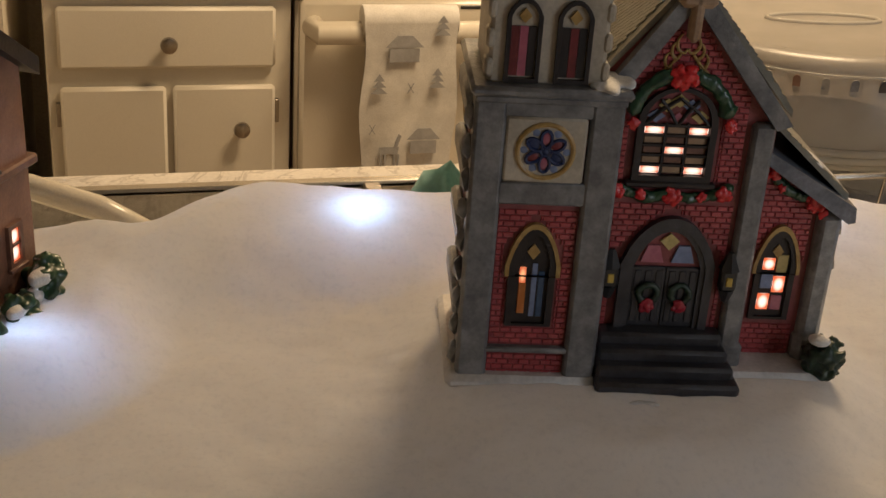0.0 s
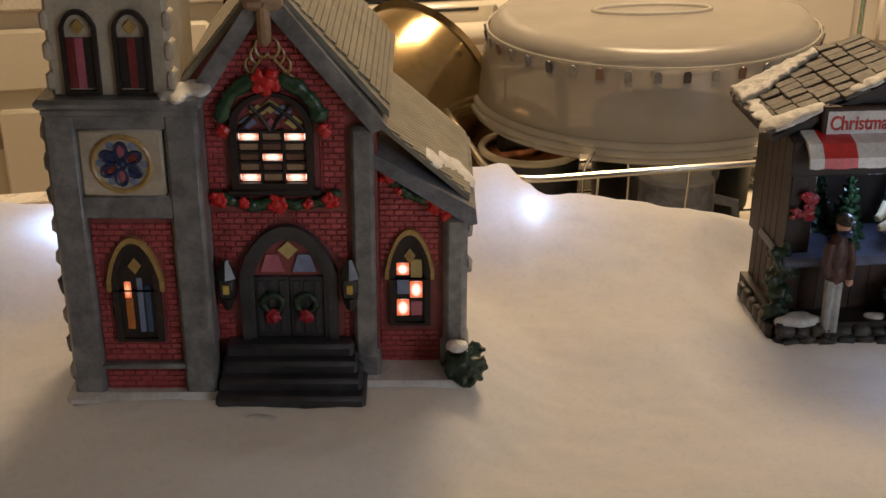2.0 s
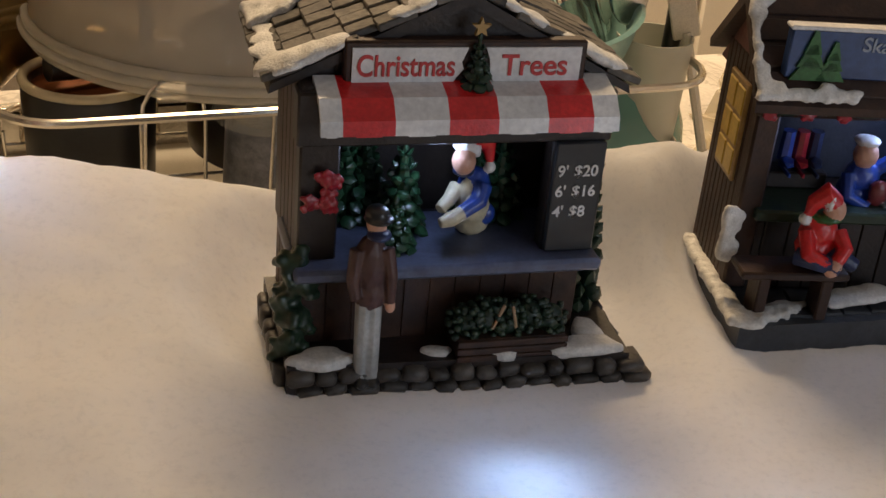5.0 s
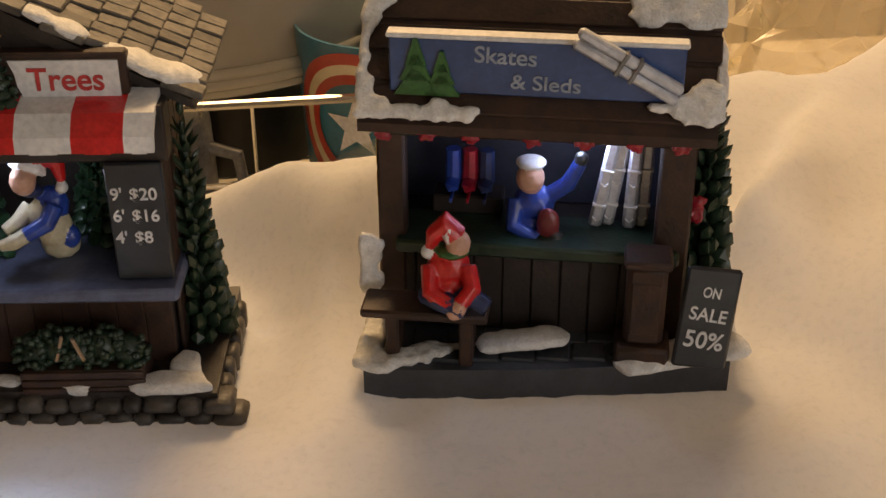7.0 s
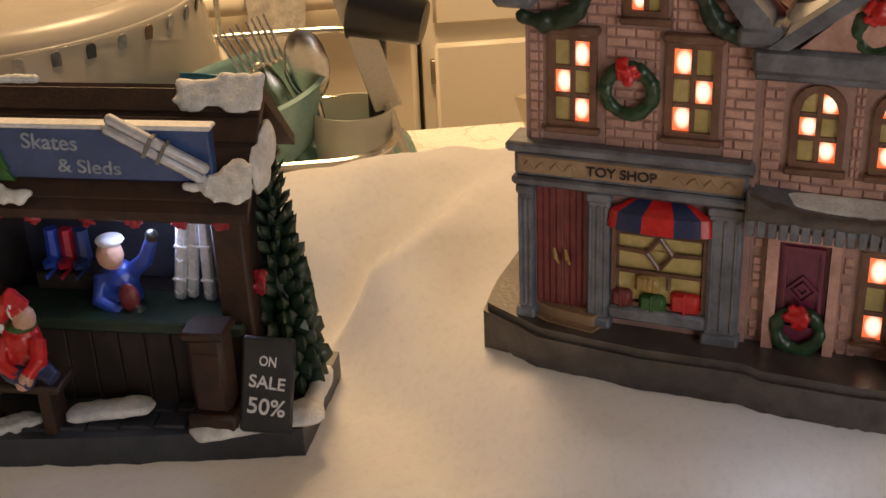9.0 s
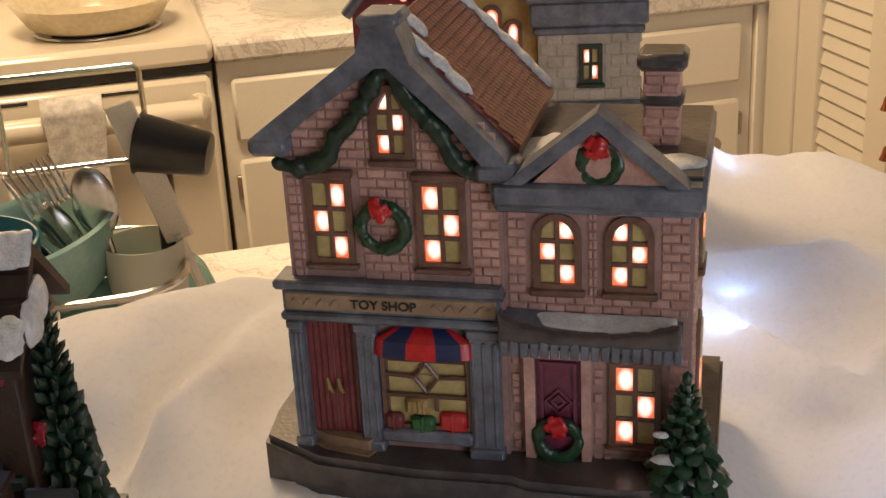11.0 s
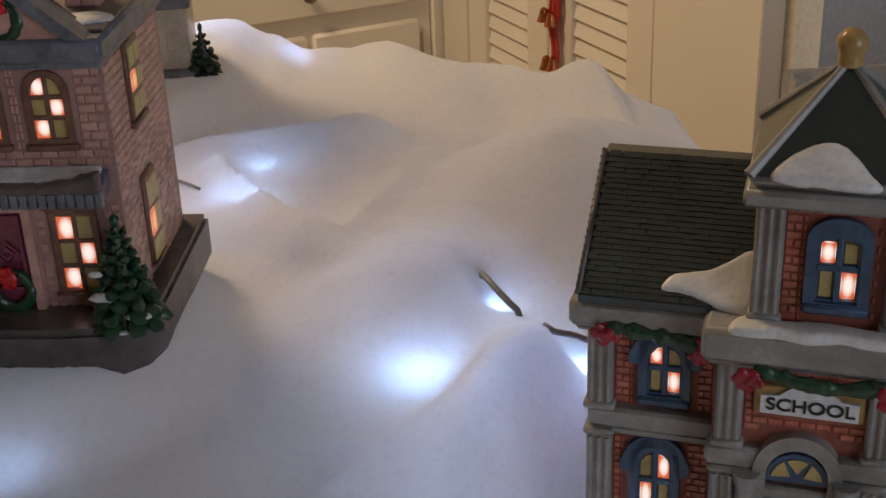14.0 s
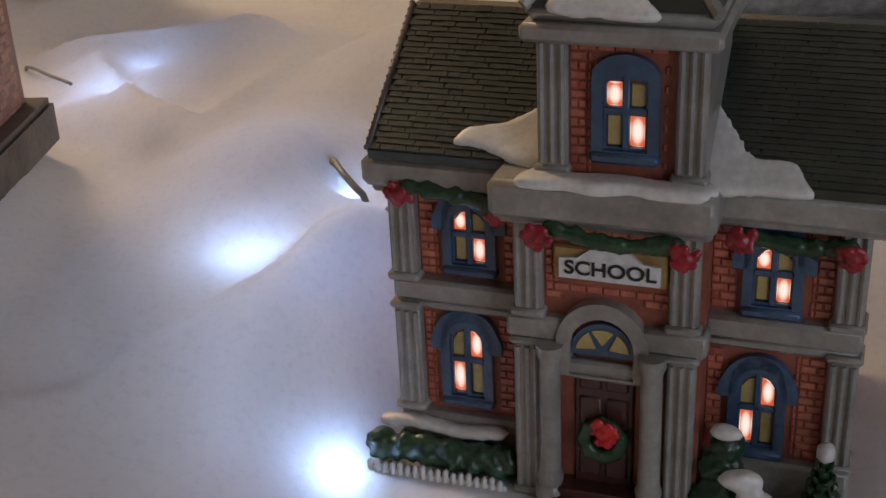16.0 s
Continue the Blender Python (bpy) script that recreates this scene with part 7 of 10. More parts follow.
    seller = figure(c, "seller_figure", [((u, 0.052, 0.062), 0.0105, (1, 0.8, 1.15), 0), ((u + 0.001, 0.050, 0.072), 0.0095, (1.05, 0.8, 1.0), 0), ((u - 0.001, 0.047, 0.0855), 0.0068, (1, 1, 1.1), 1), ((u - 0.001, 0.049, 0.0925), 0.0070, (1.05, 1.0, 0.38), 2),
                             ([(u + 0.008, 0.050, 0.076), (u + 0.016, 0.048, 0.083), (u + 0.021, 0.047, 0.094)], [0.0042, 0.004, 0.0033], 0), ([(u - 0.007, 0.048, 0.074), (u - 0.008, 0.042, 0.063), (u + 0.003, 0.040, 0.058)], [0.0042, 0.004, 0.0033], 0), ((u + 0.0215, 0.047, 0.0965), 0.0034, (1, 1, 1), 3), ((u + 0.008, 0.041, 0.066), 0.0062, (0.9, 0.5, 1.3), 4), ((u + 0.012, 0.041, 0.0585), 0.0038, (1, 1, 1), 3)],
           ["blue", "skin", "white", "black", "maroon"], "small seller in blue coat and white cap")
    seller.matrix_local = pose(0.0585, 0.050, 0.0480) @ Matrix.Scale(0.90, 4) @ pose(-0.060, -0.052, -0.0535)
    for k, (u, key) in enumerate(((0.0245, "blue"), (0.0315, "red"), (0.0385, "navy"))):
        b2 = new_bm()
        tube(b2, [(u, 0.060, 0.067), (u, 0.060, 0.0815)], [0.0036, 0.0032], 8)
        ball(b2, (u, 0.056, 0.067), 0.0042, (0.9, 1.5, 0.7), 1)
        box(b2, u - 0.0006, 0.049, 0.0615, u + 0.0006, 0.064, 0.0635, 0.0002)
        part("skate", b2, key, c, "small painted ice skate", smooth=True)
    bm = new_bm()
    box(bm, 0.016, 0.055, 0.0535, 0.046, 0.068, 0.0618, 0.0008)
    part("shelf", bm, "wood_dark", c)
    for k, (u, tilt, tall) in enumerate(((0.0845, 9, 0.0400), (0.0895, 8, 0.0430), (0.0985, 2, 0.0440), (0.1038, 1, 0.0430))):
        b2 = new_bm()
        m = pose(u, 0.050 + 0.002 * (k % 2), 0.0540, 0, tilt, 0)
        box(b2, -0.0027, -0.0018, 0, 0.0027, 0.0018, tall, 0.0013, m)
        ball(b2, m @ Vector((0, 0, tall)), 0.0026, (1, 0.7, 1.1), 1)
        ski = part("ski", b2, "silver", c, "silver-white ski leaning inside", smooth=True)
        b3 = new_bm()
        for z in (0.010, 0.026):
            box(b3, -0.0029, -0.0026, z, 0.0029, 0.0, z + 0.0012, 0.0003, m)
            tube(b3, [m @ Vector((-0.0018, -0.0020, z - 0.005)), m @ Vector((0, -0.0022, z - 0.0065)), m @ Vector((0.0018, -0.0020, z - 0.005))], 0.0004, 5)
        part("binding", b3, "white", ski)
    # iron stove and sale board
    bm = new_bm()
    box(bm, 0.0955, 0.012, 0.0095, 0.1175, 0.030, 0.019, 0.0016)
    box(bm, 0.0985, 0.0145, 0.019, 0.1145, 0.029, 0.0555, 0.0022)
    box(bm, 0.097, 0.013, 0.0545, 0.116, 0.030, 0.0585, 0.0012)
    st = part("stove", bm, "wood", c, "rust-brown stove", smooth=True)
    bm = new_bm()
    box(bm, 0.1005, 0.0138, 0.0245, 0.1125, 0.0152, 0.0485, 0.0006)
    part("stove_door", bm, "wood", st)
    bm = new_bm()
    box(bm, -0.0108, -0.0015, 0, 0.0112, 0.0015, 0.0432, 0.0012)
    sb = part("sale_board", bm, "board", c, "black sale board with white lettering", smooth=True)
    sb.matrix_local = pose(0.1290, 0.0135, 0.0115, -10, 6.0, 6)
    for txt, x, z, s, w in (("ON", -0.0036, 0.0312, 0.0062, 0.0070), ("SALE", -0.0076, 0.0215, 0.0078, 0.0150), ("50%", -0.0082, 0.0098, 0.0102, 0.0158)):
        words("lettering", txt, x, -0.0017, z, s, "chalk", sb, w, -4)
    lm = lamp("stall_lamp", "POINT", (0, 0, 0), 0.045, (0.55, 0.67, 1.0), 0.006)
    lm.parent = c
    lm.matrix_local = pose(0.076, 0.046, 0.0950)
    return c


skate_stall()


# ---- the toy shop ----
def toy_shop():
    c = thing("toy_shop", pose(0.8307, 0.8224, -0.0232, 0, 0, -9.5) @ Matrix.Diagonal((1, 1, 1.022, 1)), "glazed ceramic toy shop, pink brick, grey trim, lit windows", "model house", "lit village houses")
    bm = new_bm()
    prism(bm, [(0.012, 0), (0.1035, 0), (0.1035, 0.165), (0.06, 0.206), (0.012, 0.168)], 0.002, 0.100)
    box(bm, 0.1030, 0.005, 0, 0.1790, 0.100, 0.150)
    part("wall", bm, "pink_mortar", c, "pink brick walls")
    # base slab with rounded ends
    bm = new_bm()
    pts = [(-0.012, 0.024), (-0.009, 0.002), (0.02, -0.013), (0.065, -0.0175), (0.107, -0.0165), (0.114, -0.020), (0.150, -0.021), (0.176, -0.019), (0.186, -0.010), (0.190, 0.004), (0.190, 0.108), (-0.012, 0.108)]
    prism(bm, pts, -0.006, 0.013, "z")
    k2 = [(u * 0.985 + 0.0014, d * 0.97 + 0.0012) for u, d in pts]
    prism(bm, k2, 0.0128, 0.0165, "z")
    part("base", bm, "slate_base", c, "brown-grey glazed base", smooth=True)
    bm = new_bm()
    prism(bm, [(0.006, 0.004), (0.022, -0.0055), (0.043, -0.0095), (0.048, 0.002), (0.012, 0.012)], 0.0165, 0.0225, "z")
    prism(bm, [(0.010, 0.006), (0.022, -0.002), (0.042, -0.0055), (0.046, 0.002), (0.014, 0.012)], 0.0222, 0.0275, "z")
    part("doorstep", bm, "tan", c, "tan worn doorsteps", smooth=True)
    # shopfront: cornice, pilasters
    for name, q in (("cornice", (0.005, -0.0055, 0.1045, 0.1035, 0.012, 0.1095)), ("frieze", (0.008, -0.003, 0.0925, 0.1015, 0.010, 0.1045)), ("cornice", (0.007, -0.0045, 0.0885, 0.1025, 0.010, 0.0930)), ("window_sill", (0.0475, -0.003, 0.0265, 0.0885, 0.008, 0.0335))):
        b2 = new_bm()
        box(b2, *q, 0.0013)
        part(name, b2, "blue_grey", c, "blue-grey shopfront moulding", smooth=True)
    for u0, u1 in ((0.009, 0.0155), (0.0385, 0.0480), (0.0875, 0.1010)):
        b2 = new_bm()
        box(b2, u0, -0.0025, 0.0225, u1, 0.008, 0.089, 0.001)
        pil = part("pilaster", b2, "blue_grey", c, "blue-grey fluted pilaster", smooth=True)
        for name, q in (("foot", (u0 - 0.001, -0.004, 0.0165, u1 + 0.001, 0.009, 0.0265)), ("capital", (u0 - 0.0005, -0.0035, 0.0835, u1 + 0.0005, 0.009, 0.0885))):
            b2 = new_bm()
            box(b2, *q, 0.001)
            part(name, b2, "blue_grey", pil, smooth=True)
        for k in range(3):
            x = u0 + (u1 - u0) * (k + 0.5) / 3
            b2 = new_bm()
            box(b2, x - 0.0007, -0.0033, 0.028, x + 0.0007, 0.0, 0.082, 0.0004)
            part("flute", b2, "blue_grey", pil)
    bm = new_bm()
    box(bm, 0.0095, -0.0035, 0.0945, 0.1005, 0.004, 0.1030, 0.0006)
    fb = part("fascia", bm, "tan", c, "tan fascia with black lettering")
    words("lettering", "TOY SHOP", 0.0385, -0.0038, 0.0965, 0.0062, "black_letter", fb, 0.0285)
    for s0, s1 in ((0.013, 0.034), (0.0735, 0.097)):
        bm = new_bm()
        tube(bm, [(s0 + (s1 - s0) * k / 16, -0.0036, 0.0988 + 0.0018 * math.sin(k * 1.4)) for k in range(17)], 0.0006, 5)
        part("scroll", bm, "tan", fb, smooth=True)
    # double door
    for u0 in (0.0160, 0.0275):
        b2 = new_bm()
        for k in range(4):
            box(b2, u0 + 0.0028 * k, 0.0012, 0.0275, u0 + 0.0028 * k + 0.0026, 0.004, 0.0885, 0.0005)
        leaf = part("door", b2, "maroon", c, "dark red plank door leaf")
        b3 = new_bm()
        x = u0 + (0.0088 if u0 < 0.02 else 0.0022)
        tube(b3, [(x - 0.001, 0.0005, 0.057), (x + 0.0003, -0.0012, 0.053), (x + 0.001, 0.0005, 0.0495)], [0.0006, 0.0011, 0.0006], 6)
        part("handle", b3, "gold", leaf, smooth=True)
    # shop window with awning and toys
    bm = new_bm()
    ring_prism(bm, [(0.0485, 0.0335), (0.0880, 0.0335), (0.0880, 0.0785), (0.0485, 0.0785)], [(0.0505, 0.0355), (0.0860, 0.0355), (0.0860, 0.0765), (0.0505, 0.0765)], -0.0005, 0.004)
    wn2 = part("window", bm, "brown_frame", c, "shop window with a diamond pane", smooth=True)
    dia = [(0.0685, 0.0690), (0.0737, 0.0612), (0.0685, 0.0534), (0.0633, 0.0612)]
    for a, b in [((0.0505, 0.0620), (0.0632, 0.0612)), ((0.0738, 0.0612), (0.086, 0.0620)), ((0.0505, 0.0512), (0.0860, 0.0514)), ((0.0725, 0.0440), (0.0725, 0.0512)), ((0.0505, 0.0700), (0.0860, 0.0700))] + list(zip(dia, dia[1:] + dia[:1])):
        b2 = new_bm()
        tube(b2, [(a[0], -0.0004, a[1]), (b[0], -0.0004, b[1])], 0.0010, 6)
        part("glazing_bar", b2, "brown_frame", wn2, smooth=True)
    for x0, x1, z0, z1 in ((0.051, 0.0855, 0.0620, 0.076), (0.051, 0.0855, 0.0516, 0.0616), (0.051, 0.0855, 0.036, 0.0512)):
        b2 = new_bm()
        box(b2, x0, 0.0012, z0, x1, 0.0035, z1, 0.0005)
        part("pane", b2, "yellow_pane", wn2)
    for x0, x1, z0, z1, key in ((0.0490, 0.0575, 0.033, 0.0415, "maroon"), (0.0605, 0.0715, 0.0325, 0.0405, "green_mid"), (0.0735, 0.0855, 0.0335, 0.0435, "bright_red"), (0.0585, 0.0690, 0.0415, 0.0500, "gold")):
        b2 = new_bm()
        box(b2, x0, -0.0022, z0, x1, 0.002, z1, 0.0014)
        if key == "gold":
            for k in range(4):
                box(b2, x0 + 0.0014 + 0.0022 * k, -0.0028, z0 + 0.001, x0 + 0.0024 + 0.0022 * k, 0.0, z1 - 0.001, 0.0003)
        else:
            box(b2, (x0 + x1) / 2 - 0.0008, -0.0026, z0 - 0.0003, (x0 + x1) / 2 + 0.0008, 0.0, z1 + 0.0003, 0.0003)
        part("toy", b2, key, c, "painted parcel in the window", smooth=True)
    n = 5
    for k in range(n):
        b2 = new_bm()
        a0, a1 = math.pi * k / n, math.pi * (k + 1) / n
        P = []
        for q in range(5):
            a = a0 + (a1 - a0) * q / 4
            x = 0.0685 - 0.0212 * math.cos(a)
            P.append((x, 0.0715 + 0.0148 * math.sin(a) * 0.55, -0.002 - 0.0075 * math.sin(a)))
        top = [b2.verts.new((0.0685 - 0.0120 * math.cos(a0 + (a1 - a0) * q / 4), 0.0, 0.0865)) for q in range(5)]
        mid = [b2.verts.new((0.0685 - 0.0205 * math.cos(a0 + (a1 - a0) * q / 4), -0.002 - 0.0045 * math.sin(a0 + (a1 - a0) * q / 4), 0.0815)) for q in range(5)]
        low = [b2.verts.new((0.0685 - 0.0212 * math.cos(a0 + (a1 - a0) * q / 4), -0.003 - 0.0048 * math.sin(a0 + (a1 - a0) * q / 4), 0.0738)) for q in range(5)]
        und = [b2.verts.new((0.0685 - 0.0200 * math.cos(a0 + (a1 - a0) * q / 4), 0.001, 0.0738)) for q in range(5)]
        for A, B in ((top, mid), (mid, low), (low, und)):
            for q in range(4):
                b2.faces.new((A[q], A[q + 1], B[q + 1], B[q]))
        part("awning_stripe", b2, "bright_red" if k % 2 == 0 else "navy", c, smooth=True)
    # upper windows
    window(c, 0.0315, 0.1165, 0.0195, 0.0385, 0.002, "brown_frame", 2, 3, {(1, 2), (0, 1), (1, 0)}, label="brown framed window, half its panes lit")
    window(c, 0.0785, 0.1165, 0.0205, 0.0385, 0.002, "brown_frame", 2, 3, {(0, 2), (1, 1), (0, 0)}, label="brown framed window, half its panes lit")
    window(c, 0.0598, 0.1625, 0.0165, 0.0305, 0.002, "brown_frame", 2, 3, {(0, 2), (1, 1), (0, 0)}, 0.010, True, label="gable window, half its panes lit")
    window(c, 0.1250, 0.1090, 0.0195, 0.0325, 0.005, "brown_frame", 2, 3, {(1, 2), (0, 1), (1, 0)}, 0.0095, label="arched window, half its panes lit")
    window(c, 0.1540, 0.1090, 0.0195, 0.0325, 0.005, "brown_frame", 2, 3, {(0, 2), (1, 1), (0, 0)}, 0.0095, label="arched window, half its panes lit")
    window(c, 0.1565, 0.0375, 0.0215, 0.0415, 0.005, "brown_frame", 2, 3, {(0, 2), (1, 1), (0, 0)}, label="brown framed window, half its panes lit")
    for u0, u1 in ((0.0205, 0.0425), (0.0670, 0.0900), (0.1450, 0.1680)):
        z = 0.1555 if u0 < 0.1 else 0.0795
        b2 = new_bm()
        box(b2, u0, -0.002 + (0.003 if u0 > 0.1 else 0), z - 0.001, u1, 0.006, z + 0.0025, 0.0008)
        part("window_head", b2, "brown_frame", c, smooth=True)
    def lying_window(d, v, h):
        bm = new_bm()
        box(bm, 0.1775, d - 0.010, v, 0.1812, d + 0.010, v + h, 0.001)
        box(bm, 0.1775, d - 0.0115, v - 0.003, 0.1825, d + 0.0115, v, 0.0008)
        w = part("window", bm, "brown_frame", c, "brown framed side window", smooth=True)
        for r in range(3):
            for k in (0, 1):
                b2 = new_bm()
                box(b2, 0.1805, d - 0.0085 + 0.0088 * k, v + 0.002 + (h - 0.003) / 3 * r, 0.1818, d - 0.0003 + 0.0088 * k, v + (h - 0.003) / 3 * (r + 1), 0.0004)
                part("pane", b2, "lit_dim" if (r, k) == (1, 0) else "yellow_pane", w)
    lying_window(0.045, 0.1075, 0.036)
    lying_window(0.045, 0.035, 0.046)
    # wreaths
    for u, v, R, d in ((0.0545, 0.1345, 0.0092, -0.003), (0.1245, 0.0335, 0.0085, -0.001), (0.1430, 0.1640, 0.0072, -0.004)):
        b2 = new_bm()
        wreath(b2, (u, d + 0.002, v), R, 0.0034, 18)
        part("wreath", b2, "green", c, "dark green wreath", smooth="all")
        b2 = new_bm()
        flower(b2, (u - 0.0005, d - 0.001, v + R * (0.95 if v > 0.1 else 0.8)), 0.0062)
        part("bow", b2, "bright_red", c, "red bow", smooth="all")
    # right block: pediment, cornice, flat roof, chimney
    bm = new_bm()
    box(bm, 0.1005, -0.006, 0.1465, 0.1835, 0.104, 0.1565, 0.0018)
    box(bm, 0.1015, -0.003, 0.1435, 0.1815, 0.104, 0.1470, 0.001)
    for a, b in (((0.1425, 0.1855), (0.1095, 0.1565)), ((0.1425, 0.1855), (0.1735, 0.1565))):
        s = 1 if b[0] > a[0] else -1
        prism(bm, [a, (b[0] + 0.004 * s, b[1]), (b[0] - 0.004 * s, b[1]), (0.1425, 0.1785)], -0.007, 0.006)
    part("cornice", bm, "blue_grey", c, "blue-grey cornice and pediment", smooth=True)
    bm = new_bm()
    prism(bm, [(0.1425, 0.180), (0.117, 0.1565), (0.168, 0.1565)], -0.0035, 0.006)
    part("pediment", bm, "pink_brick", c)
    bm = new_bm()
    box(bm, 0.104, 0.004, 0.1565, 0.182, 0.102, 0.1580, 0.0005)
    prism(bm, [(0.1425, 0.182), (0.113, 0.157), (0.172, 0.157)], 0.006, 0.016)
    part("flat_roof", bm, "slate_base", c)
    bm = new_bm()
    snow_patch(bm, 0.158, 0.179, 0.010, 0.030, 0.1585, 0.0018, 5, True)
    part("snow_cap", bm, "paint_snow", c, smooth="all")
    bm = new_bm()
    snow_patch(bm, 0.104, 0.120, 0.02, 0.05, 0.1585, 0.002, 5, True)
    part("snow_cap", bm, "paint_snow", c, smooth="all")
    bm = new_bm()
    box(bm, 0.1555, 0.042, 0.155, 0.1705, 0.058, 0.192, 0.001)
    ch = part("chimney", bm, "pink_brick", c, "pink brick chimney with grey cap")
    for z0, z1, e in ((0.1885, 0.1955, 0.0026), (0.1735, 0.1790, 0.0014)):
        b2 = new_bm()
        box(b2, 0.1555 - e, 0.042 - e, z0, 0.1705 + e, 0.058 + e, z1, 0.0020)
        part("cap", b2, "slate_base", ch, smooth=True)
    me = brick_mesh("brick", 0.0068, 0.0034, 0.0007, "pink_brick")
    for r in range(8):
        v = 0.1600 + 0.0039 * r + (0.0058 if r > 3 else 0)
        if v > 0.187:
            continue
        for k in range(2):
            ob = new("brick", me)
            ob.parent = ch
            ob.matrix_local = pose(0.1592 + 0.0073 * k + (0.0006 if r % 2 else -0.0004), 0.0418, v)
    # gable coping, parapet top and red roof
    bm = new_bm()
    for s, e, dz in ((-1, 0.0555, 0.041), (1, 0.0465, 0.047)):
        prism(bm, [(0.0595, 0.214), (0.0595 + s * e, 0.214 - dz), (0.0595 + s * (e + 0.0015), 0.2075 - dz), (0.0595 + s * (e - 0.006), 0.2065 - dz), (0.0595 + s * e * 0.55, 0.2050 - dz * 0.56), (0.0595, 0.2025)], -0.0055, 0.012)
    prism(bm, [(0.0475, 0.2010), (0.0715, 0.2010), (0.0660, 0.2165), (0.0530, 0.2165)], -0.0062, 0.012)
    box(bm, 0.0510, -0.0080, 0.2160, 0.0680, 0.013, 0.2215, 0.0018)
    box(bm, 0.001, -0.0065, 0.1645, 0.018, 0.012, 0.1725, 0.002)
    box(bm, 0.0945, -0.0065, 0.156, 0.1115, 0.012, 0.164, 0.002)
    part("coping", bm, "blue_grey", c, "blue-grey gable coping", smooth=True)
    bm = new_bm()
    for s, e, dz in ((-1, 0.056, 0.044), (1, 0.050, 0.048)):
        prism(bm, [(0.0595, 0.2135), (0.0595 + s * e, 0.2135 - dz), (0.0595 + s * e, 0.2095 - dz), (0.0595, 0.2085)], 0.010, 0.104)
    rf = part("roof", bm, "roof_rust", c, "rust red shingled roof")
    bm = new_bm()
    for r in range(17):
        for k in range(22):
            f = (r + 0.5) / 17
            for s, e, dz in ((-1, 0.056, 0.044), (1, 0.050, 0.048)):
                m = pose(0.0595 + s * e * f, 0.012 + k * 0.0041 + (0.002 if r % 2 else 0), 0.2134 - dz * f, 0, s * (math.degrees(math.atan2(dz, e)) - 6), 0)
                box(bm, -0.0019, 0, -0.0006, 0.0019, 0.0036, 0.0008, 0.0, m)
    part("shingles", bm, "roof_rust", rf, kind="stuff")
    bm = new_bm()
    for f, y in ((0.05, 0.014), (0.2, 0.015), (0.35, 0.017), (0.5, 0.016), (0.1, 0.03), (0.9, 0.098), (0.75, 0.1), (0.6, 0.101), (0.4, 0.102), (0.2, 0.102)):
        ball(bm, (0.0595 + 0.05 * f, y, 0.2145 - 0.048 * f), 0.009, (0.9, 0.55, 0.3), 2, 0.3, Euler((0, radians(43), 0)).to_matrix())
    part("snow_cap", bm, "paint_snow", c, smooth="all")
    # garland along the gable
    bm = new_bm()
    for a, b, sg in (((0.0575, 0.1985), (0.041, 0.1755), 0.002), ((0.041, 0.1755), (0.034, 0.1640), -0.002), ((0.034, 0.1640), (0.0125, 0.1610), 0.003), ((0.0625, 0.1985), (0.078, 0.1775), 0.002), ((0.078, 0.1775), (0.0845, 0.1650), -0.002), ((0.0845, 0.1650), (0.102, 0.1595), 0.003)):
        swag(bm, a, b, sg, 0.0042, 8, -0.002)
    part("garland", bm, "green_dark", c, "dark green garland on the gable", smooth="all")
    # lower roof over the door, with snow
    bm = new_bm()
    prism(bm, [(0.004, 0.0975), (-0.011, 0.0925), (-0.011, 0.0880), (0.004, 0.0885)], 0.1025, 0.1755, "x")
    for k in range(18):
        u = 0.1032 + 0.0041 * k
        box(bm, u, -0.0120, 0.0858, u + 0.0033, -0.009, 0.0935, 0.0004)
    part("porch_roof", bm, "blue_grey", c, "blue-grey porch roof", smooth=True)
    bm = new_bm()
    top = [(0.1025 + 0.0730 * k / 16, 0.0962 + 0.0062 * abs(k / 8 - 1) ** 2.6 + 0.0006 * math.sin(k * 2.3)) for k in range(17)]
    prism(bm, top + [(x, 0.0920 + 0.0005 * math.sin(x * 900)) for x, z in top[::-1]], -0.0125, -0.0060)
    part("roof_lip", bm, "slate_base", c, "brown-grey glazed roof lip with raised ends")
    bm = new_bm()
    prism(bm, [(0.0045, 0.1000), (-0.0062, 0.0965), (-0.0062, 0.0935), (0.0045, 0.0968)], 0.1045, 0.1735, "x")
    part("snow_cap", bm, "paint_snow", c, "white painted snow behind the roof lip", smooth=True)
    # plum door with frame
    bm = new_bm()
    ring_prism(bm, [(0.1105, 0.0165), (0.1385, 0.0165), (0.1385, 0.0835), (0.1105, 0.0835)], [(0.1150, 0.0165), (0.1345, 0.0165), (0.1345, 0.0795), (0.1150, 0.0795)], 0.0005, 0.006)
    part("door_frame", bm, "pink_brick", c, smooth=True)
    bm = new_bm()
    box(bm, 0.1150, 0.0030, 0.020, 0.1345, 0.0055, 0.0795, 0.0006)
    ring_prism(bm, [(0.1170, 0.0420), (0.1325, 0.0420), (0.1325, 0.0775), (0.1170, 0.0775)], [(0.1185, 0.0435), (0.1310, 0.0435), (0.1310, 0.0760), (0.1185, 0.0760)], 0.0016, 0.004)
    for q in (0.0062, 0.0034):
        ring_prism(bm, [(0.12475, 0.0595 - q), (0.12475 + q, 0.0595), (0.12475, 0.0595 + q), (0.12475 - q, 0.0595)], [(0.12475, 0.0595 - q + 0.0014), (0.12475 + q - 0.0014, 0.0595), (0.12475, 0.0595 + q - 0.0014), (0.12475 - q + 0.0014, 0.0595)], 0.0014, 0.004)
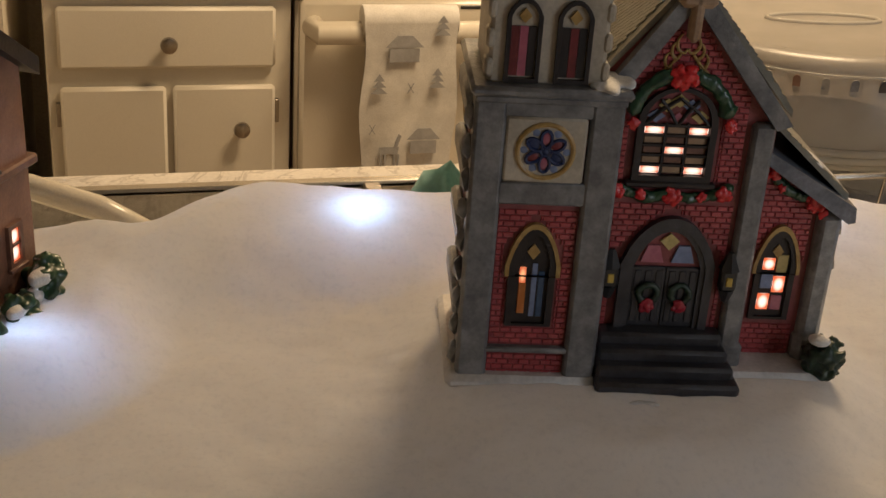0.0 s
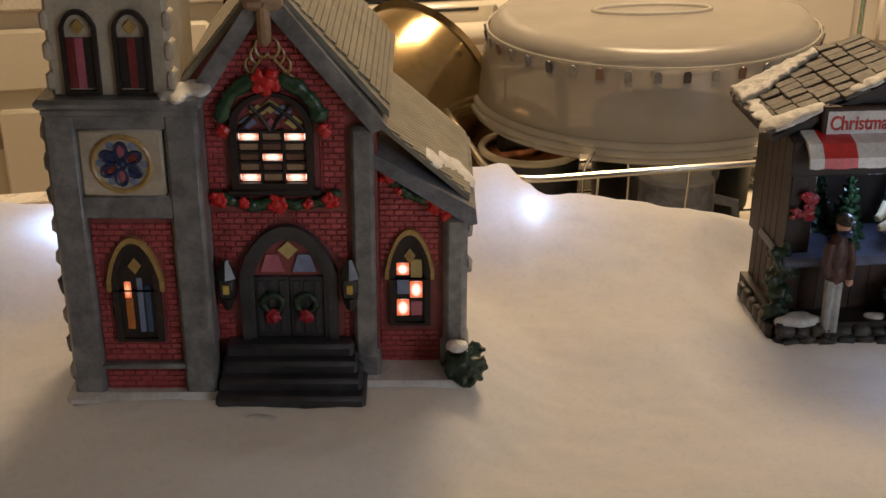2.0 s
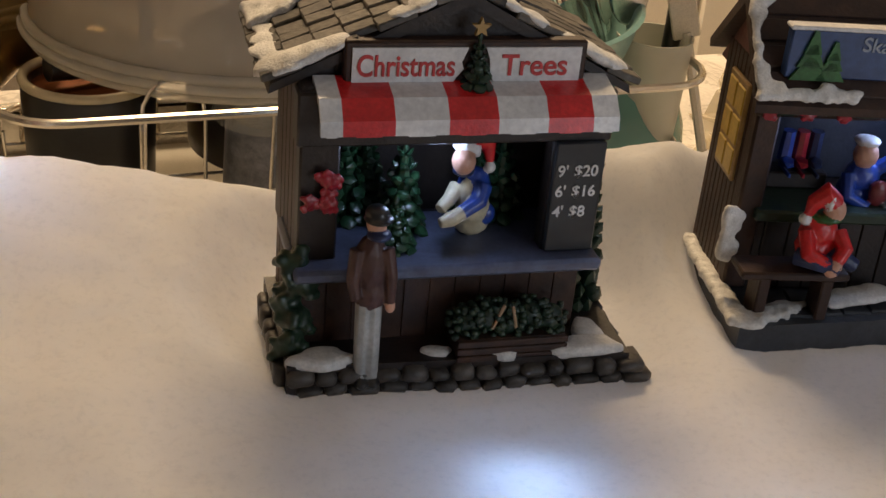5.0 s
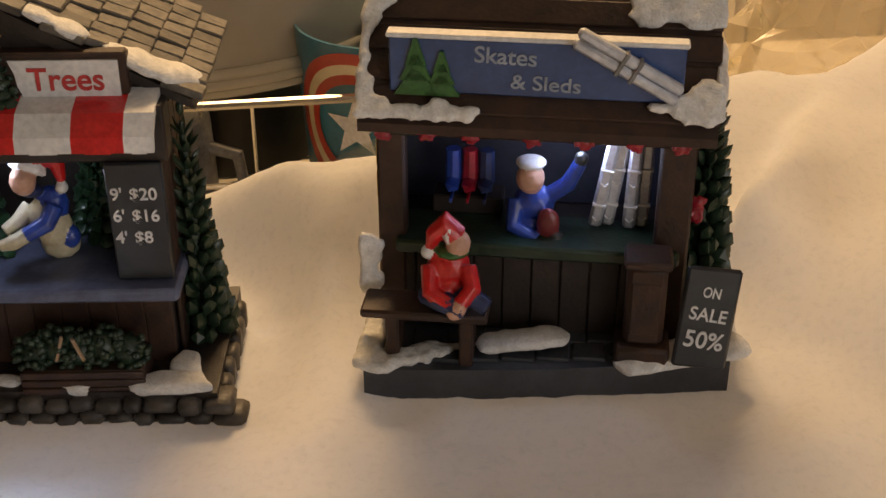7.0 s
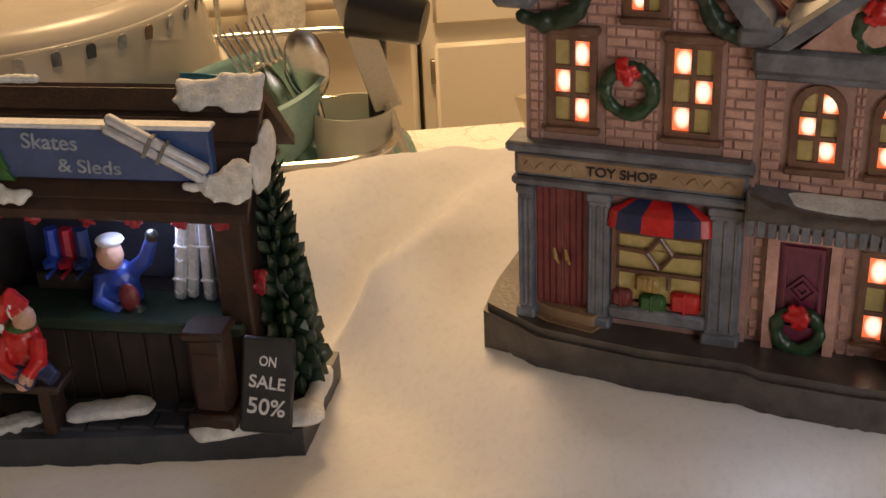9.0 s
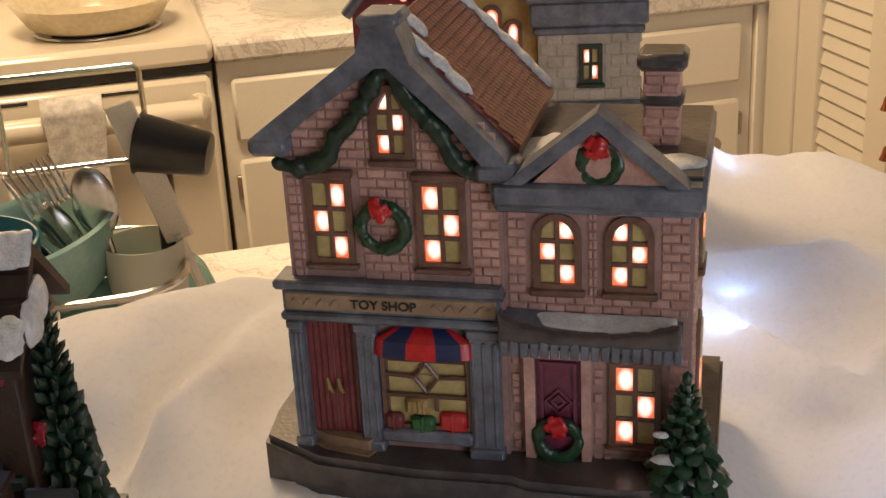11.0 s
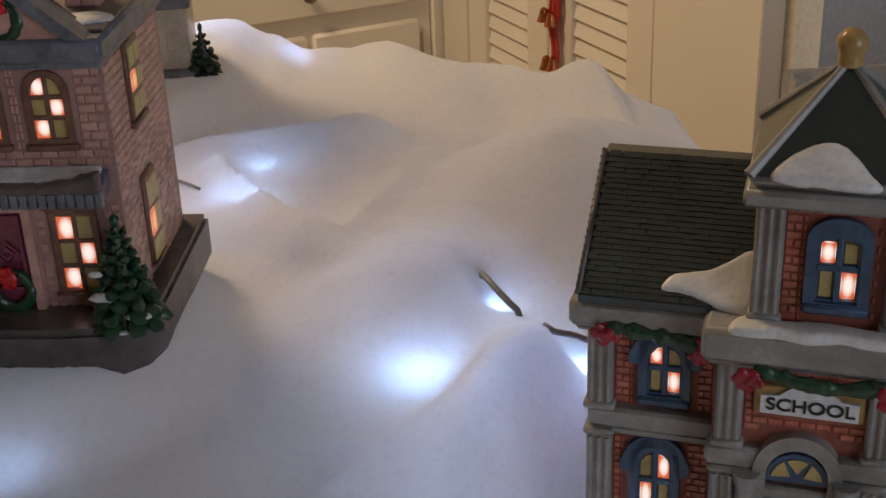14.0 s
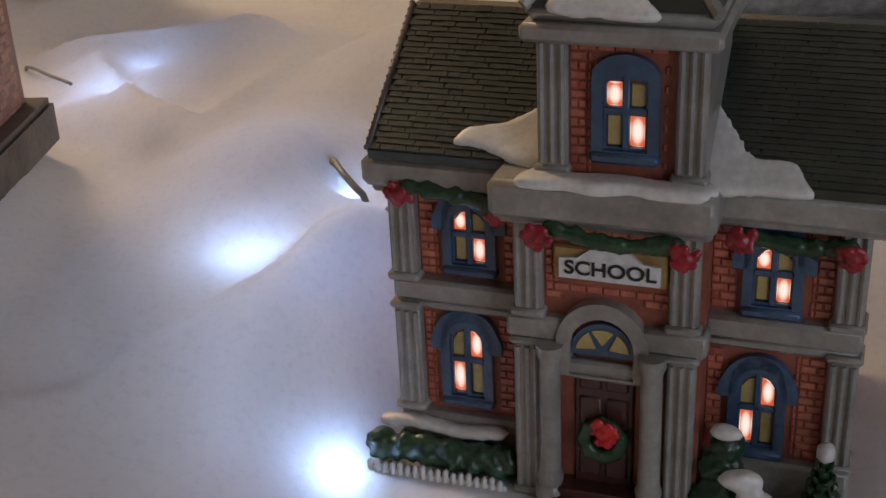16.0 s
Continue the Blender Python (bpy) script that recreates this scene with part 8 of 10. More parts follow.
    for k in range(7):
        box(bm, 0.1155 + 0.0027 * k, 0.0, 0.0168, 0.1173 + 0.0027 * k, 0.005, 0.0235, 0.0003)
    part("door", bm, "plum", c, "plum red door with diamond panel", smooth=True)
    # fir in front
    bm = new_bm()
    fir(bm, (0.1780, -0.006, 0.0150), 0.064, 0.0155, 9, 10)
    part("fir", bm, "green", c, "dark green fir with snow patches", smooth=True)
    bm = new_bm()
    for u, v, r in ((0.1705, 0.0455, 0.0045), (0.1860, 0.0330, 0.005), (0.178, 0.0205, 0.0035), (0.168, 0.056, 0.003)):
        ball(bm, (u, -0.0165 + (v - 0.03) * 0.12, v), r, (1.4, 0.7, 0.6), 2, 0.4)
    part("snow_cap", bm, "paint_snow", c, smooth="all")
    bm = new_bm()
    snow_patch(bm, 0.088, 0.106, -0.012, -0.002, 0.0175, 0.0015, 5, True)
    snow_patch(bm, 0.181, 0.187, 0.012, 0.034, 0.0175, 0.0022, 4, True)
    part("snow_patch", bm, "paint_snow", c, smooth="all")
    T = Matrix.Translation
    def left_free(u, v, w, h):
        if v < 0.110:
            return False
        for cu, hw, v0, v1 in ((0.0315, 0.0115, 0.112, 0.1585), (0.0785, 0.012, 0.112, 0.1585), (0.0598, 0.0095, 0.159, 0.195)):
            if abs(u - cu) < hw + w / 2 and v0 < v < v1:
                return False
        return abs(u - 0.0595) < 0.048 * min(1, max(0, (0.209 - v) / 0.042)) - 0.002
    def right_free(u, v, w, h):
        for cu, hw, v0, v1 in ((0.1250, 0.0112, 0.105, 0.1425), (0.1540, 0.0112, 0.105, 0.1425), (0.1245, 0.0148, 0, 0.085), (0.1565, 0.0122, 0.0335, 0.083), (0.139, 0.04, 0.079, 0.1005)):
            if abs(u - cu) < hw + w / 2 and v0 < v < v1:
                return False
        return True
    side = pose(0.1790, 0.004, 0, 0, 0, 90)
    bricks(c, [(0.0135, 0.1035, 0.1105, 0.208, T((0, 0.0018, 0)), left_free), (0.1045, 0.1785, 0.0185, 0.143, T((0, 0.0048, 0)), right_free),
               (0.002, 0.094, 0.018, 0.143, side, lambda u, v, w, h: not (abs(u - 0.041) < 0.012 + w / 2 and (0.1035 < v < 0.145 or 0.031 < v < 0.083)))], 0.0077, 0.0040, "pink_brick")
    settle(c)
    return c


def settle(c):
    """The shopfront stands on a base that rises over the foot of the walls: its lower parts are moved up to it."""
    for ob in c.children_recursive:
        if ob.type != "MESH" or ob.data.users > 1:
            continue
        m = ob.matrix_local.copy()
        up = ob.parent
        while up != c:
            m = up.matrix_local @ m
            up = up.parent
        back = m.inverted()
        for v in ob.data.vertices:
            p = m @ v.co
            if ob.name.startswith("base"):
                f = 1.4
            elif ob.name.startswith("fir"):
                f = 1.3 * (0.085 - p.z) / 0.0685
            elif p.x > 0.1 and p.z < 0.06 and ob.name.startswith(("wreath", "bow")):
                f = 0.75
            elif p.x < 0.1035:
                f = (0.125 - p.z) / 0.1085
            else:
                f = (0.042 - p.z) / 0.0255
            p.z += 0.0115 * min(1.4, max(0.0, f))
            v.co = back @ p


toy_shop()


# ---- the school ----
def school():
    c = thing("school", pose(1.204, 0.7035, -0.0934, 0, 0, -24.2) @ Matrix.Diagonal((1, 1, 1.025, 1)), "glazed ceramic brick school with green roof and bell tower", "model house", "lit village houses")
    bm = new_bm()
    box(bm, -0.006, 0.002, 0, 0.163, 0.092, 0.128)
    box(bm, 0.043, -0.012, 0, 0.112, 0.03, 0.128)
    part("wall", bm, "orange_mortar", c, "orange-red brick walls")
    bm = new_bm()
    prism(bm, [(-0.024, 0.0), (-0.022, -0.022), (0.036, -0.024), (0.042, -0.034), (0.112, -0.036), (0.120, -0.024), (0.176, -0.022), (0.178, 0.1), (-0.022, 0.1)], -0.006, 0.003, "z")
    part("base", bm, "glaze_snow", c, "white snowy base", smooth=True)
    # trim
    for q in ((-0.008, -0.0035, 0.0745, 0.044, 0.006, 0.0835), (0.111, -0.0035, 0.0745, 0.1655, 0.006, 0.0835), (-0.007, -0.002, 0.0705, 0.043, 0.006, 0.0750), (0.112, -0.002, 0.0705, 0.1645, 0.006, 0.0750),
              (-0.008, -0.003, 0.0, 0.044, 0.006, 0.0255), (0.111, -0.003, 0.0, 0.1655, 0.006, 0.0255), (0.041, -0.0165, 0.0720, 0.0655, -0.006, 0.0815), (0.0905, -0.0165, 0.0720, 0.114, -0.006, 0.0815)):
        b2 = new_bm()
        box(b2, *q, 0.0014)
        part("belt_course", b2, "taupe_glaze", c, "grey belt course", smooth=True)
    for u0, d0, v0, v1 in ((-0.0085, -0.003, 0.0255, 0.0735), (-0.0085, -0.003, 0.0825, 0.1235), (0.1545, -0.003, 0.0255, 0.0735), (0.1545, -0.003, 0.0825, 0.1235),
                       (0.0435, -0.016, 0.004, 0.0725), (0.0440, -0.016, 0.0810, 0.1235), (0.1000, -0.016, 0.004, 0.0725), (0.1000, -0.016, 0.0810, 0.1235)):
        b2 = new_bm()
        box(b2, u0, d0, v0, u0 + 0.0105, d0 + 0.012, v1, 0.0012)
        pil = part("pilaster", b2, "taupe_glaze", c, "fluted grey pilaster", smooth=True)
        for k in range(3):
            x = u0 + 0.0105 * (k + 0.5) / 3
            b2 = new_bm()
            tube(b2, [(x, d0 - 0.0002, v0 + 0.004), (x, d0 - 0.0002, v1 - 0.004)], 0.0011, 6)
            part("flute", b2, "taupe_glaze", pil, smooth=True)
        for name, va, vb in (("capital", v1 - 0.003, v1), ("foot", v0, v0 + 0.0035)):
            b2 = new_bm()
            box(b2, u0 - 0.0012, d0 - 0.0015, va, u0 + 0.0117, d0 + 0.012, vb, 0.001)
            part(name, b2, "taupe_glaze", pil, smooth=True)
    # round columns by the door
    for u in (0.0580, 0.0955):
        b2 = new_bm()
        lathe(b2, [(0.0058, 0.004), (0.0058, 0.011), (0.0046, 0.013), (0.0052, 0.016), (0.0042, 0.019), (0.0040, 0.066), (0.0052, 0.069), (0.0052, 0.0725), (0, 0.0725)], (u, -0.0185, 0), 14)
        part("column", b2, "taupe_glaze", c, "grey column beside the door", smooth=True)
    bm = new_bm()
    box(bm, -0.0145, -0.012, 0.1235, 0.176, 0.1, 0.1345, 0.002)
    box(bm, 0.0385, -0.028, 0.1235, 0.1165, 0.03, 0.1375, 0.0022)
    box(bm, -0.0125, -0.007, 0.1195, 0.17, 0.096, 0.1240, 0.0012)
    box(bm, 0.0405, -0.022, 0.1195, 0.1145, 0.02, 0.1240, 0.0012)
    part("cornice", bm, "taupe_glaze", c, "grey eaves cornice", smooth=True)
    # roof
    bm = new_bm()
    prism(bm, [(-0.012, 0.1345), (0.100, 0.1345), (0.100, 0.138), (0.052, 0.1753), (0.042, 0.1753), (-0.013, 0.1380)], -0.0105, 0.1735, "x")
    rf = part("roof", bm, "roof_green", c, "dark green shingled roof")
    bm = new_bm()
    run, rise = 0.054, 0.0372
    for r in range(26):
        for k in range(38):
            f = (r + 0.5) / 26
            u = -0.0105 + 0.0049 * k + (0.00245 if r % 2 else 0) + random.uniform(-0.0003, 0.0003)
            if u > 0.169:
                continue
            m = pose(u, -0.0125 + run * f, 0.1387 + rise * f + random.uniform(-0.0001, 0.0001), 27, 0, random.uniform(-1, 1))
            box(bm, 0, -0.0015, -0.0004, 0.00482, 0.0017, 0.0004, 0.0, m)
    part("shingles", bm, "roof_green", rf, kind="stuff")
    for u in (-0.0105, 0.1735):
        bm = new_bm()
        tube(bm, [(u, -0.0125, 0.1388), (u, -0.0125 + run, 0.1388 + rise)], 0.0012, 8)
        for k in range(20):
            f = k / 19
            ball(bm, (u - (0.0004 if u < 0 else -0.0004), -0.0125 + run * f, 0.1390 + rise * f), 0.0012, (1, 1, 1), 1)
        part("verge", bm, "slate_base", rf, "beaded edge of the roof", smooth="all")
    # tower
    bm = new_bm()
    box(bm, 0.0575, -0.0165, 0.130, 0.108, 0.034, 0.188, 0.001)
    part("tower", bm, "orange_mortar", c)
    for u0 in (0.0545, 0.1005):
        b2 = new_bm()
        box(b2, u0, -0.020, 0.138, u0 + 0.0105, 0.034, 0.186, 0.0012)
        pil = part("pilaster", b2, "taupe_glaze", c, "fluted grey pilaster", smooth=True)
        for k in range(3):
            x = u0 + 0.0105 * (k + 0.5) / 3
            b2 = new_bm()
            tube(b2, [(x, -0.0202, 0.1425), (x, -0.0202, 0.183)], 0.0011, 6)
            part("flute", b2, "taupe_glaze", pil, smooth=True)
        b2 = new_bm()
        box(b2, u0 - 0.001, -0.0212, 0.137, u0 + 0.0115, 0.034, 0.1415, 0.001)
        part("foot", b2, "taupe_glaze", pil, smooth=True)
    bm = new_bm()
    box(bm, 0.0500, -0.0255, 0.1840, 0.1155, 0.042, 0.1905, 0.0016)
    box(bm, 0.0515, -0.0240, 0.1900, 0.1140, 0.040, 0.1965, 0.0030)
    part("tower_cornice", bm, "taupe_glaze", c, smooth=True)
    bm = new_bm()
    B = [bm.verts.new(p) for p in SPIRE]
    T = bm.verts.new(SPIRE_TOP)
    for i in range(4):
        bm.faces.new((B[i], B[(i + 1) % 4], T))
    bm.faces.new(B[::-1])
    part("spire", bm, "roof_green", c, "dark green pyramid roof")
    for p in SPIRE:
        bm = new_bm()
        tube(bm, [p, SPIRE_TOP], [0.0022, 0.0014], 8)
        part("hip", bm, "taupe_glaze", c, smooth=True)
    bm = new_bm()
    lathe(bm, [(0.0042, 0.2265), (0.0046, 0.229), (0.0042, 0.2305), (0.0054, 0.2335), (0.0052, 0.2365), (0.003, 0.239), (0, 0.2398)], (0.0815, 0.007, 0), 14)
    part("finial", bm, "gold", c, "shiny gilt finial", smooth=True)
    # snow
    for m, outline, th in ((pose(0, -0.0245, 0.1950, 45, 0, 0), [(0.0585, 0.0005), (0.0605, 0.005), (0.0665, 0.0105), (0.0740, 0.0145), (0.0815, 0.0145), (0.0875, 0.0095), (0.0920, 0.004), (0.0965, -0.001), (0.088, -0.0022), (0.076, -0.0015), (0.066, -0.0015)], 0.0018),
                       (pose(0, -0.0125, 0.1393, 34.6, 0, 0), [(0.0205, 0.004), (0.0235, 0.0105), (0.030, 0.0125), (0.0378, 0.0145), (0.045, 0.019), (0.0545, 0.025), (0.0565, 0.008), (0.054, -0.003), (0.0445, -0.002), (0.034, 0.002), (0.027, 0.0035)], 0.0018),
                       (pose(0, -0.0125, 0.1393, 34.6, 0, 0), [(0.1085, 0.030), (0.1125, 0.025), (0.1170, 0.0185), (0.1225, 0.0095), (0.1280, 0.0078), (0.1340, 0.0080), (0.1390, 0.0070), (0.1425, 0.001), (0.1450, -0.0045), (0.128, -0.005), (0.110, -0.004)], 0.0018),
                       (pose(0, 0, 0.1375), [(0.0475, -0.0265), (0.056, -0.0285), (0.066, -0.0275), (0.076, -0.0290), (0.088, -0.0272), (0.100, -0.0285), (0.1135, -0.0265), (0.1145, -0.017), (0.100, -0.0190), (0.083, -0.0160), (0.064, -0.0190), (0.052, -0.016)], 0.0022)):
        b2 = new_bm()
        sheet(b2, m, outline, th)
        part("snow_cap", b2, "glaze_snow", c, "white painted snow", smooth="all")
    # windows
    def hood(win, u, v, w, d, rise):
        rim = []
        for rx, ry, order in ((w * 0.5 + 0.0062, rise + 0.0062, range(11)), (w * 0.5 + 0.0008, rise + 0.0010, range(10, -1, -1))):
            arc = [(u + rx * math.cos(math.pi * k / 10), v + ry * math.sin(math.pi * k / 10)) for k in order]
            if rx > w * 0.5 + 0.004:
                arc = [(u + rx - 0.004, v - 0.0048), (u + rx + 0.0012, v - 0.0048), (u + rx + 0.0012, v)] + arc[1:-1] + [(u - rx - 0.0012, v), (u - rx - 0.0012, v - 0.0048), (u - rx + 0.004, v - 0.0048)]
            rim += arc
        b2 = new_bm()
        prism(b2, rim, d - 0.0032, d + 0.001)
        part("hood", b2, "blue_frame", win, "blue arched hood with ears", smooth=True)
    def blue_window(u, v, w, h, d, lit, rise):
        bm = new_bm()
        ring_prism(bm, at(arch(w * 1.5, h + 0.007, rise + 0.006, 12), u, v - 0.001), at(arch(w * 1.0, h - 0.001, rise, 12), u, v), d - 0.0032, d + 0.001)
        ring_prism(bm, at(arch(w * 1.1, h, rise, 12), u, v), at(arch(w * 0.86, h - 0.0035, rise * 0.85, 12), u, v + 0.001), d - 0.0018, d + 0.001)
        win = part("window", bm, "blue_frame", c, "blue framed window, two panes lit", smooth=True)
        for name, q, bev in (("glazing_bar", (u - 0.0013, d - 0.0022, v, u + 0.0013, d, v + h - 0.001), 0.0005), ("glazing_bar", (u - w * 0.5, d - 0.0022, v + h * 0.5 - 0.0014, u + w * 0.5, d, v + h * 0.5 + 0.0014), 0.0005),
                          ("sill", (u - w * 0.78, d - 0.0045, v - 0.0045, u + w * 0.78, d + 0.001, v - 0.0005), 0.0012)):
            b2 = new_bm()
            box(b2, *q, bev)
            part(name, b2, "blue_frame", win, smooth=True)
        for r in (0, 1):
            for k in (0, 1):
                b2 = new_bm()
                x0, x1 = (u - w * 0.43, u - 0.0013) if k == 0 else (u + 0.0013, u + w * 0.43)
                z0, z1 = (v + 0.0012, v + h * 0.5 - 0.0014) if r == 0 else (v + h * 0.5 + 0.0014, v + h - 0.004)
                if r == 1 and rise > 0.003:
                    o = z1 - rise * 0.6
                    pts = [(x0, z0), (x1, z0), (x1, z1 if k == 0 else o), ((x0 + x1) / 2, z1 - rise * 0.12), (x0, o if k == 0 else z1)]
                    prism(b2, pts, d - 0.0008, d + 0.001)
                else:
                    box(b2, x0, d - 0.0008, z0, x1, d + 0.001, z1, 0.0005)
                key = "lit" if (k, r) in lit else "yellow_pane"
                part("pane", b2, key, win, "pane glowing orange" if key == "lit" else "")
        if rise > 0.003:
            hood(win, u, v + h - rise, w, d, rise)
    blue_window(0.0225, 0.0905, 0.0138, 0.0245, 0.002, {(0, 1), (1, 0)}, 0.006)
    blue_window(0.0200, 0.0335, 0.0138, 0.0320, 0.002, {(1, 1), (0, 0)}, 0.007)
    blue_window(0.1335, 0.0880, 0.0138, 0.0245, 0.002, {(0, 1), (1, 0)}, 0.006)
    blue_window(0.1310, 0.0300, 0.0138, 0.0320, 0.002, {(1, 1), (0, 0)}, 0.007)
    blue_window(0.0842, 0.1480, 0.0150, 0.0265, -0.0165, {(0, 1), (1, 0)}, 0.002)
    # sign
    bm = new_bm()
    box(bm, 0.0585, -0.0150, 0.0970, 0.0995, -0.011, 0.1100, 0.0008)
    sg = part("sign", bm, "gold", c, "tan framed white sign with black lettering", smooth=True)
    bm = new_bm()
    prism(bm, [(0.0610, 0.0985), (0.0970, 0.0985), (0.0970, 0.1060), (0.0905, 0.1065), (0.0860, 0.1100), (0.0790, 0.1112), (0.0720, 0.1100), (0.0675, 0.1065), (0.0610, 0.1060)], -0.0165, -0.0145)
    part("panel", bm, "white", sg)
    words("lettering", "SCHOOL", 0.0630, -0.0168, 0.1005, 0.0072, "black_letter", sg, 0.0325)
    # doorway
    bm = new_bm()
    o = at(arch(0.034, 0.030, 0.018, 14), 0.0768, 0.0600)
    i = at(arch(0.0235, 0.0235, 0.0125, 14), 0.0768, 0.0605)
    ring_prism(bm, o, i, -0.0175, -0.010)
    box(bm, 0.0590, -0.0160, 0.0575, 0.0945, -0.010, 0.0655, 0.0012)
    part("door_arch", bm, "taupe_glaze", c, "grey arch over the door", smooth=True)
    bm = new_bm()
    prism(bm, at(arch(0.0235, 0.0130, 0.0120, 14), 0.0768, 0.0680), -0.0150, -0.010)
    fl = part("fanlight", bm, "blue_frame", c, "blue fanlight with three yellow panes")
    for a0, a1 in ((0.15, 1.0), (1.15, 1.99), (2.14, 2.99)):
        b2 = new_bm()
        pts = [(0.0768 + 0.0030 * math.cos((a0 + a1) / 2), 0.0695 + 0.0030 * math.sin((a0 + a1) / 2))] + [(0.0768 + 0.0098 * math.cos(a0 + (a1 - a0) * k / 4), 0.0690 + 0.0098 * math.sin(a0 + (a1 - a0) * k / 4)) for k in range(5)]
        prism(b2, pts, -0.0158, -0.0145)
        part("pane", b2, "yellow_pane", fl)
    bm = new_bm()
    box(bm, 0.0660, -0.0135, 0.0120, 0.0885, -0.011, 0.0680, 0.0008)
    door = part("door", bm, "door_brown", c, "dark brown panelled door", smooth=True)
    for x in (0.0680, 0.0780):
        for z0, z1 in ((0.0160, 0.0330), (0.0360, 0.0500), (0.0530, 0.0640)):
            b2 = new_bm()
            box(b2, x, -0.0145, z0, x + 0.0085, -0.012, z1, 0.0008)
            part("door_panel", b2, "door_brown", door, smooth=True)
    bm = new_bm()
    wreath(bm, (0.0775, -0.0165, 0.0335), 0.0070, 0.0034, 16)
    part("wreath", bm, "green", c, "dark green wreath on the door", smooth="all")
    bm = new_bm()
    flower(bm, (0.0785, -0.0195, 0.0385), 0.0066)
    part("bow", bm, "bright_red", c, "red bow", smooth="all")
    for k in range(4):
        b2 = new_bm()
        box(b2, 0.0600 - 0.0012 * k, -0.0220 - 0.004 * k, 0.0, 0.0940 + 0.0012 * k, -0.010, 0.0130 - 0.0032 * k, 0.0008)
        part("step", b2, "door_brown", c, "dark brown brick step" if k == 0 else "", smooth=True)
    # garlands with bows
    for u, d, v in ((0.0002, -0.013, 0.1222), (0.0375, -0.013, 0.1190), (0.0568, -0.029, 0.1190), (0.1070, -0.029, 0.1168), (0.1225, -0.012, 0.1175), (0.1590, -0.012, 0.1150)):
        bm = new_bm()
        flower(bm, (u, d, v), 0.0064)
        part("bow", bm, "red", c, "red bow under the eaves", smooth="all")
    for p, q, sag, n, y in (((0.004, 0.1250), (0.036, 0.1210), -0.0005, 12, -0.0120), ((0.060, 0.1220), (0.103, 0.1200), 0.003, 14, -0.0265), ((0.124, 0.1165), (0.158, 0.1150), 0.002, 12, -0.005)):
        bm = new_bm()
        swag(bm, p, q, sag, 0.0036, n, y)
        part("garland", bm, "green", c, "dark green garland under the eaves", smooth="all")
    # shrubs
    bm = new_bm()
    for k in range(6):
        clumps(bm, (-0.014 + 0.0102 * k, -0.0120, 0.0135), (0.0062, 0.0055, 0.0066), 70, 0.0016, 0.25)
    part("hedge", bm, "green", c, "dark green clipped hedge", smooth="all")
    bm = new_bm()
    box(bm, -0.018, -0.0185, 0.0, 0.0400, -0.0165, 0.0065, 0.0006)
    fence = part("fence", bm, "glaze_snow", c, "low white fence before the hedge", smooth=True)
    for k in range(18):
        b2 = new_bm()
        box(b2, -0.018 + 0.0032 * k, -0.0195, 0.0, -0.0158 + 0.0032 * k, -0.0165, 0.0095 + 0.0006 * math.sin(2.1 * k), 0.0009)
        part("picket", b2, "glaze_snow", fence, smooth=True)
    bm = new_bm()
    for k in range(8):
        ball(bm, (-0.010 + 0.006 * k, -0.006, 0.0215 + 0.001 * math.sin(k)), 0.0058, (1.1, 0.7, 0.5), 2, 0.3)
    part("snow_cap", bm, "glaze_snow", c, smooth="all")
    bm = new_bm()
    for u, d, v, s in ((0.1195, -0.014, 0.012, 0.011), (0.1215, -0.013, 0.026, 0.009), (0.1225, -0.012, 0.037, 0.0065), (0.136, -0.015, 0.009, 0.009)):
        clumps(bm, (u, d, v), (s * 0.85, s * 0.75, s * 0.85), 80, 0.0019, 0.25)
    part("shrub", bm, "green", c, "dark green shrub with snow", smooth="all")
    bm = new_bm()
    for u, d, v, s in ((0.1225, -0.017, 0.0455, 0.005), (0.1290, -0.021, 0.0285, 0.0065), (0.1345, -0.022, 0.0215, 0.0055)):
        ball(bm, (u, d, v), s, (1.3, 0.7, 0.7), 2, 0.35)
    part("snow_cap", bm, "glaze_snow", c, smooth="all")
    bm = new_bm()
    fir(bm, (0.1570, -0.013, 0.0), 0.042, 0.0115, 8, 9)
    part("fir", bm, "green", c, "small green fir by the wall", smooth=True)
    bm = new_bm()
    ball(bm, (0.1570, -0.014, 0.041), 0.0042, (0.9, 0.9, 1.1), 2, 0.3)
    part("snow_cap", bm, "glaze_snow", c, smooth="all")
    T = Matrix.Translation
    def wing_free(cu, cu2):
        def free(u, v, w, h):
            if 0.069 < v < 0.085:
                return False
            if abs(u - cu) < 0.0118 + w / 2 and 0.085 < v < 0.1215:
                return abs(u - cu) > 0.0118 * max(0, min(1, (0.1225 - v) / 0.01)) + w / 2
            if abs(u - cu2) < 0.0118 + w / 2 and 0.0275 < v < 0.072:
                return False
            return True
        return free
    bricks(c, [(0.0025, 0.0435, 0.027, 0.1195, T((0, 0.0018, 0)), wing_free(0.0225, 0.0200)), (0.1120, 0.1545, 0.027, 0.1195, T((0, 0.0018, 0)), wing_free(0.1335, 0.1310)),
               (0.0550, 0.1000, 0.0880, 0.1195, T((0, -0.0122, 0)), lambda u, v, w, h: not (0.094 < v < 0.110 and 0.0595 - w / 2 < u < 0.101 + w / 2 or v < 0.092 and abs(u - 0.0768) < 0.017)),
               (0.0650, 0.1005, 0.1385, 0.1840, T((0, -0.0167, 0)), lambda u, v, w, h: abs(u - 0.0842) > 0.0118 + w / 2 or v > 0.1815)], 0.0060, 0.0032, "orange_brick")
    return c


SPIRE = ((0.0515, -0.0235, 0.1955), (0.1135, -0.0235, 0.1955), (0.1135, 0.039, 0.1955), (0.0515, 0.039, 0.1955))
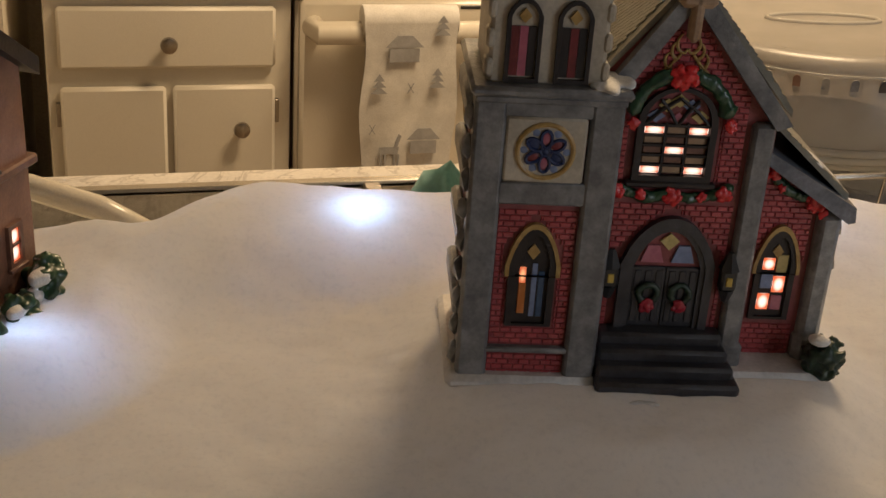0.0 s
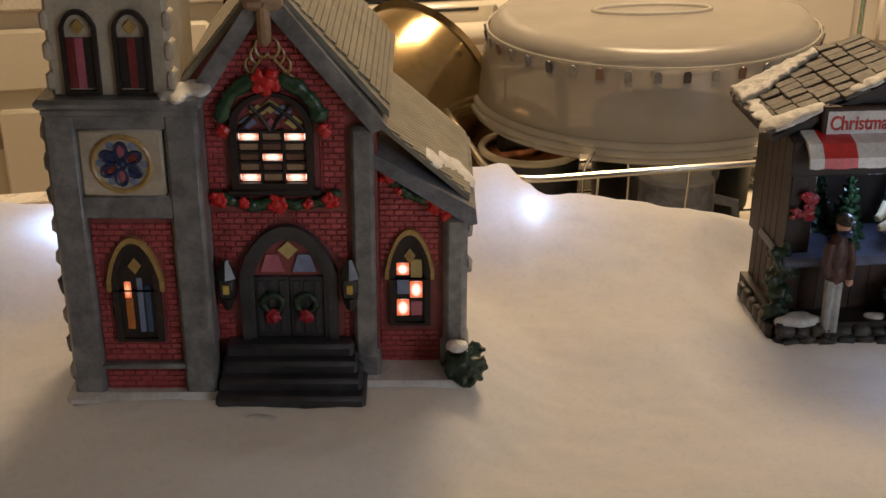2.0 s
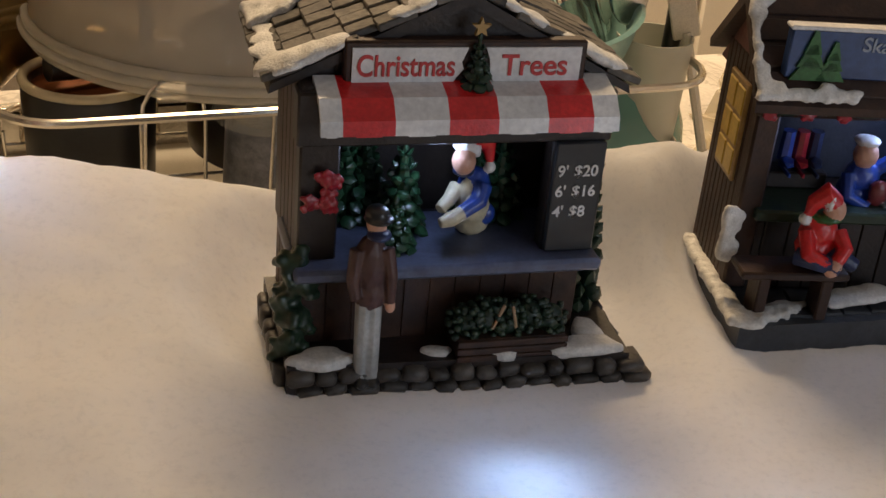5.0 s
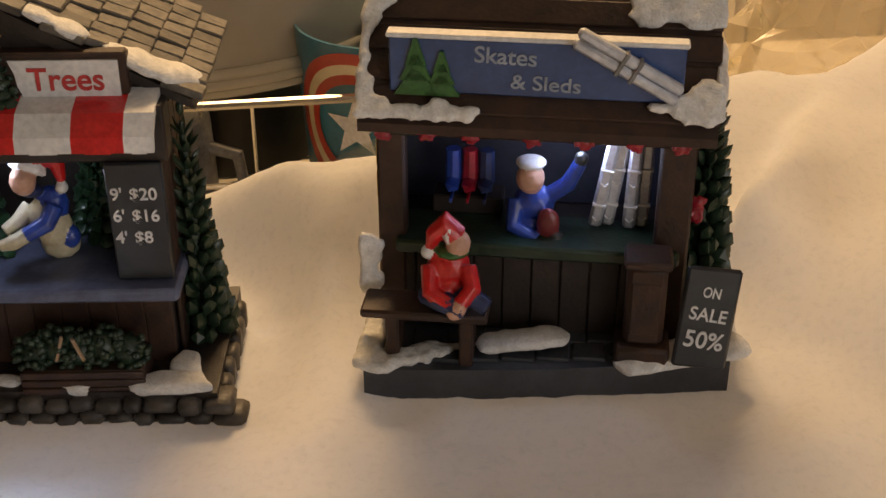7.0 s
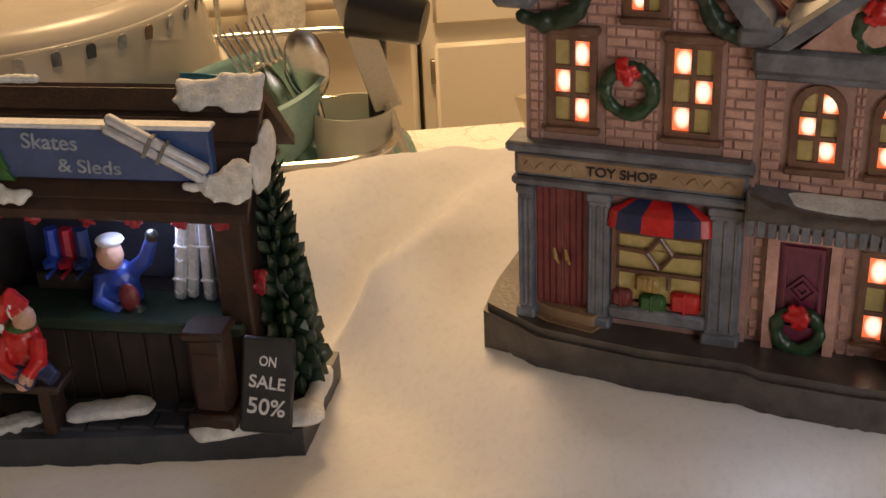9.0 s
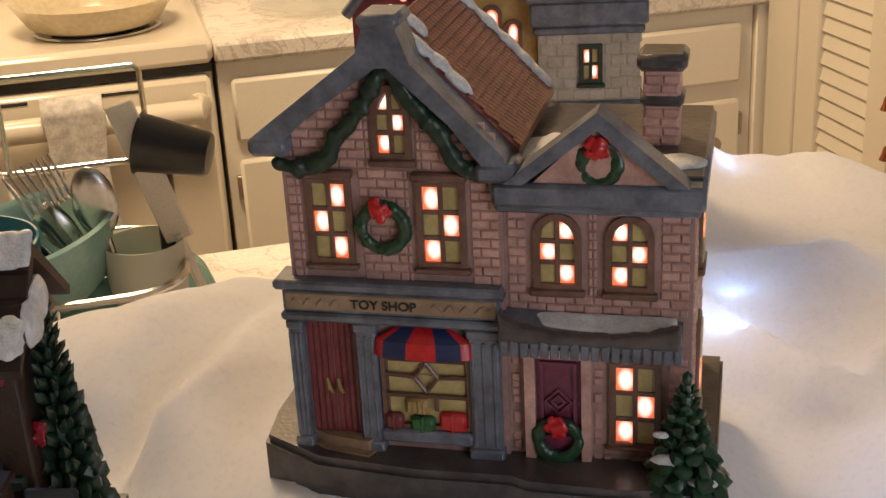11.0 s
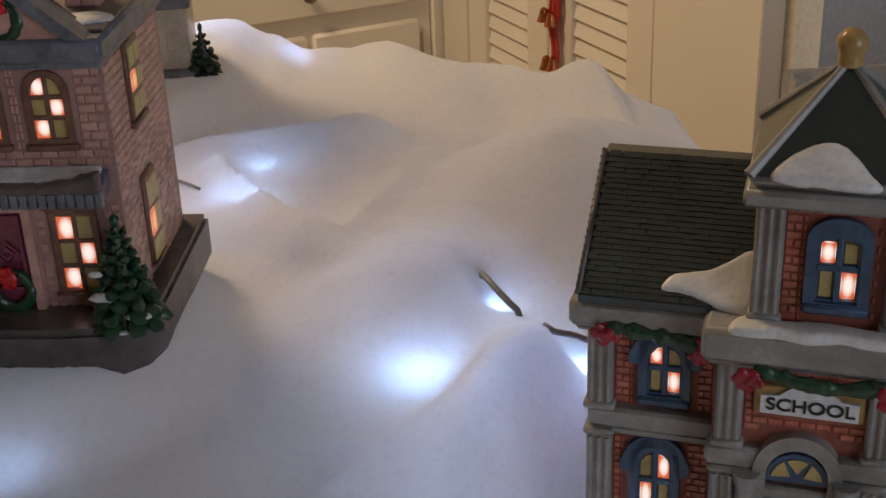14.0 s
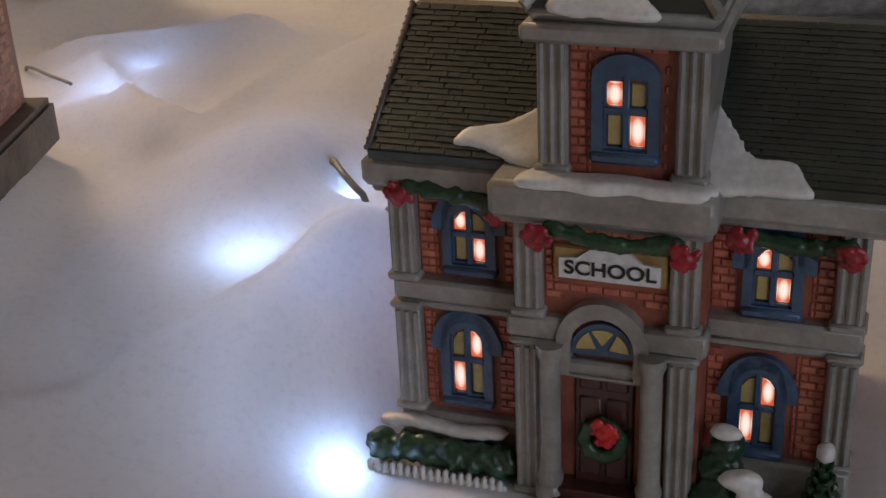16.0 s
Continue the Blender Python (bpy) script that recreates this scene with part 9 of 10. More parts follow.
SPIRE_TOP = (0.0815, 0.007, 0.2285)
school()


# ---- the brown house at the edge of the village ----
def brown_house():
    c = thing("brown_house", pose(-0.277, 0.40, -0.020, 0, 0, 78), "glazed ceramic house with brown walls and snowy shrubs", "model house", "lit village houses")
    bm = new_bm()
    prism(bm, [(0.0, 0), (0.20, 0), (0.196, 0.155), (0.10, 0.215), (0.004, 0.155)], 0.0, 0.13)
    part("wall", bm, "brown_wall", c, "brown walls", smooth=True)
    bm = new_bm()
    prism(bm, [(-0.012, -0.014), (0.212, -0.012), (0.212, 0.14), (-0.012, 0.14)], -0.01, 0.012, "z")
    part("base", bm, "slate_base", c, "brown-grey base", smooth=True)
    for s in (-1, 1):
        bm = new_bm()
        a, b = (0.10, 0.222), (0.10 + s * 0.104, 0.150)
        prism(bm, [a, b, (b[0], b[1] - 0.010), (a[0], a[1] - 0.012)], -0.008, 0.145)
        part("roof_slope", bm, "wood_dark", c, "dark brown roof slope", smooth=True)
    bm = new_bm()
    box(bm, -0.003, -0.004, 0.088, 0.203, 0.004, 0.094, 0.0012)
    part("belt_course", bm, "brown_frame", c, smooth=True)
    window(c, 0.155, 0.096, 0.022, 0.034, -0.0005, "dark_grey", 2, 2, set(), 0.008, panes=("blue_pane", "dark_grey"), label="dark arched window")
    window(c, 0.178, 0.034, 0.014, 0.026, -0.0005, "brown_frame", 1, 2, {(0, 0), (0, 1)}, 0.0, label="small window glowing orange")
    window(c, 0.105, 0.030, 0.026, 0.034, -0.0005, "brown_frame", 2, 2, set(), 0.0, panes=("blue_pane",), label="window with pale blue panes")
    for x, z, r in ((0.186, 0.022, 0.015), (0.160, 0.014, 0.012), (0.128, 0.011, 0.012), (0.070, 0.010, 0.012), (0.028, 0.010, 0.011)):
        b2 = new_bm()
        clumps(b2, (x, -0.012, z), (r * 0.9, r * 0.75, r * 1.1), 34, r * 0.3)
        part("bush", b2, "green", c, "dark green moulded bush", smooth="all")
        b2 = new_bm()
        ball(b2, (x - 0.006, -0.016, z + r * 0.5), r * 0.7, (1.2, 0.6, 0.5), 2, 0.3)
        ball(b2, (x - 0.014, -0.014, z - r * 0.2), r * 0.6, (1.1, 0.6, 0.6), 2, 0.3)
        part("snow_cap", b2, "paint_snow", c, "white painted snow")
    return c


brown_house()


# ---- the house behind the toy shop ----
def tower_house():
    c = thing("tower_house", pose(0.945, 1.165, 0.018), "glazed ceramic house with stone tower and yellow lit wing", "model house", "lit village houses")
    bm = new_bm()
    box(bm, 0.004, 0.0, -0.019, 0.071, 0.068, 0.192, 0.001)
    tw = part("tower", bm, "cream", c, "cream stone tower")
    bm = new_bm()
    box(bm, -0.002, -0.006, -0.018, 0.076, 0.074, -0.009, 0.0014)
    part("plinth", bm, "grey_glaze", c, smooth=True)
    for z, t, o in ((0.034, 0.012, 0.0035), (0.091, 0.006, 0.003), (0.097, 0.016, 0.005), (0.113, 0.005, 0.0075), (0.176, 0.008, 0.005)):
        b2 = new_bm()
        box(b2, 0.004 - o, -o, z, 0.071 + o, 0.068 + o, z + t, 0.0016)
        part("cornice", b2, "blue_grey", c, "blue-grey moulded band" if z < 0.05 else "", smooth=True)
    me = brick_mesh("stone_block", 0.0098, 0.0076, 0.0006, "cream")
    for r in range(6):
        for k in range(6):
            u = 0.0105 + 0.0105 * k + (0.004 if r % 2 else 0)
            v = 0.0505 + 0.0076 * r
            if u > 0.067 or 0.026 < u < 0.051 and 0.052 < v < 0.089:
                continue
            ob = new("stone_block", me)
            ob.parent = tw
            ob.matrix_local = pose(u, -0.0002, v)
    for side in range(10):
        ob = new("stone_block", me)
        ob.parent = tw
        ob.matrix_local = pose(0.010 + 0.0125 * (side % 5), -0.0002, 0.014 + 0.011 * (side % 2) - 0.017 * (side // 5))
    window(c, 0.0385, 0.0580, 0.0155, 0.0265, -0.0005, "green_dark", 2, 2, {(0, 1), (1, 0)}, 0.0, border=0.0032, label="dark green framed tower window, two panes lit")
    bm = new_bm()
    prism(bm, [(-0.006, 0.184), (0.081, 0.184), (0.0375, 0.25)], -0.006, 0.074)
    part("tower_roof", bm, "blue_grey", c, "blue-grey pointed tower roof")
    # yellow wing with arched windows
    bm = new_bm()
    box(bm, -0.078, 0.012, -0.018, 0.004, 0.066, 0.118, 0.001)
    part("wing", bm, "honey", c, "honey yellow wing")
    window(c, -0.026, 0.076, 0.014, 0.034, 0.0115, "brown_frame", 1, 2, {(0, 0), (0, 1)}, 0.006, label="arched window glowing orange")
    window(c, -0.012, 0.068, 0.012, 0.032, 0.0115, "brown_frame", 1, 2, {(0, 0), (0, 1)}, 0.006, label="arched window glowing orange")
    bm = new_bm()
    prism(bm, [(-0.084, 0.116), (0.0, 0.116), (-0.030, 0.165), (-0.05, 0.165)], 0.006, 0.072)
    part("wing_roof", bm, "roof_rust", c, "rust red wing roof")
    # red porch
    bm = new_bm()
    prism(bm, [(-0.118, -0.018), (-0.066, -0.018), (-0.066, 0.115), (-0.09, 0.145), (-0.118, 0.115)], 0.006, 0.05)
    part("porch", bm, "maroon", c, "dark red porch with round lit holes")
    for u, v in ((-0.092, 0.111), (-0.086, 0.101), (-0.091, 0.091), (-0.083, 0.119)):
        b2 = new_bm()
        lathe(b2, [(0, 0), (0.0032, 0), (0.0032, 0.002), (0, 0.002)], (0, 0, 0), 12, pose(u, 0.0058, v, 90))
        part("pane", b2, "lit", c, "round pane glowing orange")
    bm = new_bm()
    tube(bm, [(-0.122, 0.004, 0.108), (-0.090, 0.004, 0.146), (-0.060, 0.004, 0.108)], 0.004, 8)
    part("verge", bm, "blue_grey", c, smooth=True)
    bm = new_bm()
    fir(bm, (0.079, 0.002, -0.015), 0.036, 0.012, 6, 9)
    part("fir", bm, "green_dark", c, "small dark green fir beside the tower", smooth=True)
    return c


tower_house()


# ---- the dish rack and what dries in it ----
RU, RV, RD, RE, RZ = 0.60, 1.118, -1.42, -1.10, -0.058      # left, right, front, back, height of its upper rail


def loop(u0, u1, d0, d1, z, r=0.045, n=6):
    pts = []
    for cu, cd, a0 in ((u1 - r, d0 + r, -90), (u1 - r, d1 - r, 0), (u0 + r, d1 - r, 90), (u0 + r, d0 + r, 180)):
        for k in range(n + 1):
            a = radians(a0 + 90 * k / n)
            pts.append((cu + r * math.cos(a), cd + r * math.sin(a), z))
    return pts


def dish_rack():
    c = thing("dish_rack", KIT, "chrome wire dish rack on the sink counter", "dish rack")
    zb = WORKTOP + 0.014
    for z, r in ((RZ, 0.0032), (-0.12, 0.0022), (zb + 0.02, 0.0025)):
        bm = new_bm()
        k = 0.015 * (RZ - z) / 0.12
        tube(bm, loop(RU + k, RV - k, RD + k, RE - k, z), r, 8, closed=True)
        part("rail", bm, "chrome", c, smooth=True)
    for i in range(5):
        f = (i + 0.5) / 5
        u = RU + 0.05 + (RV - RU - 0.1) * f
        b2 = new_bm()
        tube(b2, [(u, RD + 0.001, RZ), (u, RD + 0.012, zb + 0.022), (u, RD + 0.02, zb + 0.018), (u, RE - 0.02, zb + 0.018), (u, RE - 0.012, zb + 0.022), (u, RE - 0.001, RZ)], 0.0013, 6)
        part("wire", b2, "chrome", c, smooth=True)
    for d in (-1.36, -1.28, -1.20):
        b2 = new_bm()
        tube(b2, [(RU + 0.012, d, -0.12), (RU + 0.014, d, zb + 0.02), (RV - 0.014, d, zb + 0.02), (RV - 0.002, d, RZ)], 0.0013, 6)
        part("wire", b2, "chrome", c, smooth=True)
    for u in (0.72, 0.80, 0.985, 1.02):
        b2 = new_bm()
        pts = [(u + 0.022 * math.cos(a), RD + 0.06, -0.085 + 0.03 * math.sin(a)) for a in [math.pi * k / 8 for k in range(9)]]
        tube(b2, [(u + 0.022, RD + 0.06, zb + 0.018)] + pts + [(u - 0.022, RD + 0.06, zb + 0.018)], 0.0015, 6)
        part("plate_hoop", b2, "chrome", c, smooth=True)
    for u in (RU + 0.06, RV - 0.06):
        for d in (RD + 0.05, RE - 0.05):
            b2 = new_bm()
            tube(b2, [(u, d, WORKTOP), (u, d, zb + 0.022)], 0.005, 10)
            part("foot", b2, "black_plastic", c, smooth=True)
    # wire handle standing at the back
    b2 = new_bm()
    tube(b2, [(0.98, RE, RZ), (0.98, RE, 0.025), (0.985, RE, 0.03), (1.10, RE, 0.03), (1.105, RE, 0.025), (1.105, RE, RZ)], 0.0026, 8)
    part("back_rail", b2, "chrome", c, smooth=True)
    return c


dish_rack()


def cake_dome():
    c = thing("cake_cover", pose(0.347, 1.250, -0.017, -0.8, -1.4, 6), "large frosted plastic cake cover lying on the dish rack", "cake cover")
    bm = new_bm()
    outer = [(0.1750, -0.040), (0.1725, -0.02), (0.1690, 0.0), (0.1650, 0.022), (0.1610, 0.034), (0.1540, 0.042), (0.1430, 0.046), (0.1350, 0.0440), (0.06, 0.0445), (0.0, 0.045)]
    lathe(bm, outer + [(r * 0.985, z - 0.002) for r, z in outer[::-1]], (0, 0, 0), 72)
    part("cover", bm, "dome", c, smooth=True)
    for k, (r, z) in enumerate(((0.1765, -0.038), (0.1800, -0.044), (0.1755, -0.051))):
        b2 = new_bm()
        tube(b2, [(r * math.cos(2 * math.pi * i / 84), r * math.sin(2 * math.pi * i / 84), z) for i in range(84)], (0.0042, 0.0036, 0.0036)[k], 10, closed=True)
        part("rim", b2, "dome_clear", c, "clear ribbed plastic rim" if k == 0 else "", smooth="all")
    for k in range(40):
        a = 2 * math.pi * (k + 0.3) / 40
        b2 = new_bm()
        m = pose(0.1655 * math.cos(a), 0.1655 * math.sin(a), 0.022, 0, 0, math.degrees(a) + 90) @ pose(0, 0, 0, 12, 0, 0)
        prism(b2, at(arch(0.0070, 0.0170, 0.0035, 6), 0, -0.009), -0.0008, 0.0008, "y", m)
        part("slot", b2, ("dark_grey", "grey_light", "brown_frame", "grey_light", "blue_grey")[k % 5], c, "small round-topped slot" if k == 0 else "")
    b2 = new_bm()
    tube(b2, [(0.1640 * math.cos(2 * math.pi * i / 84), 0.1640 * math.sin(2 * math.pi * i / 84), 0.0315) for i in range(84)], 0.0012, 8, closed=True)
    part("seam", b2, "dome_clear", c, "clear moulded seam", smooth="all")
    b2 = new_bm()
    tube(b2, [(0.058 * math.cos(a), 0.020 * math.sin(a), 0.045) for a in [2 * math.pi * i / 32 for i in range(32)]], 0.003, 8, closed=True)
    part("handle_mark", b2, "dome_clear", c, "embossed long oval on top", smooth="all")
    p = thing("saucepan", pose(0.375, 1.235, WORKTOP + 0.034), "black saucepan under the cake cover in the rack", "pan")
    b2 = new_bm()
    lathe(b2, [(0, 0), (0.075, 0), (0.08, 0.004), (0.083, 0.09), (0.086, 0.092), (0.081, 0.092), (0.076, 0.006), (0, 0.005)], (0, 0, 0), 44)
    part("body", b2, "black_plastic", p, smooth=True)
    b2 = new_bm()
    tube(b2, [(-0.08, -0.02, 0.075), (-0.12, -0.05, 0.08), (-0.17, -0.085, 0.085)], [0.008, 0.009, 0.01], 10)
    part("handle", b2, "black_plastic", p, smooth=True)
    g = thing("glass_dish", pose(0.369, 1.105, WORKTOP + 0.112), "small clear glass dish upturned in the rack", "dish")
    b2 = new_bm()
    lathe(b2, [(0.04, 0.0), (0.041, 0.003), (0.036, 0.02), (0.024, 0.03), (0.0, 0.032)], (0, 0, 0), 40)
    part("dish", b2, "glass", g, smooth=True)
    mg = thing("mug", pose(0.372, 1.110, WORKTOP + 0.034), "grey blue mug upturned in the rack", "mug")
    b2 = new_bm()
    lathe(b2, [(0.036, 0), (0.037, 0.004), (0.035, 0.07), (0.03, 0.0765), (0, 0.078)], (0, 0, 0), 40)
    part("mug_body", b2, "blue_grey", mg, smooth=True)
    b2 = new_bm()
    tube(b2, [(0.033, 0, 0.052), (0.055, 0, 0.048), (0.058, 0, 0.025), (0.035, 0, 0.015)], 0.005, 10)
    part("handle", b2, "blue_grey", mg, smooth=True)
    return c


cake_dome()


def lidded_can():
    c = thing("round_tin", pose(0.232, 1.16, -0.022), "dark round tin with cream rim under the cover", "tin")
    bm = new_bm()
    lathe(bm, [(0, WORKTOP + 0.056), (0.047, WORKTOP + 0.056), (0.049, -0.075), (0.045, -0.068), (0.043, -0.075), (0, -0.076)], (0, 0, 0), 40)
    part("body", bm, "black_plastic", c, smooth=True)
    bm = new_bm()
    tube(bm, [(0.047 * math.cos(2 * math.pi * i / 40), 0.047 * math.sin(2 * math.pi * i / 40), -0.067) for i in range(40)], 0.0038, 8, closed=True)
    part("rim", bm, "pan_cream", c, "cream rolled rim", smooth="all")
    bm = new_bm()
    lathe(bm, [(0, -0.0745), (0.02, -0.0735), (0.036, -0.0745), (0.043, -0.075)], (0, 0, 0), 32)
    part("lid", bm, "copper", c, "brown metal lid", smooth=True)


lidded_can()


def golden_pot():
    c = thing("cooking_pot", pose(0.088, 1.23, -0.072, 0, 0, 150) @ pose(0, 0, 0, 68, 0, 0), "golden brown metal pot lying on its side", "pot")
    bm = new_bm()
    lathe(bm, [(0, -0.085), (0.055, -0.083), (0.078, -0.068), (0.086, -0.03), (0.084, 0.03), (0.078, 0.06), (0.083, 0.064), (0.08, 0.066), (0.073, 0.058), (0.078, -0.03), (0.05, -0.072), (0, -0.076)], (0, 0, 0), 48)
    part("body", bm, "bronze", c, smooth=True)
    bm = new_bm()
    lathe(bm, [(0, 0.005), (0.008, 0.004), (0.009, 0.0), (0.006, -0.003), (0, -0.003)], (0, 0, 0), 20, pose(0.03, -0.072, -0.06, 60))
    part("rivet", bm, "steel", c, "round steel rivet", smooth=True)
    k = thing("kettle", pose(0.215, 1.24, WORKTOP + 0.02), "grey steel kettle with a curved handle", "kettle")
    bm = new_bm()
    lathe(bm, [(0, 0), (0.05, 0), (0.056, 0.01), (0.052, 0.06), (0.04, 0.095), (0.02, 0.108), (0, 0.11)], (0, 0, 0), 36)
    part("body", bm, "bronze", k, smooth=True)
    bm = new_bm()
    tube(bm, [(-0.045, 0, 0.085), (-0.05, 0, 0.13), (-0.02, 0, 0.165), (0.02, 0, 0.165), (0.045, 0, 0.14), (0.048, 0, 0.085)], [0.006] * 6, 10)
    part("handle", bm, "dark_grey", k, smooth=True)


golden_pot()


def strap_handle():
    b = new_bm()
    tube(b, [(0.060, 1.05, -0.012), (0.078, 1.04, 0.008), (0.101, 1.03, 0.016), (0.126, 1.02, -0.004), (0.146, 1.02, -0.037), (0.171, 1.02, -0.061), (0.195, 1.02, -0.085), (0.205, 1.02, -0.155)], 0.0042, 10)
    part("strap_handle", b, "frost_cup", None, "pale translucent plastic strap arching from the dish rack", smooth="all", category="handle")


strap_handle()


def blue_tumbler():
    c = thing("tumbler", pose(0.526, 1.155, WORKTOP + 0.034), "blue plastic tumbler with red and cream rings and a star", "cup")
    R, H = 0.064, 0.140
    bm = new_bm()
    lathe(bm, [(0, 0), (R * 0.86, 0), (R * 0.88, 0.003), (R, H), (R * 0.97, H), (R * 0.85, 0.006), (0, 0.006)], (0, 0, 0), 48)
    part("cup", bm, "shield_blue", c, smooth=True)
    def on(a, z, lift):
        r = R * (0.88 + 0.12 * z / H) + lift
        ang = radians(-98) + a / R
        return (r * math.cos(ang), r * math.sin(ang), z)
    def band(name, r0, r1, key, lift, label):
        bm = new_bm()
        A, B = [], []
        for i in range(40):
            t = 2 * math.pi * i / 40
            A.append(bm.verts.new(on(r0 * math.cos(t), 0.082 + r0 * math.sin(t), lift)))
            B.append(bm.verts.new(on(r1 * math.cos(t), 0.082 + r1 * math.sin(t), lift)))
        for i in range(40):
            j = (i + 1) % 40
            bm.faces.new((A[i], A[j], B[j], B[i]))
        part(name, bm, key, c, label, smooth=True)
    band("ring", 0.046, 0.054, "shield_red", 0.0006, "red ring")
    band("ring", 0.039, 0.046, "pan_cream", 0.0006, "cream ring")
    band("ring", 0.032, 0.039, "shield_red", 0.0006, "red ring")
    bm = new_bm()
    mid = bm.verts.new(on(0, 0.082, 0.001))
    V = []
    for i in range(10):
        r = 0.024 if i % 2 == 0 else 0.0095
        t = math.pi / 2 + math.pi * i / 5
        V.append(bm.verts.new(on(r * math.cos(t), 0.082 + r * math.sin(t), 0.001)))
    for i in range(10):
        bm.faces.new((mid, V[i], V[(i + 1) % 10]))
    part("star", bm, "silver", c, "pale star", smooth=True)


blue_tumbler()


def bowls():
    b1 = thing("mixing_bowl", pose(0.583, 1.19, -0.085, 6, -10, 0), "teal plastic bowl standing in the dish rack", "bowl", "teal bowls")
    bm = new_bm()
    lathe(bm, [(0, 0), (0.03, 0), (0.048, 0.014), (0.062, 0.045), (0.066, 0.058), (0.070, 0.060), (0.067, 0.062), (0.062, 0.058), (0.056, 0.042), (0.03, 0.006), (0, 0.004)], (0, 0, 0), 48)
    part("bowl", bm, "teal", b1, smooth=True)
    b2 = thing("mixing_bowl", pose(0.612, 1.235, -0.165, 0, 4, 0), "larger clear teal plastic bowl upturned in the rack", "bowl", "teal bowls")
    bm = new_bm()
    lathe(bm, [(0.092, 0.0), (0.094, 0.003), (0.089, 0.02), (0.083, 0.05), (0.07, 0.08), (0.045, 0.098), (0.0, 0.104)], (0, 0, 0), 56)
    part("bowl", bm, "teal_clear", b2, smooth=True)
    bm = new_bm()
    tube(bm, [(0.093 * math.cos(2 * math.pi * i / 56), 0.093 * math.sin(2 * math.pi * i / 56), 0.001) for i in range(56)], 0.003, 8, closed=True)
    part("rim", bm, "teal", b2, smooth="all")
    g = thing("drinking_glass", pose(0.475, 1.08, -0.155, 0, 62, 20), "clear drinking glass lying in the rack", "glass")
    bm = new_bm()
    lathe(bm, [(0, 0), (0.026, 0), (0.031, 0.09), (0.0295, 0.09), (0.0245, 0.006), (0, 0.006)], (0, 0, 0), 32)
    part("glass", bm, "glass", g, smooth=True)


bowls()


def cutlery():
    c = thing("cutlery_cup", pose(0.656, 1.195, -0.135), "frosted plastic cutlery cup in the rack's corner", "cutlery holder")
    bm = new_bm()
    lathe(bm, [(0, 0), (0.024, 0), (0.0265, 0.004), (0.030, 0.095), (0.0285, 0.095), (0.025, 0.006), (0, 0.005)], (0, 0, 0), 36)
    part("cup", bm, "frost_cup", c, smooth=True)
    def spoon(u, d, tilt, turn, top, wide):
        t = thing("spoon", pose(0.656 + u, 1.195 + d, -0.128, 0, tilt, 0) @ pose(0, 0, 0, 0, 0, turn), "steel spoon standing bowl upward in the cup", "spoon", "cutlery in the cup")
        b = new_bm()
        tube(b, [(0, 0, 0), (0, 0.001, top * 0.5), (0, 0, top)], [0.004, 0.0025, 0.0028], 8)
        part("handle", b, "steel", t, smooth=True)
        b = new_bm()
        ball(b, (0, 0, top + wide * 1.25), wide, (1.0, 0.28, 1.65), 3)
        part("bowl", b, "steel", t, smooth="all")
    spoon(-0.006, -0.010, -10, 10, 0.105, 0.016)
    spoon(-0.012, 0.004, -42, -30, 0.085, 0.013)
    spoon(-0.010, 0.010, -30, 20, 0.095, 0.013)
    spoon(-0.002, 0.012, -20, 60, 0.10, 0.012)
    for u, d, tilt, turn in ((-0.008, 0.0, -30, 15), (-0.004, 0.006, -24, -10)):
        t = thing("fork", pose(0.656 + u, 1.195 + d, -0.128, 0, tilt, 0) @ pose(0, 0, 0, 0, 0, turn), "steel fork standing tines upward in the cup", "fork", "cutlery in the cup")
        b = new_bm()
        tube(b, [(0, 0, 0), (0, 0.001, 0.06), (0, 0, 0.115), (0, 0, 0.13)], [0.0035, 0.0024, 0.0035, 0.009], 8)
        part("handle", b, "steel", t, smooth=True)
        for k in range(4):
            b = new_bm()
            tube(b, [(-0.0082 + 0.0055 * k, 0, 0.128), (-0.0082 + 0.0055 * k, 0.002, 0.165)], [0.0017, 0.0009], 6)
            part("tine", b, "steel", t, smooth=True)
    t = thing("scoop", pose(0.668, 1.207, -0.140), "black plastic scoop standing in the cup", "scoop")
    b = new_bm()
    tube(b, [(0, 0, 0), (0.004, 0, 0.08), (0.006, 0, 0.16)], [0.006, 0.007, 0.008], 10)
    part("handle", b, "black_plastic", t, smooth=True)
    b = new_bm()
    lathe(b, [(0, -0.028), (0.015, -0.027), (0.0165, -0.025), (0.0215, 0.023), (0.0235, 0.025), (0.021, 0.026), (0.0155, -0.021), (0, -0.023)], (0, 0, 0), 36, pose(0.016, 0, 0.166, 0, -78, 0))
    part("cup", b, "black_plastic", t, smooth=True)
    t = thing("spatula", pose(0.700, 1.20, -0.10, 0, -17, 0), "white plastic spatula leaning in the rack", "spatula")
    b = new_bm()
    box(b, -0.011, -0.0015, 0.06, 0.011, 0.0015, 0.17, 0.0012)
    part("blade", b, "enamel", t, smooth=True)
    b = new_bm()
    tube(b, [(0, 0, -0.06), (0, 0, 0.065)], 0.004, 8)
    part("handle", b, "enamel", t, smooth=True)


cutlery()


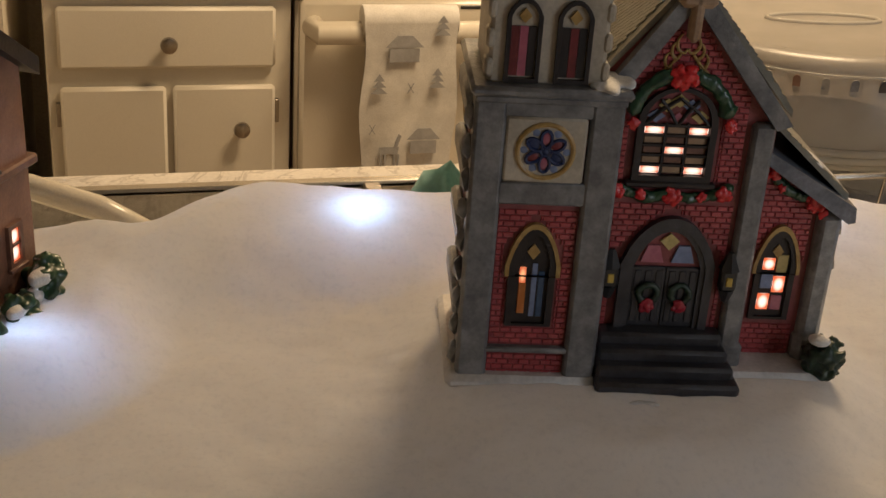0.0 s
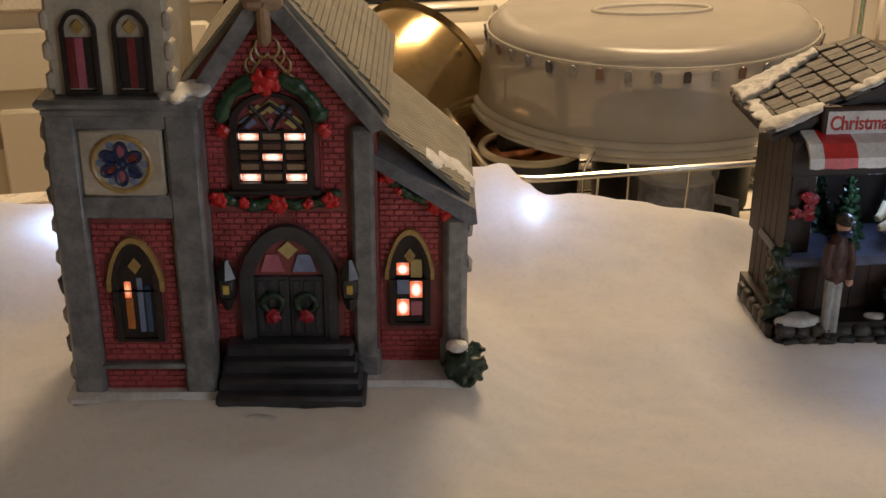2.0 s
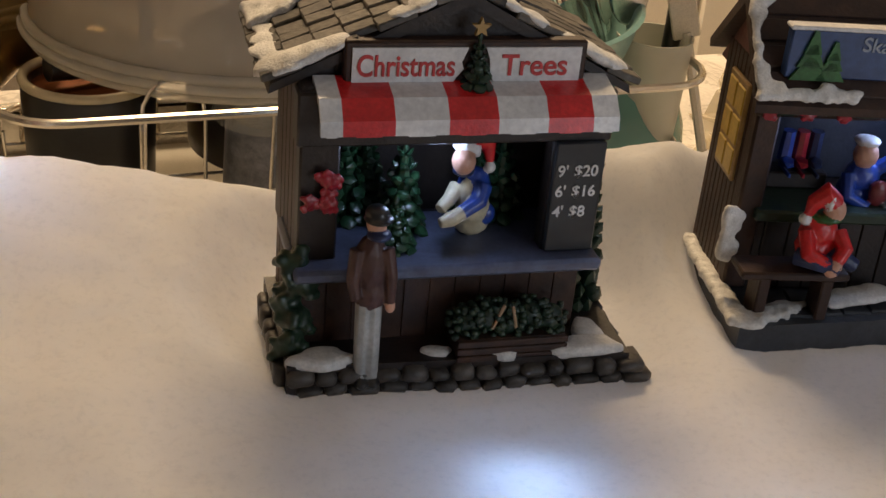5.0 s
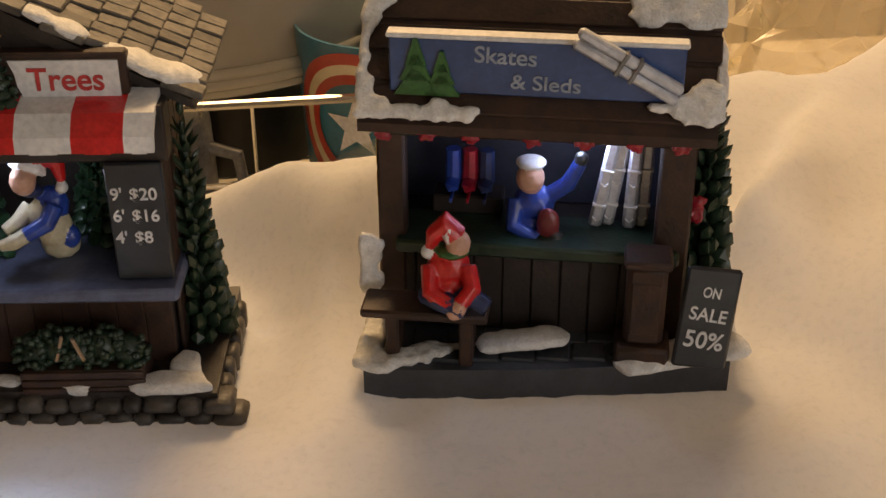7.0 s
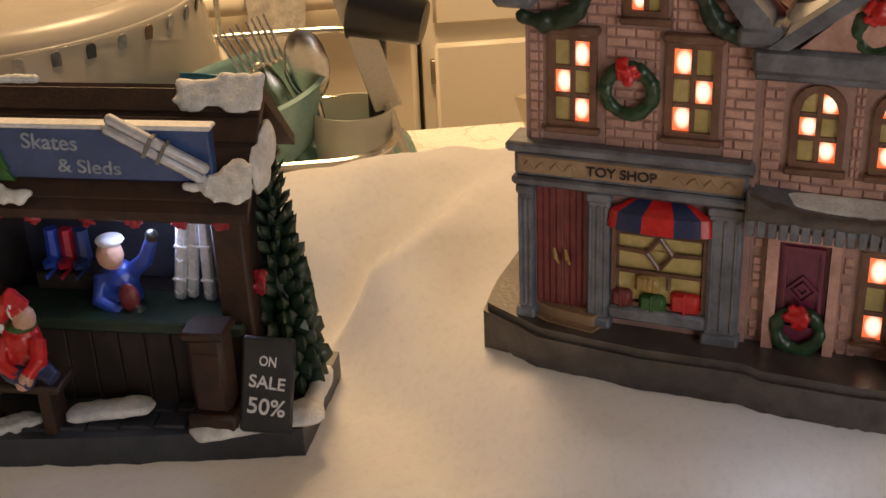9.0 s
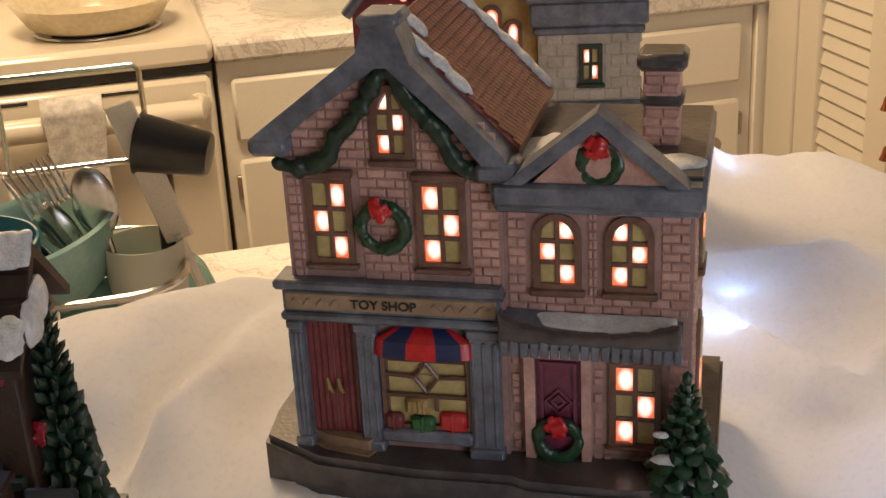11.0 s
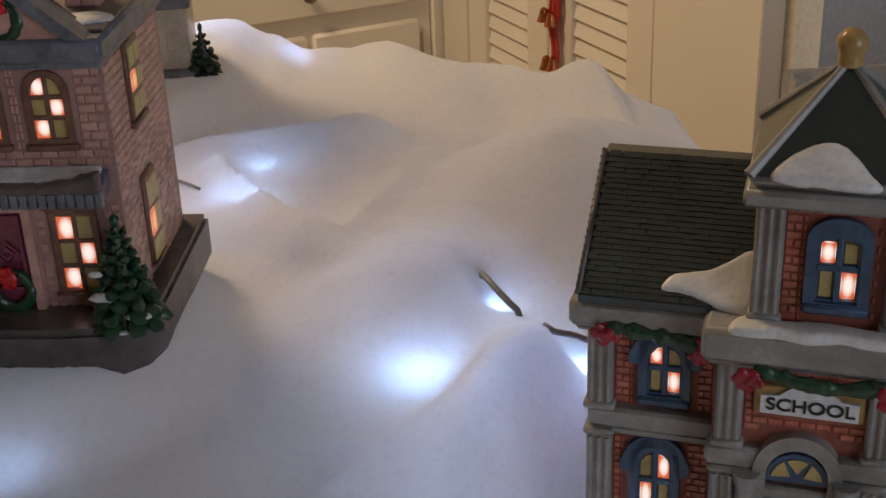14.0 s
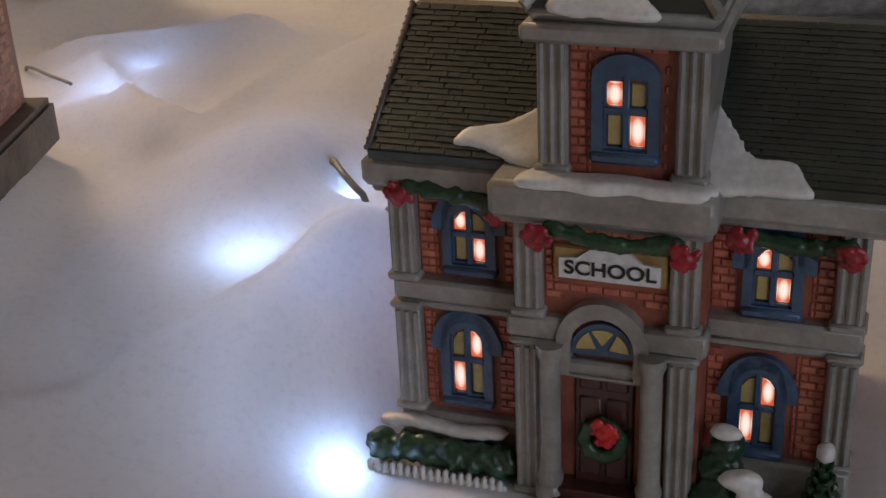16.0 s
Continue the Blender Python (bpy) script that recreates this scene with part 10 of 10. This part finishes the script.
def crinkled_bag():
    """A clear bag left on the counter, its film in sharp creases."""
    bm = new_bm()
    n, k = 34, 20
    rings = []
    for j in range(k + 1):
        f = j / k
        ring = []
        for i in range(n):
            a = 2 * math.pi * i / n
            g = 1 + 0.34 * noise.noise(Vector((math.cos(a) * 2.6, math.sin(a) * 2.6, f * 5))) + random.uniform(-0.11, 0.11)
            p = Vector((math.cos(a) * (0.112 - 0.035 * f) * g, math.sin(a) * (0.060 - 0.02 * f) * g, 0.235 * f + (random.uniform(-0.008, 0.008) if 0 < j < k else 0)))
            ring.append(bm.verts.new(p))
        rings.append(ring)
    for A, B in zip(rings, rings[1:]):
        for i in range(n):
            q = (A[i], A[(i + 1) % n], B[(i + 1) % n], B[i])
            h = random.random() < 0.5
            bm.faces.new((q[0], q[1], q[2]) if h else (q[0], q[1], q[3]))
            bm.faces.new((q[0], q[2], q[3]) if h else (q[1], q[2], q[3]))
    bm.faces.new(rings[-1])
    part("plastic_bag", bm, "bag", None, "crinkled golden-tinted plastic bag on the marble counter", category="bag").matrix_world = pose(0.858, 1.34, WORKTOP, 0, 4, 18)


crinkled_bag()


def sink_things():
    c = thing("saucepan", pose(-0.235, 1.06, WORKTOP - 0.165), "steel pan standing in the sink", "pan")
    bm = new_bm()
    lathe(bm, [(0, 0), (0.085, 0), (0.10, 0.02), (0.108, 0.085), (0.112, 0.088), (0.106, 0.088), (0.098, 0.02), (0, 0.004)], (0, 0, 0), 48)
    part("body", bm, "steel", c, smooth=True)
    bm = new_bm()
    for i in range(9):
        for j in range(7):
            u, v = i / 8 - 0.5, j / 6
            z = -0.16 + 0.085 * v - 0.09 * abs(u) + 0.006 * math.sin(u * 18) * v
            bm.verts.new((-0.015 + 0.10 * u, 1.03 + 0.02 * math.sin(u * 9 + v * 3), max(z, -0.2)))
    bm.verts.ensure_lookup_table()
    for i in range(8):
        for j in range(6):
            bm.faces.new([bm.verts[q] for q in (i * 7 + j, (i + 1) * 7 + j, (i + 1) * 7 + j + 1, i * 7 + j + 1)])
    bmesh.ops.solidify(bm, geom=bm.faces[:], thickness=0.003)
    part("dishcloth", bm, "teal", None, "teal dishcloth hanging over the sink edge", smooth="all", category="cloth")
    b = new_bm()
    tube(b, [(-0.46, 0.93, -0.09), (-0.36, 0.91, -0.083), (-0.30, 0.905, -0.095), (-0.25, 0.90, -0.115)], [0.010, 0.011, 0.011, 0.010], 12)
    part("sink_hose", b, "enamel", None, "white plastic hose arching beside the sink", smooth="all", category="hose")


sink_things()


# ---- cables of the light chain ----
def cables():
    for pts, r in (([(1.1735, 0.852), (1.1755, 0.846), (1.179, 0.836), (1.184, 0.827), (1.190, 0.820)], 0.0017), ([(1.196, 0.808), (1.2018, 0.8036), (1.211, 0.803), (1.2199, 0.8034), (1.23, 0.805)], 0.0017), ([(0.985, 1.054), (0.995, 1.0395), (1.0088, 1.0171), (1.0215, 1.002), (1.026, 0.997)], 0.0010)):
        b = new_bm()
        n = len(pts)
        za, zb = [snow_height(*pts[k]) for k in (0, n - 1)]
        run = []
        for k in range(4 * (n - 1) + 1):
            f = k / (4 * (n - 1))
            i = min(n - 2, k // 4)
            t = k / 4 - i
            p0, p1, p2, p3 = [Vector(pts[min(n - 1, max(0, i + q))]) for q in (-1, 0, 1, 2)]
            p = 0.5 * (2 * p1 + (p2 - p0) * t + (2 * p0 - 5 * p1 + 4 * p2 - p3) * t * t + (3 * p1 - p0 - 3 * p2 + p3) * t ** 3)
            low = snow_height(p.x, p.y) + r
            span = za + (zb - za) * f + 0.003 * math.sin(math.pi * f)
            run.append((p.x, p.y, max(low, span) if 0.1 < f < 0.9 else low - 0.004))
        tube(b, run, r, 8)
        part("cable", b, "cable", None, "grey cable of the light chain poking out of the snow", smooth="all", category="cable")


cables()


# ---- left on the counter behind the school ----
def counter_clutter():
    m = pose(1.50, 0.985, -0.13, 0, 0, -8)
    bm = new_bm()
    box(bm, -0.09, -0.05, -0.01, 0.10, 0.07, 0.095, 0.006)
    part("storage_box", bm, "dark_box", None, "dark grey plastic box on the counter", smooth=True, category="box").matrix_world = m
    for k, (u, d, a) in enumerate(((-0.01, 0.0, 12), (0.015, 0.01, -7), (0.0, -0.005, 25))):
        bm = new_bm()
        n = 8
        V = [[bm.verts.new((-0.10 + 0.2 * i / n, -0.06 + 0.12 * j / n, 0.006 * math.sin(i * 0.7 + j * 0.3 + k) ** 2)) for j in range(n + 1)] for i in range(n + 1)]
        for i in range(n):
            for j in range(n):
                bm.faces.new((V[i][j], V[i + 1][j], V[i + 1][j + 1], V[i][j + 1]))
        bmesh.ops.solidify(bm, geom=bm.faces[:], thickness=0.0008)
        part("paper_sheet", bm, "paper", None, "loose white paper sheet on the dark box", smooth="all", category="paper").matrix_world = m @ pose(u, d, 0.098 + 0.004 * k, 0, 0, a)
    bm = new_bm()
    tube(bm, [(-0.10, 0, 0), (0.10, 0, 0)], 0.017, 24)
    part("paper_roll", bm, "grey_light", None, "grey paper roll on the papers", smooth=True, category="roll").matrix_world = m @ pose(0.0, 0.045, 0.13, 0, 0, 4)


counter_clutter()
